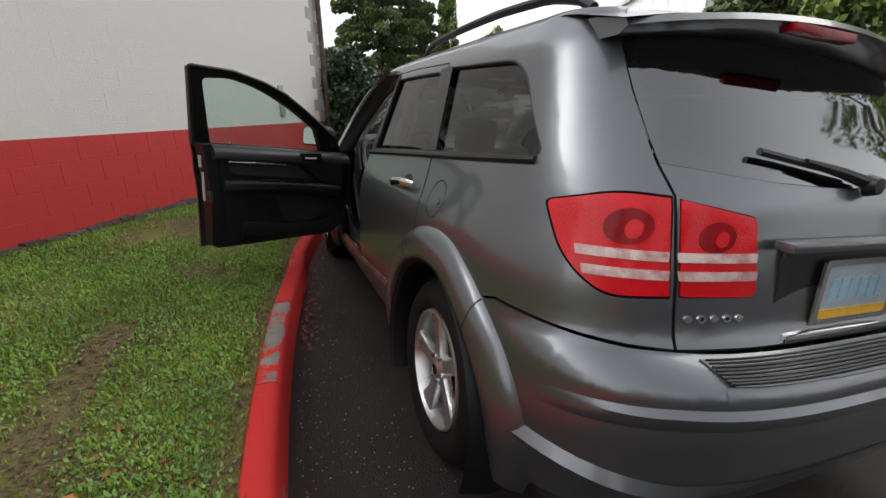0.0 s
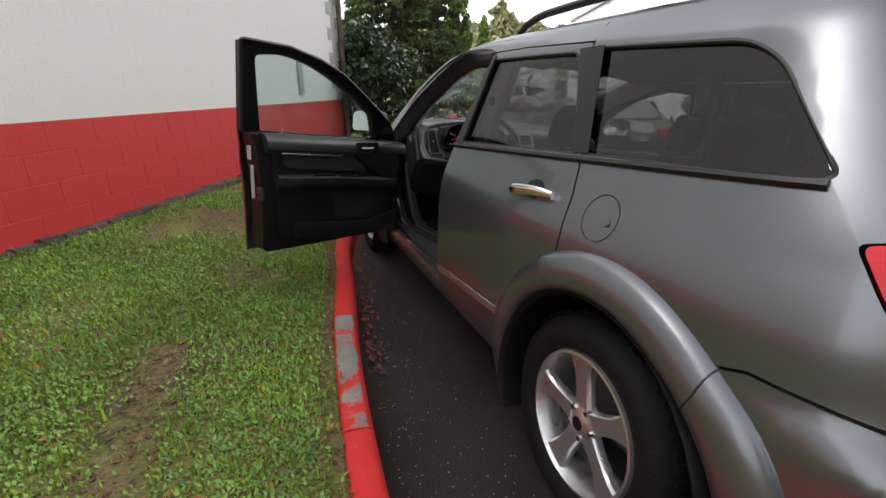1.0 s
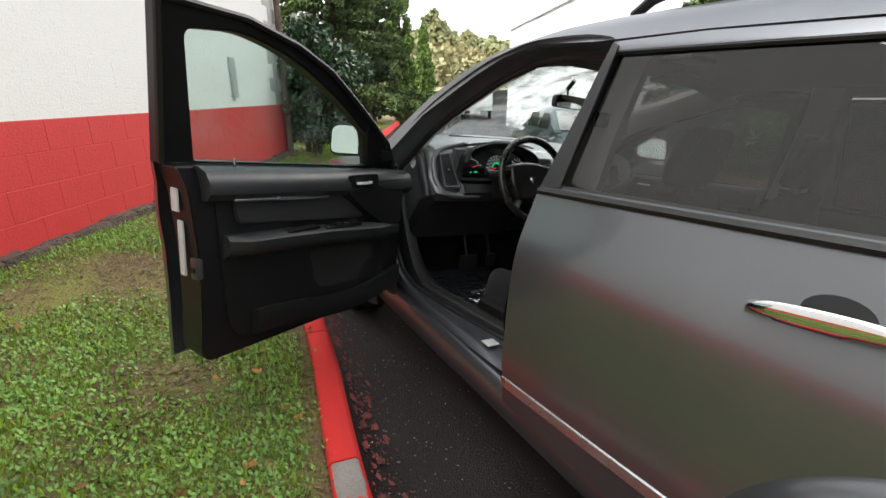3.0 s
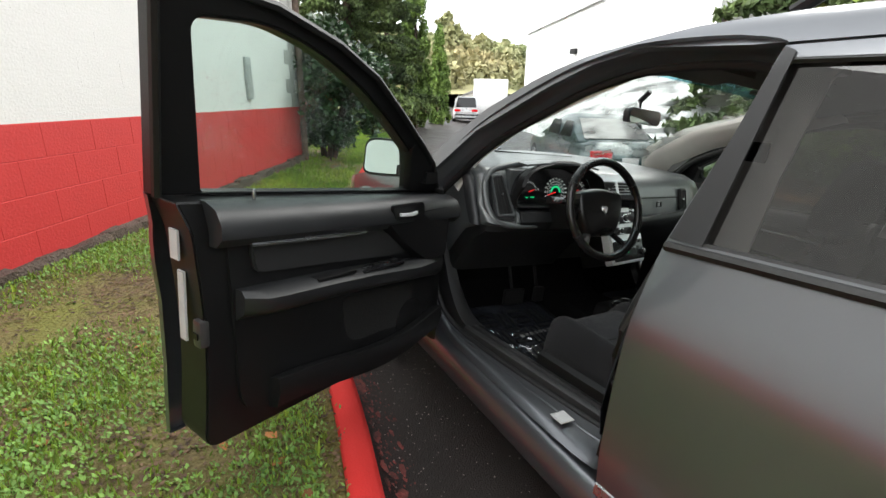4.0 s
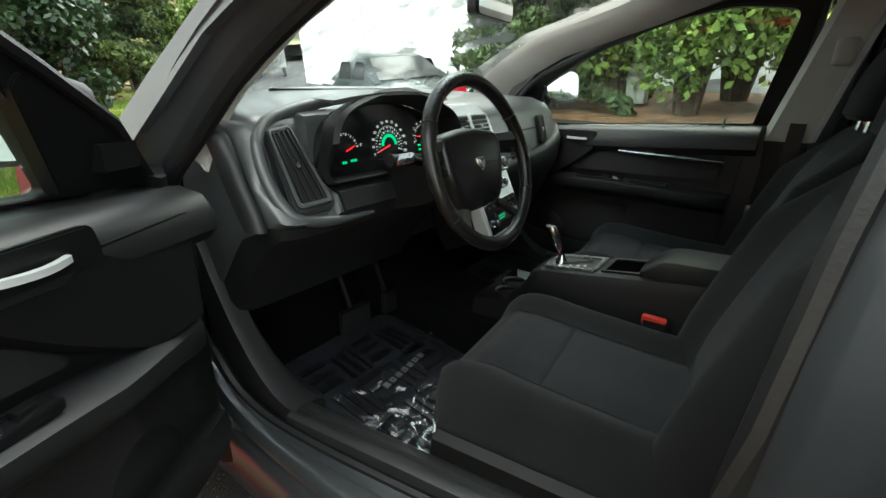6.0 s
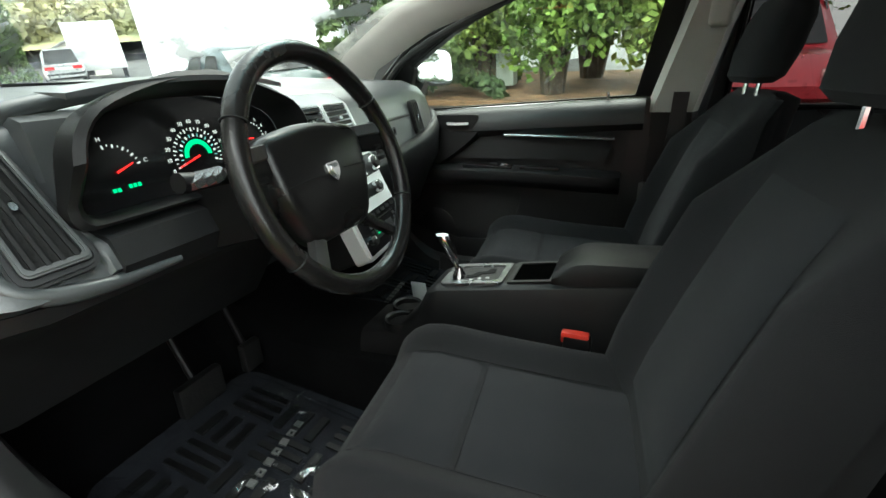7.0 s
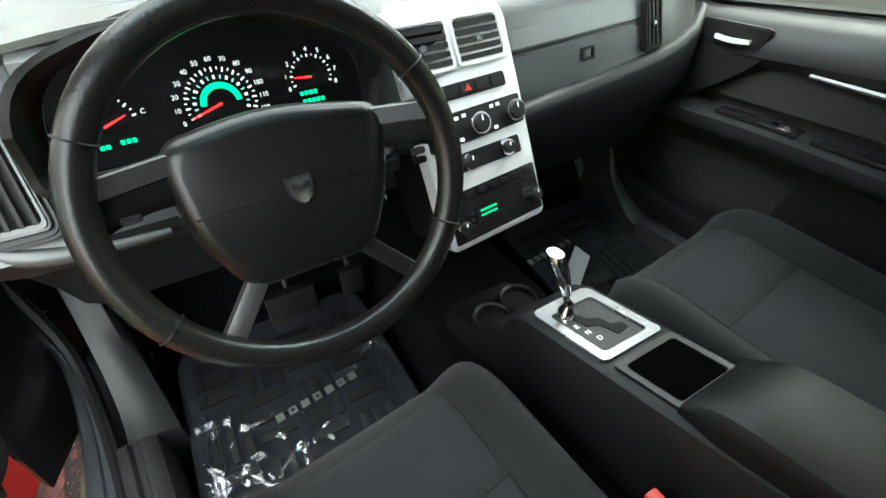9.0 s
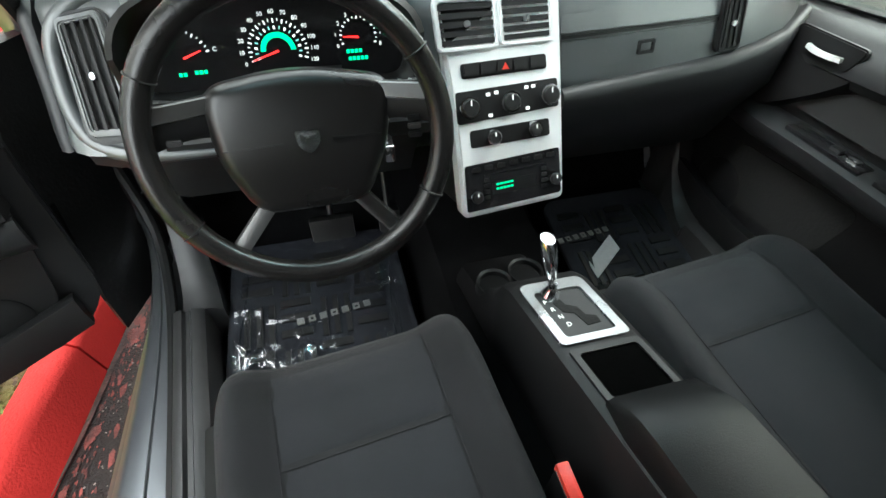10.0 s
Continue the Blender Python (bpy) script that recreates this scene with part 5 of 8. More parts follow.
# plate recess, handle bar, plate with bars, badge
part("plate_recess", plate(rounded([(-0.30, 0.79, 0.03), (0.30, 0.79, 0.03), (0.30, 1.01, 0.05), (-0.30, 1.01, 0.05)]), lambda a, b, h: Vector((a, -0.784 - h, b)), 0.01), DASH_DARK, gate)
part("handle_bar", block(-0.34, 0.34, -0.825, -0.775, 1.005, 1.03, 0.008), PAINT, gate)
plate_ob = part("number_plate", plate(rounded([(-0.152, 0.815, 0.012), (0.152, 0.815, 0.012), (0.152, 0.965, 0.012), (-0.152, 0.965, 0.012)]), lambda a, b, h: Vector((a, -0.802 - h, b)), 0.006), material("pale_plate_face", (0.36, 0.42, 0.46), 0.5), gate, "pale blue and white number plate in a chrome frame")
part("plate_band", block(-0.148, 0.148, -0.8045, -0.800, 0.818, 0.842), material("orange_plate_band", (0.75, 0.42, 0.03), 0.5), plate_ob, smooth=False)
PLATE_BLUE = material("pale_blue_plate", (0.30, 0.48, 0.60), 0.5)
for k in range(6):
    part("plate_bar", block(-0.120 + k * 0.041, -0.092 + k * 0.041, -0.8045, -0.800, 0.868, 0.925), PLATE_BLUE, plate_ob, smooth=False)
part("plate_frame", plate(rounded([(-0.165, 0.802, 0.015), (0.165, 0.802, 0.015), (0.165, 0.978, 0.015), (-0.165, 0.978, 0.015)]), lambda a, b, h: Vector((a, -0.806 - h, b)), 0.008, holes=[rounded([(-0.148, 0.818, 0.012), (0.148, 0.818, 0.012), (0.148, 0.962, 0.012), (-0.148, 0.962, 0.012)])]), CHROME, plate_ob)
part("bright_bar", block(-0.28, 0.28, -0.822, -0.795, 0.772, 0.792, 0.006), CHROME, gate, "chrome bar below the number plate")
for k in range(5):
    p, n = side_shape(-0.945 - k * 0.036, 0.838)
    m = Matrix.Translation(p) @ n.to_track_quat("Z", "Y").to_matrix().to_4x4()
    part("badge_mark", lathe([(0.006, 0.004), (0.012, 0.004), (0.013, 0.0)] if k % 2 else [(0.0, 0.004), (0.011, 0.004), (0.012, 0)], m @ Matrix.Diagonal((1.0, 0.8, 1, 1)), 12), CHROME, gate)

# bumper: upper face, step pad and lower valance
bump_line = arch_arc(129, 186) + [(-0.50, 0.30), (-0.8, 0.30), (-1.1, 0.31), (CENTRE, 0.32), (CENTRE, 0.762), (-1.25, 0.762), (-1.05, 0.763), (-0.985, 0.764), (-0.935, 0.766), (-0.80, 0.770), (-0.69, 0.780), (-0.55, 0.795), (-0.45, 0.801)]
for mir in (False, True):
    skin(bump_line, side_shape, PAINT, "rear_bumper", car, step=0.04, mirror=mir, label="grey rear bumper")
for mir in (False, True):
    pad_ob = skin([(-1.02, 0.722), (CENTRE, 0.718), (CENTRE, 0.757), (-0.965, 0.757)], lamp_shape(0.004), DASH_PLASTIC, "step_pad", car, step=0.04, depth=0.004, mirror=mir, label="ribbed grey step pad on the bumper")
    for k in range(8):
        secs = []
        for u in np.linspace(-1.005 + 0.004 * k, CENTRE, 16):
            row = []
            for dv, h in ((-0.0011, 0.003), (-0.0008, 0.0085), (0.0008, 0.0085), (0.0011, 0.003)):
                p, n = side_shape(u, 0.7245 + k * 0.0043 + dv)
                p = p + n * h
                row.append(Vector((-p.x if mir else p.x, p.y, p.z)))
            secs.append(row)
        part("pad_rib", rings(secs), ROLL_PLASTIC, pad_ob)
    # lower lip of the bumper, running back from the wheel opening
    secs = []
    for u in np.linspace(-0.50, CENTRE, 22):
        row = []
        for v, h in ((0.395, 0.0), (0.408, 0.020), (0.425, 0.024), (0.450, 0.0)):
            p, n = side_shape(u, v + 0.06 * (1 - ease((-u - 0.5) / 0.5)))
            row.append(Vector((-p.x if mir else p.x, p.y, p.z)) + Vector((-n.x if mir else n.x, n.y, n.z)) * h * max(0.05, 1 - ease((-u - 0.85) / 0.4)))
        secs.append(row)
    part("bumper_lip", rings(secs, closed=False), PAINT, car, "raised lower lip of the bumper")
for mir in (False, True):
    secs = []
    for u in np.linspace(-0.60, CENTRE, 26):
        row = []
        for v, h in ((0.600, 0.0), (0.615, 0.016), (0.640, 0.022), (0.655, 0.0)):
            p, n = side_shape(u, v + 0.02 * min(1, max(0, (-u - 0.6) / 0.3)) - 0.0)
            row.append(Vector((-p.x if mir else p.x, p.y, p.z)) + Vector((-n.x if mir else n.x, n.y, n.z)) * h * 0.7 * min(1.0, max(0.02, (-u - 0.60) / 0.22)))
        secs.append(row)
    part("bumper_crease", rings(secs, closed=False), PAINT, car, "raised crease along the bumper")
part("underbody", block(-0.80, 0.80, -0.72, 3.45, 0.22, 0.30, 0.02), BLACK_PLASTIC, car, "black underbody")

# ---- roof, rails, windscreen, bonnet, front
def roof_z(x, y):
    side = lerp_table([(-0.60, 1.50), (-0.3, 1.565), (0.2, 1.585), (1.1, 1.585), (1.42, 1.560), (1.75, 1.47)], y)
    edge = 0.655
    return side + (0.075 - 0.01 * abs(y - 0.6)) * (1 - min(1, abs(x) / edge) ** 2.4)


roof = part("roof", grid_obj(lambda a, b: Vector(((a * 2 - 1) * 0.66, -0.52 + b * 2.12, roof_z((a * 2 - 1) * 0.66, -0.52 + b * 2.12))), 24, 36), PAINT, car, "grey roof")
for sgn in (-1, 1):
    pts = [(sgn * (0.585 + 0.03 * math.sin(math.pi * t)), 1.15 - 1.45 * t, roof_z(0.58, 1.15 - 1.45 * t) + 0.008 + 0.055 * min(1, 7 * t, 7 * (1 - t)) ** 0.5) for t in np.linspace(0, 1, 26)]
    part("roof_rail", tube(pts, 0.016, 8), BLACK_PLASTIC, car, "black roof rail")
ws_left = [Vector(shell(u, v)) for u, v in raked([(1.60, 1.518), (1.70, 1.487), (1.795, 1.450), (1.96, 1.350), (2.128, 1.204), (2.30, 1.065)])]
ws_right = [Vector(shell(u, v)) for u, v in raked([(1.60, 1.518), (1.70, 1.487), (1.795, 1.450), (1.96, 1.350), (2.128, 1.204), (2.30, 1.065)], 0.20)]


def screen(a, b, inset=0.0):
    f = b * (len(ws_left) - 1)
    k = min(int(f), len(ws_left) - 2)
    p = ws_left[k].lerp(ws_left[k + 1], f - k).lerp(ws_right[k].lerp(ws_right[k + 1], f - k), a)
    x = p.x * (1 - 2 * a)
    q = 1 - (1 - 2 * a) ** 2
    return Vector((x, p.y + (0.15 + 0.28 * b) * q - inset, p.z + 0.055 * (1 - b) * q + 0.01 * q - inset))


part("windscreen", grid_obj(lambda a, b: screen(a, b), 20, 14), WINDSCREEN, car, "clear windscreen wet with rain")
part("screen_band", grid_obj(lambda a, b: screen(0.03 + 0.94 * a, 0.02 + 0.10 * b, 0.004), 14, 3), pane("blue_sunshade_band", (0.25, 0.62, 0.70)), car, "blue-green shade band along the windscreen top")
header = part("roof_header", grid_obj(lambda a, b: Vector(((a * 2 - 1) * 0.645, 1.55 + 0.06 * b + (0.16 * (1 - (a * 2 - 1) ** 2)) * b, (roof_z((a * 2 - 1) * 0.645, 1.58) * (1 - b) + screen(a, 0.0).z * b))), 16, 3), PAINT, car)


def bonnet(a, b):
    x = (a * 2 - 1)
    y = 2.46 + 0.22 * (1 - x * x) * (1 - b) + b * 1.12
    w = 0.84 - 0.10 * b
    return Vector((x * w, y, 1.100 - 0.12 * b - 0.12 * b * b - 0.085 * x ** 4 + 0.02 * (1 - x * x)))


part("bonnet", grid_obj(bonnet, 18, 16), PAINT, car, "grey bonnet")
part("cowl", grid_obj(lambda a, b: Vector(((a * 2 - 1) * 0.80, 2.36 + 0.25 * (1 - (a * 2 - 1) ** 2) + 0.12 * b, 1.085 - 0.05 * (a * 2 - 1) ** 4 - 0.02 * b)), 14, 3), BLACK_PLASTIC, car, "black windscreen cowl")
for x0, sg in ((-0.35, 1), (0.15, 1)):
    part("front_wiper", tube([(x0, 2.66, 1.125), (x0 + 0.25, 2.64, 1.145), (x0 + 0.5, 2.60, 1.15)], 0.009, 6), RUBBER, car, "black windscreen wiper")
fender = [(2.315, 0.42), (2.310, 0.8), (2.310, 1.035), (2.42, 1.040), (2.6, 1.025), (3.0, 0.97), (3.5, 0.86), (3.95, 0.80), (4.3, 0.80), (4.3, 0.40), (3.6, 0.32)] + [(2.86 + 0.54 * math.cos(radians(a)), 0.36 + 0.54 * math.sin(radians(a))) for a in np.linspace(-6, 186, 26)] + [(2.30, 0.31), (2.25, 0.38)]
both(fender, side_shape, PAINT, "front_wing", car, step=0.07, label="grey front wing")
part("front_bumper_infill", block(-0.72, 0.72, 3.45, 3.68, 0.34, 0.86, 0.06), BLACK_PLASTIC, car)
for sgn in (-1, 1):
    part("headlamp", block(sgn * 0.62 - 0.16, sgn * 0.62 + 0.16, 3.38, 3.66, 0.74, 0.87, 0.04), CLEAR_LENS, car)

# ---------------------------------------------------------------- driver's and passenger's doors
HINGE = Vector((-0.87, 2.20, 0))
DOOR_TURN = Matrix.Translation(HINGE + Vector((-0.12, -0.06, 0))) @ pose(0, 0, 0, 0, 0, -63) @ Matrix.Translation(-HINGE)
fd_low = [(2.16, 0.40), (1.262, 0.405), (1.272, 0.60), (1.272, 0.78), (1.250, 1.0), (1.232, door_belt(1.232)), (2.298, door_belt(2.298)), (2.270, 0.9), (2.250, 0.52), (2.225, 0.44)]
frame_out = [(1.232, door_belt(1.232)), (1.20, 1.50), (1.197, 1.512), (1.215, 1.516)] + raked([(1.40, 1.523), (1.56, 1.484), (1.70, 1.424), (1.82, 1.348), (1.93, 1.262), (2.10, 1.112)], 0.24) + [(2.38, door_belt(2.38))]
frame_in = rounded([(1.335, door_belt(1.335) + 0.006, 0.01), (1.262, 1.432, 0.03), (1.42, 1.450, 0.05), (1.56, 1.424, 0.1), (1.70, 1.372, 0.1), (1.86, 1.293, 0.1), (2.05, 1.176, 0.02), (2.125, door_belt(2.125) + 0.006, 0.02)])
frame_in_right = rounded([(1.335, door_belt(1.335) + 0.006, 0.01), (1.262, 1.432, 0.03), (1.44, 1.455, 0.05), (1.60, 1.430, 0.1), (1.77, 1.388, 0.1), (1.96, 1.312, 0.1), (2.165, 1.190, 0.02), (2.235, door_belt(2.235) + 0.006, 0.02)])


# the open door's frame is slimmer, its seal staying on the body
slim_out = [(1.232, door_belt(1.232)), (1.187, 1.478), (1.186, 1.487), (1.20, 1.491), (1.43, 1.486), (1.62, 1.446), (1.78, 1.388), (1.93, 1.302), (2.08, 1.210), (2.20, 1.130), (2.295, door_belt(2.295))]


def door_in(x):
    def f(a, b, h):
        return Vector((shell(a, b)[0] + x + h, a, b))
    return f


def front_door(mirror):
    """The front door in its closed place, with all its trim; mirrored for the passenger's side."""
    # the open door's inner trim falls a little towards its hinges
    fall = lambda y: 0.0 if mirror else 0.028 - 0.080 * (y - 1.39)
    door = skin(fd_low, side_shape, PAINT, "front_door", car, step=0.05, depth=0.02, mirror=mirror, label="open grey driver's door with black inner trim" if not mirror else "closed passenger door with black inner trim")

    def put(name, bm, mat, label="", parent=door, **kw):
        if mirror:
            for v in bm.verts:
                v.co.x = -v.co.x
        return part(name, bm, mat, parent, label, **kw)

    put("window_frame", plate(frame_out if mirror else slim_out, door_in(0.055), 0.052, 0.006, holes=[frame_in_right if mirror else frame_in]), BLACK_PLASTIC, "black window frame")
    put("frame_seal", tube([door_in(0.062)(a, b, 0) for a, b in (frame_out if mirror else slim_out)], 0.010, 6), RUBBER)
    put("window_glass", plate(grow(frame_in_right if mirror else frame_in, 0.012), door_in(0.030), 0.004), CLEAR_GLASS if not mirror else WET_GLASS, "clear door glass with rain drops")
    if mirror:
        # pale curved streak on the passenger's glass
        streak = smooth_path([(0, 1.650, 1.115), (0, 1.605, 1.165), (0, 1.578, 1.225), (0, 1.572, 1.285)], 5)
        put("glass_streak", rings([[(shell(p.y, p.z)[0] + 0.036, p.y + q * 0.011 * math.sin(math.pi * (0.15 + 0.8 * i / (len(streak) - 1))), p.z) for q in (-1, 1)] for i, p in enumerate(streak)], closed=False), pane("pale_streak", (0.70, 0.78, 0.78), film=0.85, drops=0.85), "pale streak on the glass")
    core = rounded([(1.275, 0.425, 0.05), (1.285, 0.6, 0.3), (1.285, 0.78, 0.3), (1.262, 1.0, 0.2), (1.244, door_belt(1.244) - 0.004, 0.01), (2.275, door_belt(2.275) - 0.004, 0.01), (2.268, 0.80, 0.1), (2.262, 0.52, 0.12), (2.16, 0.42, 0.08)])
    put("door_shell", plate(core, lambda a, b, h: Vector((-0.753 + h - 0.042 * max(0, b - 1.0) / 0.1, a, b)), 0.12, 0.012), BLACK_PLASTIC, "black inner door shell")
    # trim panel
    panel = rounded([(1.355, 0.47, 0.10), (1.335, 0.80, 0.2), (1.315, 1.03, 0.03), (2.250, 0.995, 0.03), (2.225, 0.72, 0.2), (2.195, 0.52, 0.15), (2.06, 0.435, 0.15), (1.70, 0.430, 0.1)])
    put("trim_panel", plate(panel, lambda a, b, h: Vector((-0.742 + h, a, b)), 0.04, 0.015), TRIM_PLASTIC, "black grained trim panel")
    secs = []
    for y in np.linspace(1.30, 2.275, 18):
        zt = door_belt(y) - 0.002
        secs.append([(-0.79, y, zt), (-0.765, y, zt + 0.002), (-0.722, y, zt - 0.012), (-0.700, y, zt - 0.045), (-0.702, y, zt - 0.075), (-0.725, y, zt - 0.098), (-0.79, y, zt - 0.10)])
    # the closed door's roll is darker, cabin shade put into its plastic
    put("top_roll", rings(secs), DASH_DARK if mirror else ROLL_PLASTIC, "dark grey upper door roll")
    # sweeping front pad round the handle
    secs = []
    for t in np.linspace(0, 1, 14):
        z = 0.985 - t * 0.19
        y1 = 1.83 + 0.24 * t ** 1.4
        secs.append([(-0.76, 2.225, z), (-0.708, 2.21, z), (-0.700, (y1 + 2.21) / 2, z), (-0.706, y1 + 0.02, z), (-0.735, y1, z), (-0.76, y1, z)])
    put("front_pad", rings(secs), TRIM_PLASTIC)
    put("insert_panel", plate(rounded([(1.40, 0.855 + fall(1.4), 0.03), (1.385, 0.975, 0.03), (1.78, 0.970, 0.06), (1.92, 0.90, 0.06), (1.99, 0.850 + fall(1.99), 0.03)]), lambda a, b, h: Vector((-0.728 + h, a, b)), 0.03, 0.008), material("soft_black_insert" + ("_r" if mirror else ""), (0.010, 0.010, 0.0105), 0.85, fine=900, bump=0.4, vary=0.2, depth=0.001))
    put("bright_strip", tube([(-0.722, 1.385, 0.934 + fall(1.385)), (-0.718, 1.58, 0.940 + fall(1.58)), (-0.722, 1.770, 0.944 + fall(1.77))], [0.0065, 0.0075, 0.0065], 8), SATIN, "bright satin strip")
    # arm rest
    secs = []
    for t in np.linspace(0, 1, 20):
        y = 1.355 + 0.86 * t
        z = 0.820 - 0.002 * t + 0.012 * math.sin(t * 3.1) + fall(y)
        out = 0.070 * min(1, (1 - t) * 3.0 + 0.25) * min(1, t * 9 + 0.45)
        secs.append([(-0.745, y, z), (-0.735 + out * 0.6, y, z + 0.002), (-0.735 + out, y, z - 0.012), (-0.735 + out, y, z - 0.040), (-0.735 + out * 0.8, y, z - 0.058), (-0.745, y, z - 0.085)])
    # armrest likewise: darker plastic on the shaded passenger's side
    arm = put("armrest", rings(secs), DASH_DARK if mirror else ROLL_PLASTIC, "black door armrest")
    put("pull_cup", block(-0.716, -0.680, 1.56, 1.70, 0.827 + fall(1.63), 0.8365 + fall(1.63), 0.002), BLACK_PLASTIC, parent=arm)
    sw = put("switch_plate", block(-0.718, -0.678, 1.73, 1.92, 0.825 + fall(1.85), 0.8365 + fall(1.80), 0.003), SMOKED, "window switch panel", parent=arm)
    for k in range(4 if not mirror else 2):
        put("window_switch", block(-0.708, -0.690, 1.75 + k * 0.042, 1.775 + k * 0.042, 0.835 + fall(1.80), 0.8435 + fall(1.80), 0.002), CHROME if k % 2 == 0 else BLACK_PLASTIC, parent=arm)
    # inner release handle in its bowl
    put("handle_bowl", plate(rounded([(1.88, 0.965, 0.02), (2.04, 0.965, 0.02), (2.03, 1.018, 0.015), (1.86, 1.018, 0.015)]), lambda a, b, h: Vector((-0.698 + h, a, b)), 0.01, 0.003), BLACK_PLASTIC)
    put("inner_handle", rings([[(-0.690 + 0.012 * math.sin(math.pi * t), 1.90 + 0.085 * t, 0.986 + q) for q in (-0.0045, 0.0045)] + [(-0.700 + 0.012 * math.sin(math.pi * t), 1.90 + 0.085 * t, 0.986 + q) for q in (0.0045, -0.0045)] for t in np.linspace(0, 1, 7)]), SILVER, "bright inner door handle")
    # lower pocket; a flat black plate stands for the shade inside it
    put("pocket_shade", plate(rounded([(1.74, 0.57, 0.05), (1.70, 0.735, 0.04), (2.06, 0.705, 0.04), (2.06, 0.54, 0.05)]), lambda a, b, h: Vector((-0.7405 + h, a, b)), 0.004), material("deep_black" + ("_r" if mirror else ""), (0.006, 0.006, 0.006), 0.9))
    secs = []
    for t in np.linspace(0, 1, 16):
        y = 1.45 + 0.76 * t
        z = 0.515 + 0.03 * math.cos(t * 5.0) + 0.02 * t
        secs.append([(-0.745, y, z - 0.07), (-0.705, y, z - 0.055), (-0.692, y, z + 0.0), (-0.698, y, z + 0.035), (-0.712, y, z + 0.035), (-0.745, y, z + 0.02)])
    put("map_pocket", rings(secs), TRIM_PLASTIC, "black lower door pocket")
    put("speaker", lathe([(0, 0.006), (0.07, 0.006), (0.078, 0.002), (0.08, -0.01)], pose(-0.742, 2.06, 0.56, 0, 90, 0), 28), BLACK_PLASTIC, "round speaker grille")
    put("lock_knob", lathe([(0, 0.026), (0.004, 0.026), (0.006, 0.012), (0.004, 0.0)], pose(-0.765, 1.42, door_belt(1.42)), 10), SATIN)
    put("corner_cover", plate([(y + (0.105 if mirror else 0.0), z) for y, z in rounded([(2.118, door_belt(2.11), 0.01), (2.288, door_belt(2.288), 0.01), (2.19, 1.128, 0.02), (2.058, 1.205, 0.01), (2.045, 1.185, 0.01)])], door_in(0.062), 0.03, 0.004), BLACK_PLASTIC, "black mirror corner cover")
    put("edge_label", block(-0.84, -0.805, 1.2555, 1.261, 0.925, 0.995), WHITE_LABEL, "white sticker on the door edge", smooth=False)
    put("edge_label", block(-0.832, -0.805, 1.2655, 1.271, 0.72, 0.895), WHITE_LABEL, "white tyre sticker on the door edge", smooth=False)
    latch_b = put("door_latch", block(-0.785, -0.750, 1.270, 1.295, 0.715, 0.785, 0.008), DARK_SATIN, "steel door latch")
    put("latch_slot", block(-0.776, -0.755, 1.2655, 1.2685, 0.74, 0.755), BLACK_PLASTIC, parent=latch_b, smooth=False)
    # outer mirror, its glass turned towards the driver
    mo = rounded([(-1, -0.95, 0.35), (1, -0.8, 0.35), (1, 0.95, 0.45), (-1, 0.9, 0.5)], 4)
    mt = Matrix.Translation((-0.995, 2.195 if not mirror else 2.18, 1.125 if not mirror else 1.19)) @ pose(0, 0, 0, -6, 0, 20)
    secs = []
    for dy, sc in ((0.10, 0.55), (0.085, 0.80), (0.04, 0.98), (0.0, 1.0), (-0.02, 0.99), (-0.03, 0.96)):
        secs.append([mt @ Vector((a * sc * 0.118, dy, b * sc * 0.082)) for a, b in mo])
    mir = put("door_mirror", rings(secs), BLACK_PLASTIC, "black door mirror housing")
    put("mirror_glass", plate([(a * 0.106, b * 0.070) for a, b in mo], lambda a, b, h: mt @ Vector((a, -0.034 - h, b)), 0.004), MIRROR_GLASS, "mirror glass", parent=mir)
    put("mirror_arm", rings([[(x, 2.20 + dy * 0.035, (1.14 if mirror and x < -0.9 else 1.08) + dz * 0.022 + 0.05 * (-0.86 - x)) for dy, dz in ((-1, -1), (1, -1), (1, 1), (-1, 1))] for x in (-0.80, -0.87, -0.95)]), BLACK_PLASTIC, parent=mir)
    return door


driver_door = front_door(False)
driver_door.matrix_basis = DOOR_TURN
for z in (0.58, 0.92):
    part("door_hinge", rings([[(x, 2.325 - 0.12 * t, z + q) for x, q in ((-0.85 - 0.04 * t, -0.022), (-0.82 - 0.04 * t, -0.022), (-0.82 - 0.04 * t, 0.022), (-0.85 - 0.04 * t, 0.022))] for t in np.linspace(0, 1, 4)]), BLACK_PLASTIC, car, "dark door hinge")
# black sheet added in the hinge gap, in place of the shade there
part("hinge_gap_sheet", rings([[(x, y, z), (x, y + 0.02, z), (-0.917, 2.185, z), (-0.90, 2.06 + 0.03 * k, z), (-0.885, 2.045 + 0.06 * k, z)] for x, y, z, k in ((-0.815, 2.255, 0.400, 0), (-0.822, 2.290, 0.50, 0), (-0.822, 2.295, 0.75, 1), (-0.816, 2.292, 1.030, 1))]), RUBBER, car, "black rubber cover over the door hinges")
part("door_wiring_boot", tube([(-0.83, 2.335, 0.76), (-0.88, 2.30, 0.75), (-0.90, 2.22, 0.76)], 0.016, 10), RUBBER, car, "black rubber wiring boot")
passenger_door = front_door(True)
pull_handle(driver_door, 1.50, 1.27, 0.965, 0.985)
pull_handle(passenger_door, 1.50, 1.27, 0.965, 0.985, True)

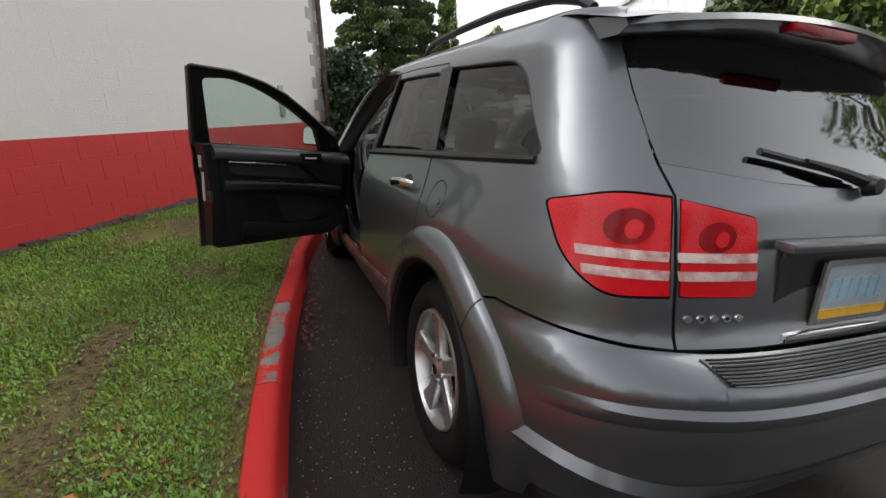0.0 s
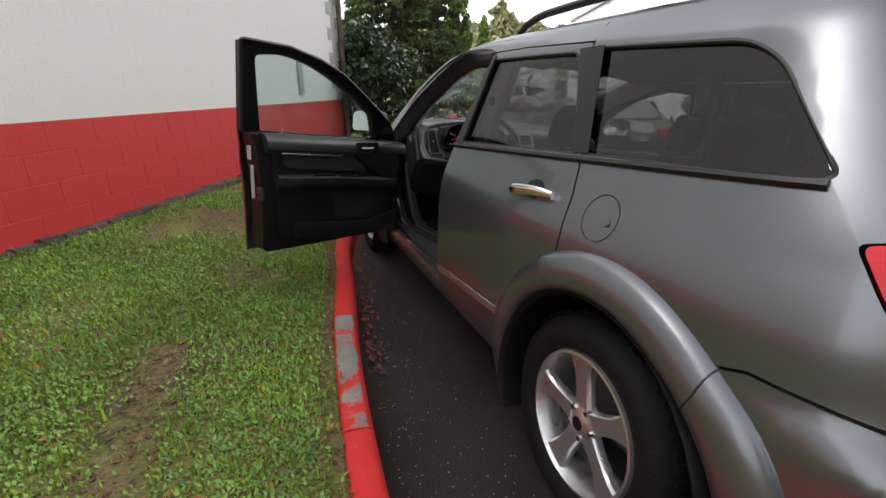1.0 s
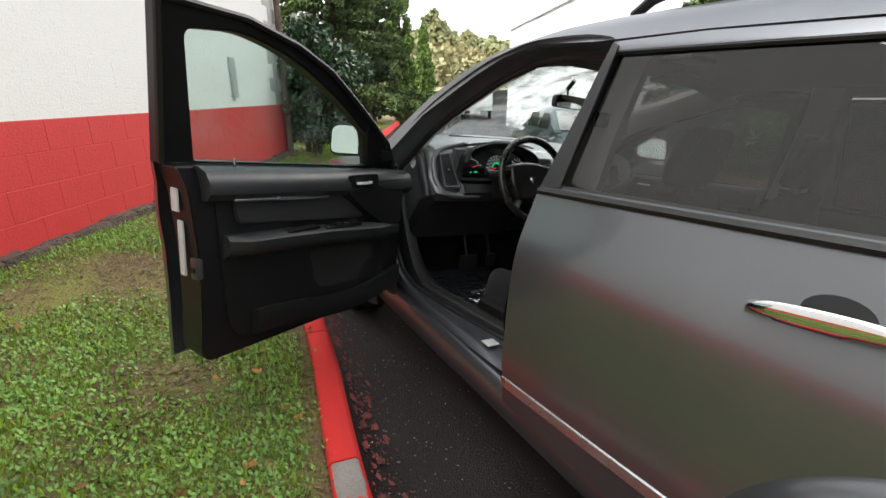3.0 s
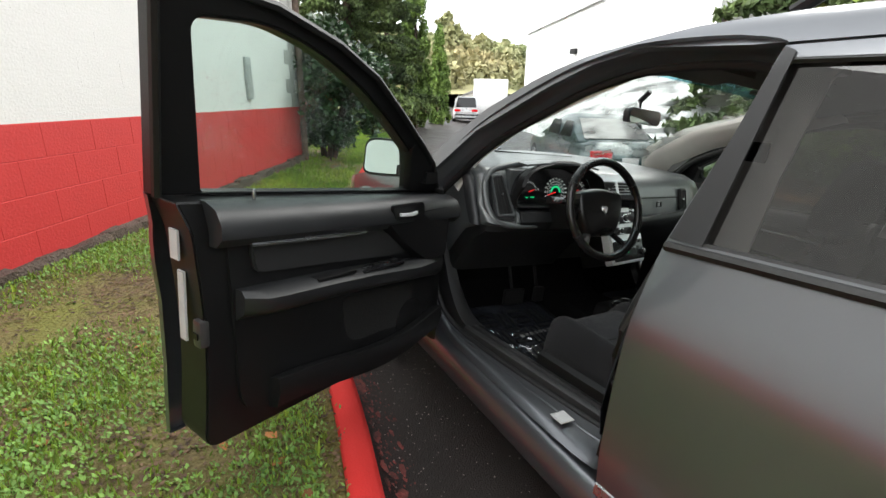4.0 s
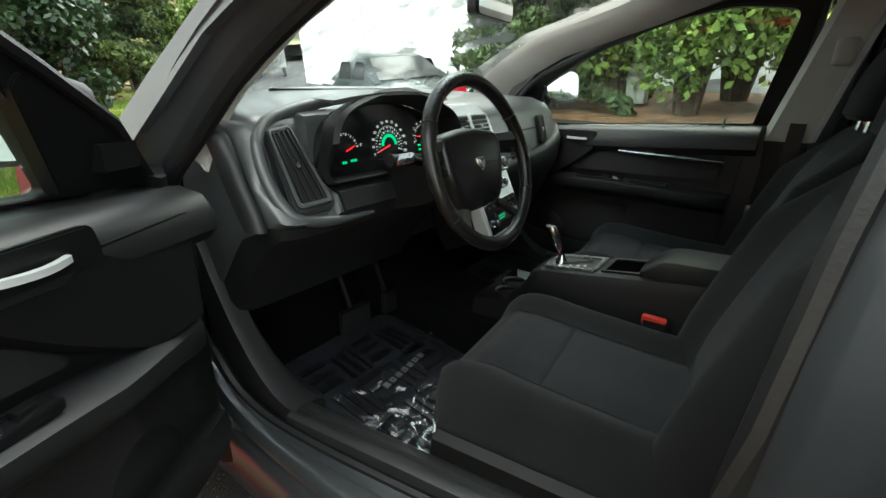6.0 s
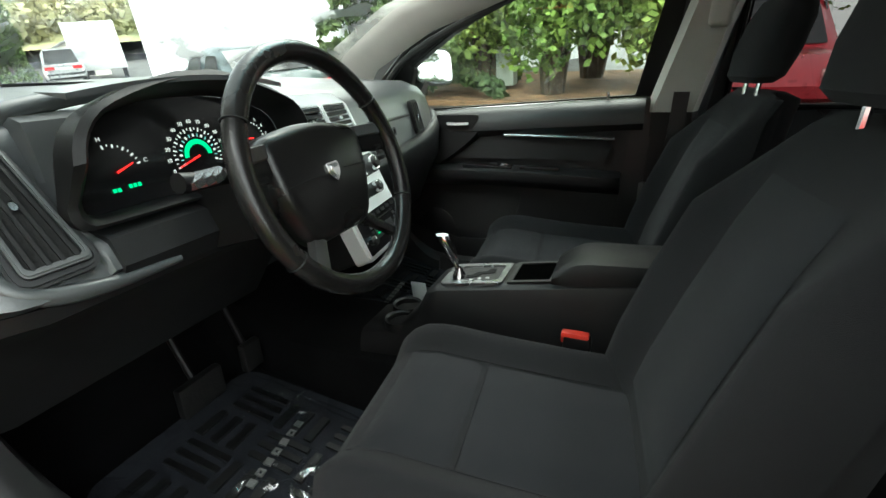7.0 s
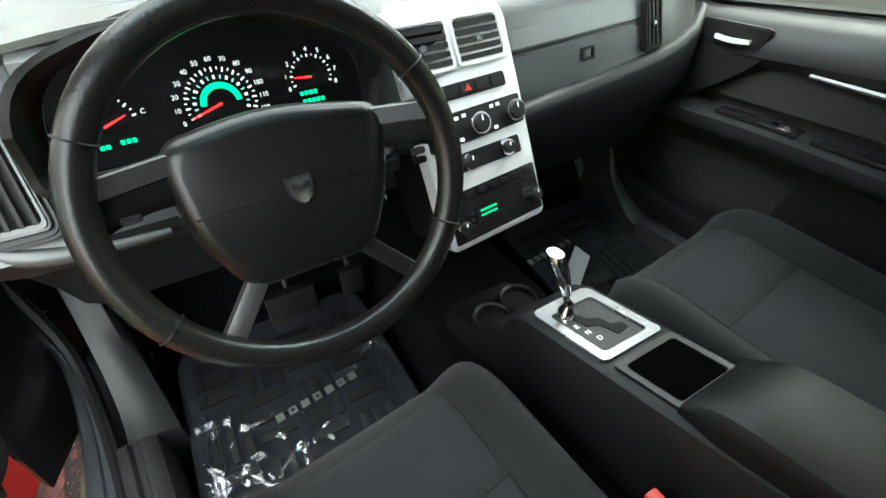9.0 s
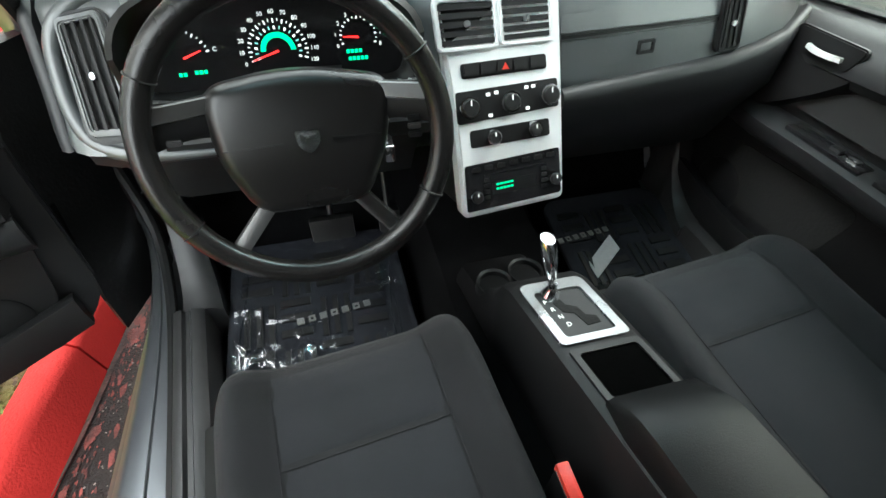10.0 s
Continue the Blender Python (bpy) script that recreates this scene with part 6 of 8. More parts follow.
# ---------------------------------------------------------------- door openings, pillars, headliner, floor
for sgn in (-1, 1):
    loop = [(1.205, 0.50), (1.188, 0.78), (1.152, 1.08), (1.094, 1.42), (1.15, 1.485), (1.40, 1.487), (1.56, 1.452), (1.70, 1.392), (1.93, 1.235), (2.10, 1.08), (2.20, 0.95), (2.215, 0.75), (2.16, 0.56), (2.05, 0.46), (1.85, 0.425), (1.45, 0.425), (1.24, 0.44)]
    loop = raked(loop, 0.07 if sgn < 0 else 0.21)
    pts = [(sgn * (-shell(a, b)[0] - 0.095 if b > 0.6 else 0.738 + 0.14 * (a - 1.8) * (sgn < 0)), a, b - 0.006 * (b < 0.6)) for a, b in loop]
    pts = [tuple(p) for p in smooth_path([*pts, pts[0]], 4)[:-1]]
    part("door_seal", tube(pts, 0.014, 8, closed=True), RUBBER, car, "black rubber door seal")
    # painted flange outside the seal
    secs = []
    out_loop = smooth_path([(a, b, 0) for a, b in [*loop, loop[0]]], 4)[:-1]
    cx, cz = 1.72, 0.95
    for q in out_loop:
        a, b = q.x, q.y
        s = -shell(a, b)[0]
        o = Vector((a - cx, b - cz)).normalized() * 0.052
        lowf = ease((0.66 - b) / 0.12)
        skew = 0.14 * (a - 1.8) * (sgn < 0)
        low_s = [(0.738 + skew, 0, 0), (0.752 + skew * 0.8, 0, 0.06), (0.772 + skew * 0.6, 0.1, 0.04), (0.775 + skew * 0.6, 0.1, -0.04), (0.779 + skew * 0.6, 0.1, 0.04), (0.806 + skew * 0.3, 0.3, 0.0), (0.818 + skew * 0.2, 0.7, 0.10), (0.830, 1.15, 0.45)]
        high_s = [(s - 0.10, 0, 0), (s - 0.085, 0.15, 0.15), (s - 0.066, 0.35, 0.35), (s - 0.062, 0.40, 0.40), (s - 0.058, 0.45, 0.45), (s - 0.035, 0.9, 0.9), (s - 0.022, 1.05, 1.05), (s - 0.012, 1.15, 1.15)]
        secs.append([(sgn * (h0 + (l0 - h0) * lowf), a + o.x * (h1 + (l1 - h1) * lowf), b + o.y * (h2 + (l2 - h2) * lowf)) for (l0, l1, l2), (h0, h1, h2) in zip(low_s, high_s)])
    secs.append(secs[0])
    part("door_aperture", rings(secs, closed=False, caps=False), PAINT, car, "grey painted door aperture")
    # B pillar trim, inner
    secs = []
    for z, y0, y1, x in ((0.45, 1.08, 1.30, 0.76), (0.75, 1.11, 1.30, 0.765), (1.02, 1.14, 1.300, 0.748), (1.25, 1.09, 1.235, 0.695), (1.45, 1.04, 1.18, 0.635), (1.53, 1.0, 1.16, 0.58)) if sgn > 0 else ((0.45, 0.98, 1.215, 0.76), (0.75, 1.00, 1.195, 0.765), (1.02, 1.0, 1.165, 0.755), (1.25, 1.0, 1.13, 0.700), (1.45, 0.99, 1.10, 0.640), (1.53, 0.97, 1.11, 0.58)):
        secs.append([(sgn * (x + 0.05), y0, z), (sgn * x, y0 + 0.02, z), (sgn * x, y1 - 0.02, z), (sgn * (x + 0.05), y1, z)])
    part("centre_pillar", rings(secs[2:]), BEIGE, car, "pale centre pillar trim")
    part("centre_pillar_foot", rings(secs[:3]), TRIM_PLASTIC, car, "black lower centre pillar trim")
    # A pillar trim
    a_line = [(1.50, 1.500), (1.70, 1.415), (1.86, 1.318), (2.01, 1.195), (2.062, 1.125), (2.082, 1.07), (2.088, 1.02)]
    a_line = raked(a_line, 0.11) if sgn < 0 else [(a, b + 0.02 * ease((a - 1.5) / 0.4)) for a, b in raked(a_line, 0.30)]
    secs = []
    for k, (a, b) in enumerate(a_line):
        s = -shell(a, b)[0]
        g = (1.0, 1.0, 1.0, 0.97, 0.85, 0.70, 0.62)[k]
        r = (1.0, 1.0, 1.0, 0.9, 0.7, 0.4, 0.3)[k]
        s -= (0.0, 0.0, 0.008, 0.022, 0.034, 0.042, 0.050)[k] * (sgn < 0)
        secs.append([(sgn * (s - 0.096 * min(1, g + 0.25)), a - 0.028 * r, b - 0.032 * r), (sgn * (s - 0.122 * g), a - 0.020 * r, b - 0.015 * r), (sgn * (s - 0.160 * g), a + 0.030, b + 0.022), (sgn * (s - 0.172 * g), a + 0.08, b + 0.035), (sgn * (s - 0.160 * g), a + 0.13, b + 0.055), (sgn * (s - 0.070), a + 0.09, b + 0.045)])
    part("front_pillar", rings(secs), BEIGE, car, "pale windscreen pillar trim")
    # belt hardware
    part("seat_belt", rings([[(sgn * (0.742 - 0.02 * t), (1.06 if sgn < 0 else 1.19) + q * 0.023 + 0.03 * t, 1.32 - 0.85 * t) for q in (-1, 1)] + [(sgn * (0.739 - 0.02 * t), (1.06 if sgn < 0 else 1.19) + q * 0.023 + 0.03 * t, 1.32 - 0.85 * t) for q in (1, -1)] for t in np.linspace(0, 1, 8)]), BLACK_PLASTIC, car, "black seat belt on the centre pillar")
    part("belt_guide", block(min(sgn * 0.655, sgn * 0.71), max(sgn * 0.655, sgn * 0.71), 1.03 + 0.07 * (sgn > 0), 1.09 + 0.07 * (sgn > 0), 1.26, 1.34, 0.018, 3), BEIGE, car)
    if sgn > 0:
        part("belt_tongue", block(min(sgn * 0.70, sgn * 0.718), max(sgn * 0.70, sgn * 0.718), 1.10, 1.15, 0.84, 0.90, 0.006), SATIN, car, "steel belt tongue")
    part("sill_plate", rings([[(sgn * (x + 0.14 * (y - 1.8) * (sgn < 0)), y, z) for x, z in ((0.730, 0.43), (0.728, 0.452), (0.718, 0.458), (0.708, 0.458), (0.702, 0.449), (0.692, 0.449), (0.687, 0.458), (0.668, 0.457), (0.658, 0.450), (0.652, 0.40), (0.652, 0.32), (0.730, 0.32))] for y in np.linspace(1.22, 2.02, 6)]), SILL_PLASTIC, car, "dark grey grooved sill trim")
    part("kick_panel", rings([[(sgn * (0.738 + 0.025 * t - q), 2.02 + 0.30 * t, 0.33 + r * (0.122 + 0.40 * t * t)) for q, r in ((0, 0), (0.093 - 0.04 * t, 0), (0.090 - 0.04 * t, 0.88), (0.065 - 0.02 * t, 0.98), (0.02, 1.0), (0, 0.97))] for t in np.linspace(0, 1, 9)]), SILL_PLASTIC, car, "dark grey kick panel")
part("door_striker", tube([(-0.795, 1.165, 0.795), (-0.835, 1.185, 0.80), (-0.848, 1.190, 0.82), (-0.835, 1.185, 0.842), (-0.795, 1.165, 0.847)], 0.007, 8), CHROME, car, "steel door striker loop")
part("sill_label", block(-0.80, -0.745, 1.365, 1.415, 0.4385, 0.442), WHITE_LABEL, car, "white sticker on the sill", smooth=False)
part("headliner", grid_obj(lambda a, b: Vector(((a * 2 - 1) * 0.62, -0.45 + b * 2.02, roof_z((a * 2 - 1) * 0.62, -0.45 + b * 2.02) - 0.055)), 14, 20), HEADLINER, car, "pale cloth headliner")
for sgn in (-1, 1):
    part("sun_visor", rings([[(sgn * x, y, z) for y, z in ((1.46, 1.555), (1.60, 1.540 - 0.012), (1.605, 1.515), (1.46, 1.535))] for x in (0.12, 0.34, 0.56)]), HEADLINER, car, "folded pale sun visor")
part("courtesy_lamp", block(-0.09, 0.09, 1.28, 1.40, 1.565, 1.59, 0.012), BEIGE, car)
mirror = part("rear_view_mirror", rings([[(0.005 + a * sc, 1.96 + 0.12 * a * sc + dy, 1.400 + b * sc) for a, b in rounded([(-0.125, -0.03, 0.02), (0.125, -0.03, 0.02), (0.125, 0.035, 0.025), (-0.125, 0.035, 0.025)], 4)] for dy, sc in ((0.045, 0.7), (0.03, 0.95), (0.0, 1.0), (-0.004, 0.97))]), BLACK_PLASTIC, car, "black rear-view mirror")
part("mirror_face", plate([(a * 0.93, b * 0.9) for a, b in rounded([(-0.125, -0.03, 0.02), (0.125, -0.03, 0.02), (0.125, 0.035, 0.025), (-0.125, 0.035, 0.025)], 4)], lambda a, b, h: Vector((0.005 + a, 1.953 + 0.12 * a - h, 1.400 + b)), 0.002), MIRROR_GLASS, mirror)
part("mirror_stalk", tube([(0.005, 1.99, 1.42), (0.005, 2.0, 1.47), (0.005, 1.96, 1.51)], 0.012, 8), BLACK_PLASTIC, mirror)
# floor and tunnel
part("floor_pan", rings([[(-0.74, y, z), (-0.72, y, z + 0.0), (-0.16, y, z), (-0.10, y, z + 0.14), (0.20, y, z + 0.14), (0.27, y, z), (0.72, y, z), (0.74, y, z), (0.74, y, 0.26), (-0.74, y, 0.26)] for y, z in ((0.2, 0.34), (1.2, 0.335), (1.8, 0.325), (2.2, 0.33), (2.36, 0.42), (2.50, 0.62))]), CARPET, car, "black carpeted floor")
part("bulkhead", block(-0.76, 0.76, 2.42, 2.52, 0.30, 1.02, 0.02), CARPET, car)
part("rear_seat_back", block(-0.62, 0.62, 0.02, 0.20, 0.55, 1.12, 0.06, 3), FABRIC, car, "charcoal rear seat back")
part("rear_seat_cushion", block(-0.62, 0.62, 0.10, 0.60, 0.45, 0.62, 0.06, 3), FABRIC, car, "charcoal rear seat cushion")
for x in (-0.36, 0.36):
    part("rear_headrest", block(x - 0.13, x + 0.13, 0.0, 0.11, 1.13, 1.30, 0.045, 3), FABRIC, car)


# ---------------------------------------------------------------- front seats


def front_seat(cx, label, lift=0.02, ahead=0.0):
    seat = part("seat_base", block(cx - 0.20, cx + 0.20, 1.20, 1.60, 0.34, 0.47, 0.02), BLACK_PLASTIC, car, label)
    # cushion: a closed loft across the seat, with raised side bolsters
    W = 0.255
    secs = []
    ease = lambda v: max(0.0, min(1.0, v)) ** 2 * (3 - 2 * max(0.0, min(1.0, v)))
    top_line = [(1.12, 0.55), (1.22, 0.556), (1.36, 0.563), (1.50, 0.575), (1.57, 0.582), (1.64, 0.590), (1.70, 0.585), (1.74, 0.562)]
    bolster = lambda t: 0.034 * ease((abs(t) - 0.50) / 0.30) - 0.105 * max(0, (abs(t) - 0.80) / 0.20) ** 2.2
    for i in range(49):
        t = math.sin((i / 48 * 2 - 1) * math.pi / 2)
        x = cx + t * W
        corner = 0.035 * max(0, (abs(t) - 0.55) / 0.45) ** 2.5
        ring = []
        for y, z in ((1.10, 0.46), (1.12, 0.55), (1.22, 0.556), (1.29, 0.560), (1.36, 0.563), (1.43, 0.569), (1.50, 0.575), (1.57, 0.582), (1.61, 0.587), (1.65, 0.588), (1.685, 0.583), (1.712, 0.570), (1.733, 0.548), (1.742, 0.520), (1.735, 0.490), (1.70, 0.455), (1.55, 0.44), (1.30, 0.44)):
            up = ease((z - 0.48) / 0.07)
            front = ease((y - 1.45) / 0.27)
            ring.append((x, y + ahead + 0.012 - corner * front, z + (bolster(t) + lift) * up - 0.010 * up * ease(1 - abs(t) / 0.5) * ease(1 - abs(y - 1.535) / 0.012)))
        secs.append(ring)
    cushion = part("cushion", rings(secs), FABRIC, seat, "charcoal cloth cushion", angle=70)

    def on_top(x, y, h=0.0):
        t = (x - cx) / W
        return Vector((x, y + ahead, lerp_table(top_line, y) + bolster(t) + lift + h))
    # centre panels, softly stuffed, and the sewn seams between them
    for y0, y1 in ((1.20, 1.535), (1.545, 1.700)):
        def f(a, b, y0=y0, y1=y1):
            x, y = cx + (a * 2 - 1) * 0.140, y0 + (y1 - y0) * b
            e = min(1, min(a, 1 - a) * 5) * min(1, min(b, 1 - b) * 5)
            return on_top(x, y, 0.0005 + 0.007 * e ** 0.5 - 0.002 * (1 - e))
        part("cushion_panel", grid_obj(f, 16, 16), FABRIC_BLUE, cushion, angle=180)
    for sx in (-1, 1):
        part("seam", tube([on_top(cx + sx * 0.143, y, 0.0005) for y in np.linspace(1.2, 1.715, 14)], 0.0010, 5), FABRIC, cushion)
    part("seam", tube([on_top(cx + q * 0.143, 1.535, 0.0005) for q in np.linspace(-1, 1, 9)], 0.0012, 5), FABRIC, cushion)
    part("cushion_side", rings([[(cx - W - 0.01 - q, y, z) for q, z in ((0, 0.50), (0.022, 0.49), (0.03, 0.43), (0.02, 0.38), (0, 0.37))] for y in (1.12, 1.3, 1.5, 1.66, 1.71)]), BLACK_PLASTIC, seat, "black plastic seat side cover")
    part("seat_lever", block(cx - W - 0.055, cx - W - 0.03, 1.45, 1.60, 0.43, 0.455, 0.01), BLACK_PLASTIC, seat)
    # backrest, leaning back
    secs = []
    lean = lambda z: 1.245 - (z - 0.55) * 0.30
    tall = lambda z: z if z < 0.6 else 0.6 + (z - 0.6) * 0.865
    for i in range(41):
        t = math.sin((i / 40 * 2 - 1) * math.pi / 2)
        ring = []
        for z, dy, wz in ((0.50, 0.0, 0.250), (0.58, 0.03, 0.258), (0.70, 0.035, 0.265), (0.85, 0.03, 0.262), (1.0, 0.02, 0.245), (1.10, 0.005, 0.215), (1.155, -0.02, 0.180), (1.175, -0.06, 0.165), (1.155, -0.10, 0.165), (1.0, -0.105, 0.21), (0.75, -0.11, 0.235), (0.52, -0.10, 0.235)):
            front = dy > -0.03
            bol = 0.050 * ease((abs(t) - 0.45) / 0.40) - 0.10 * max(0, (abs(t) - 0.80) / 0.20) ** 2.2 if front and z < 1.1 else (-0.03 * max(0, (abs(t) - 0.8) / 0.2) ** 2 if front else 0.04 * max(0, (abs(t) - 0.8) / 0.2) ** 2)
            ring.append((cx + t * wz, lean(tall(z)) + dy + bol, tall(z)))
        secs.append(ring)
    back_ob = part("backrest", rings(secs), FABRIC, seat, "charcoal cloth backrest", angle=70)

    def fb(a, b):
        z = 0.62 + 0.46 * b
        x = cx + (a * 2 - 1) * (0.128 - 0.02 * b)
        dy = lerp_table([(0.58, 0.03), (0.70, 0.035), (0.85, 0.03), (1.0, 0.02), (1.10, 0.005)], z)
        e = min(a, 1 - a, 0.25) * min(b, 1 - b, 0.25) * 16
        return Vector((x, lean(tall(z)) + dy + 0.003 + 0.012 * min(1, e) ** 0.5, tall(z)))
    part("backrest_panel", grid_obj(fb, 12, 16), FABRIC_BLUE, back_ob, angle=180)
    secs = []
    for z, w, d in ((1.19, 0.10, 0.03), (1.205, 0.125, 0.045), (1.26, 0.135, 0.052), (1.33, 0.13, 0.05), (1.375, 0.105, 0.04), (1.385, 0.08, 0.025)):
        secs.append([(cx + w * math.copysign(abs(math.cos(a)) ** 0.6, math.cos(a)), lean(tall(z)) - 0.02 + d * math.copysign(abs(math.sin(a)) ** 0.7, math.sin(a)), z - 0.075) for a in np.linspace(0, 2 * math.pi, 20, endpoint=False)])
    head = part("headrest", rings(secs), FABRIC, seat, "dark cloth headrest")
    for dx in (-0.05, 0.05):
        part("headrest_post", tube([(cx + dx, lean(1.05) - 0.04, 1.05), (cx + dx, lean(1.13) - 0.02, 1.14)], 0.006, 8), CHROME, head)
    return seat


driver_seat = front_seat(-0.335, "driver's seat in charcoal cloth")
passenger_seat = front_seat(0.445, "passenger seat in charcoal cloth", 0.045, 0.03)
# both seats are turned a little towards the driver's side
for seat_ob, cx in ((driver_seat, -0.335), (passenger_seat, 0.445)):
    seat_ob.matrix_basis = Matrix.Translation((cx, 1.53, 0)) @ pose(0, 0, 0, 0, 0, 6.0) @ Matrix.Translation((-cx, -1.53, 0))
for x, nm in ((-0.052, "driver"), (0.175, "passenger")):
    bk = part("belt_buckle", block(x - 0.014, x + 0.014, 1.36, 1.42, 0.50, 0.615, 0.006), BLACK_PLASTIC, car, "black belt buckle with a red button")
    part("buckle_button", block(x - 0.011, x + 0.011, 1.365, 1.425, 0.598, 0.624, 0.005), RED_BUTTON, bk)

# ---------------------------------------------------------------- dashboard
def dash_section(x):
    """Outline (y, z) of the dashboard at a place across the car."""
    ax = abs(x)
    e = (ax / 0.78) ** 2
    fwd = 2.58 - 0.26 * e
    drop = 0.010 * e
    top = [(fwd, 1.140 - 0.03 * e), (fwd - 0.012, 1.184 - 0.030 * e), (2.14 + (fwd - 2.14) * 0.6, 1.170 - 0.015 * e), (2.14 + (fwd - 2.14) * 0.25, 1.154)]
    low = [(2.25, 0.74), (2.35, 0.62), (2.44, 0.62)]
    if -0.598 < x < -0.162:
        pts = [(2.14, 1.142), (2.10, 1.138), (2.075, 1.130), (2.068, 1.11), (2.064, 1.05), (2.052, 0.992), (1.985, 0.965), (1.968, 0.930), (2.02, 0.90), (2.12, 0.86)]
    elif x < -0.13:
        pts = [(2.14, 1.140), (2.115, 1.134), (2.094, 1.122), (2.085, 1.10), (2.068, 1.05), (2.045, 0.985), (1.992, 0.955), (1.972, 0.925), (2.02, 0.90), (2.12, 0.86)]
    else:
        pts = [(2.15, 1.152), (2.085, 1.128), (2.055, 1.095), (2.045, 1.065), (2.03, 1.0), (2.018, 0.955), (2.014, 0.930), (2.02, 0.905), (2.04, 0.88), (2.12, 0.85)]
    pts = top + pts + low
    return [(y, z - drop) for y, z in pts]


secs = []
for x in (-0.742, -0.738, -0.728, -0.71, -0.69, -0.604, -0.597, -0.55, -0.40, -0.25, -0.163, -0.158, -0.125, 0.14, 0.17, 0.30, 0.45, 0.58, 0.66, 0.70, 0.74, 0.78, 0.80):
    pts = dash_section(x)
    if x < -0.65:
        k = {-0.69: 0.0, -0.71: 0.004, -0.728: 0.014, -0.738: 0.030, -0.742: 0.055}[x]
        pts = [(y + k if y < 2.15 else y, z - k * 0.4 if z > 1.0 else z + k * 0.35) for y, z in pts]
    elif x >= 0.66:
        k = {0.66: 0.0, 0.70: 0.02, 0.74: 0.05, 0.78: 0.09, 0.80: 0.16}[x]
        pts = [(y + k if y < 2.2 else y, z - k * 0.25 if z > 1.0 else z + k * 0.2) for y, z in pts]
    secs.append([(x, y, z) for y, z in pts])
dash = part("dashboard", rings(secs), DASH_PLASTIC, car, "dark grey plastic dashboard", angle=50)
# end cap, set back behind a dark gap, and the foot of the dash
secs = []
for y, z, d in ((2.150, 1.110, 0.05), (2.115, 1.085, 0.05), (2.090, 1.04, 0.05), (2.065, 0.99, 0.05), (2.035, 0.94, 0.05), (2.02, 0.905, 0.04)):
    secs.append([(-0.748, y, z), (-0.757, y - 0.004, z), (-0.770, y + 0.006, z), (-0.776, y + 0.03, z), (-0.776, y + d, z), (-0.748, y + d, z)])
part("dash_end_cap", rings(secs), ROLL_PLASTIC, dash, "grey dashboard end cap", angle=60)
# darker lower half: the shading under the dash lip is put into its colour
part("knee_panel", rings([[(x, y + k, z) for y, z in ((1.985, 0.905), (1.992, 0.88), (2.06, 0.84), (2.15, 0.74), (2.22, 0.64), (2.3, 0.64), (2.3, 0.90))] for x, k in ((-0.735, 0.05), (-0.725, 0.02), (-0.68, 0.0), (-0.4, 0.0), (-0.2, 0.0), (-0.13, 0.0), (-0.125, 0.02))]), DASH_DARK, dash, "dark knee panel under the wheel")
# added panel: darker plastic laid over the lit grey lip below the wheel
part("column_panel", rings([[(x, y, z) for y, z in ((2.047, 0.990), (1.978, 0.966), (1.960, 0.928), (1.975, 0.895), (2.02, 0.885), (2.06, 0.92))] for x in (-0.588, -0.45, -0.30, -0.168)]), DASH_DARK, dash, "added dark panel over the dash lip below the wheel")
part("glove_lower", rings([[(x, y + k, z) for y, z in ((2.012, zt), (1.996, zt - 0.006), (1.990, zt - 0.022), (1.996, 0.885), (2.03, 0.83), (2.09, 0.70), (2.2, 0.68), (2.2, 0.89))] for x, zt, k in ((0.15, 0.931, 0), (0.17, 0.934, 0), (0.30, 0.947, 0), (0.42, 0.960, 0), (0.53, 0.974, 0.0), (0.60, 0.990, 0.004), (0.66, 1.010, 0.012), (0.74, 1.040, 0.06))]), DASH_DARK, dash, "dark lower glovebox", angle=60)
# glovebox doors: upper lid and lid below, with a groove between and a latch
def glove_place(a, b, h):
    return Vector((0.30 + a, 2.027 + 0.20 * b - h * 0.98, 1.0 + 0.98 * b + h * 0.2))
part("glove_lid", plate(rounded([(-0.155, -0.050, 0.01), (0.200, -0.012, 0.01), (0.192, 0.036, 0.01), (-0.165, 0.022, 0.01)]), glove_place, 0.012, 0.005), DASH_PLASTIC, dash, "grey glovebox lid")
part("glove_upper_lid", plate(rounded([(-0.167, 0.029, 0.01), (0.203, 0.043, 0.01), (0.165, 0.090, 0.02), (-0.165, 0.090, 0.01)]), lambda a, b, h: glove_place(a, b, h) + Vector((0, 0.25 * max(0, b - 0.05), 0)), 0.012, 0.005), DASH_PLASTIC, dash, "grey upper storage lid")
part("glove_gap", plate(rounded([(-0.170, -0.054, 0.01), (0.206, -0.016, 0.01), (0.200, 0.094, 0.01), (-0.170, 0.094, 0.01)]), lambda a, b, h: glove_place(a, b, h - 0.0075) + Vector((0, 0.25 * max(0, b - 0.05), 0)), 0.004), BLACK_PLASTIC, dash)
part("glove_groove", plate(rounded([(-0.16, 0.022, 0), (0.20, 0.036, 0), (0.20, 0.042, 0), (-0.16, 0.028, 0)]), lambda a, b, h: glove_place(a, b, h + 0.003), 0.005), BLACK_PLASTIC, dash)
part("glove_latch", plate(rounded([(0.002, -0.016, 0.003), (0.038, -0.014, 0.003), (0.038, 0.012, 0.003), (0.002, 0.010, 0.003)]), lambda a, b, h: glove_place(a, b, h + 0.0145), 0.006, 0.001, holes=[rounded([(0.007, -0.011, 0.002), (0.033, -0.009, 0.002), (0.033, 0.007, 0.002), (0.007, 0.005, 0.002)])]), TRIM_PLASTIC, dash)


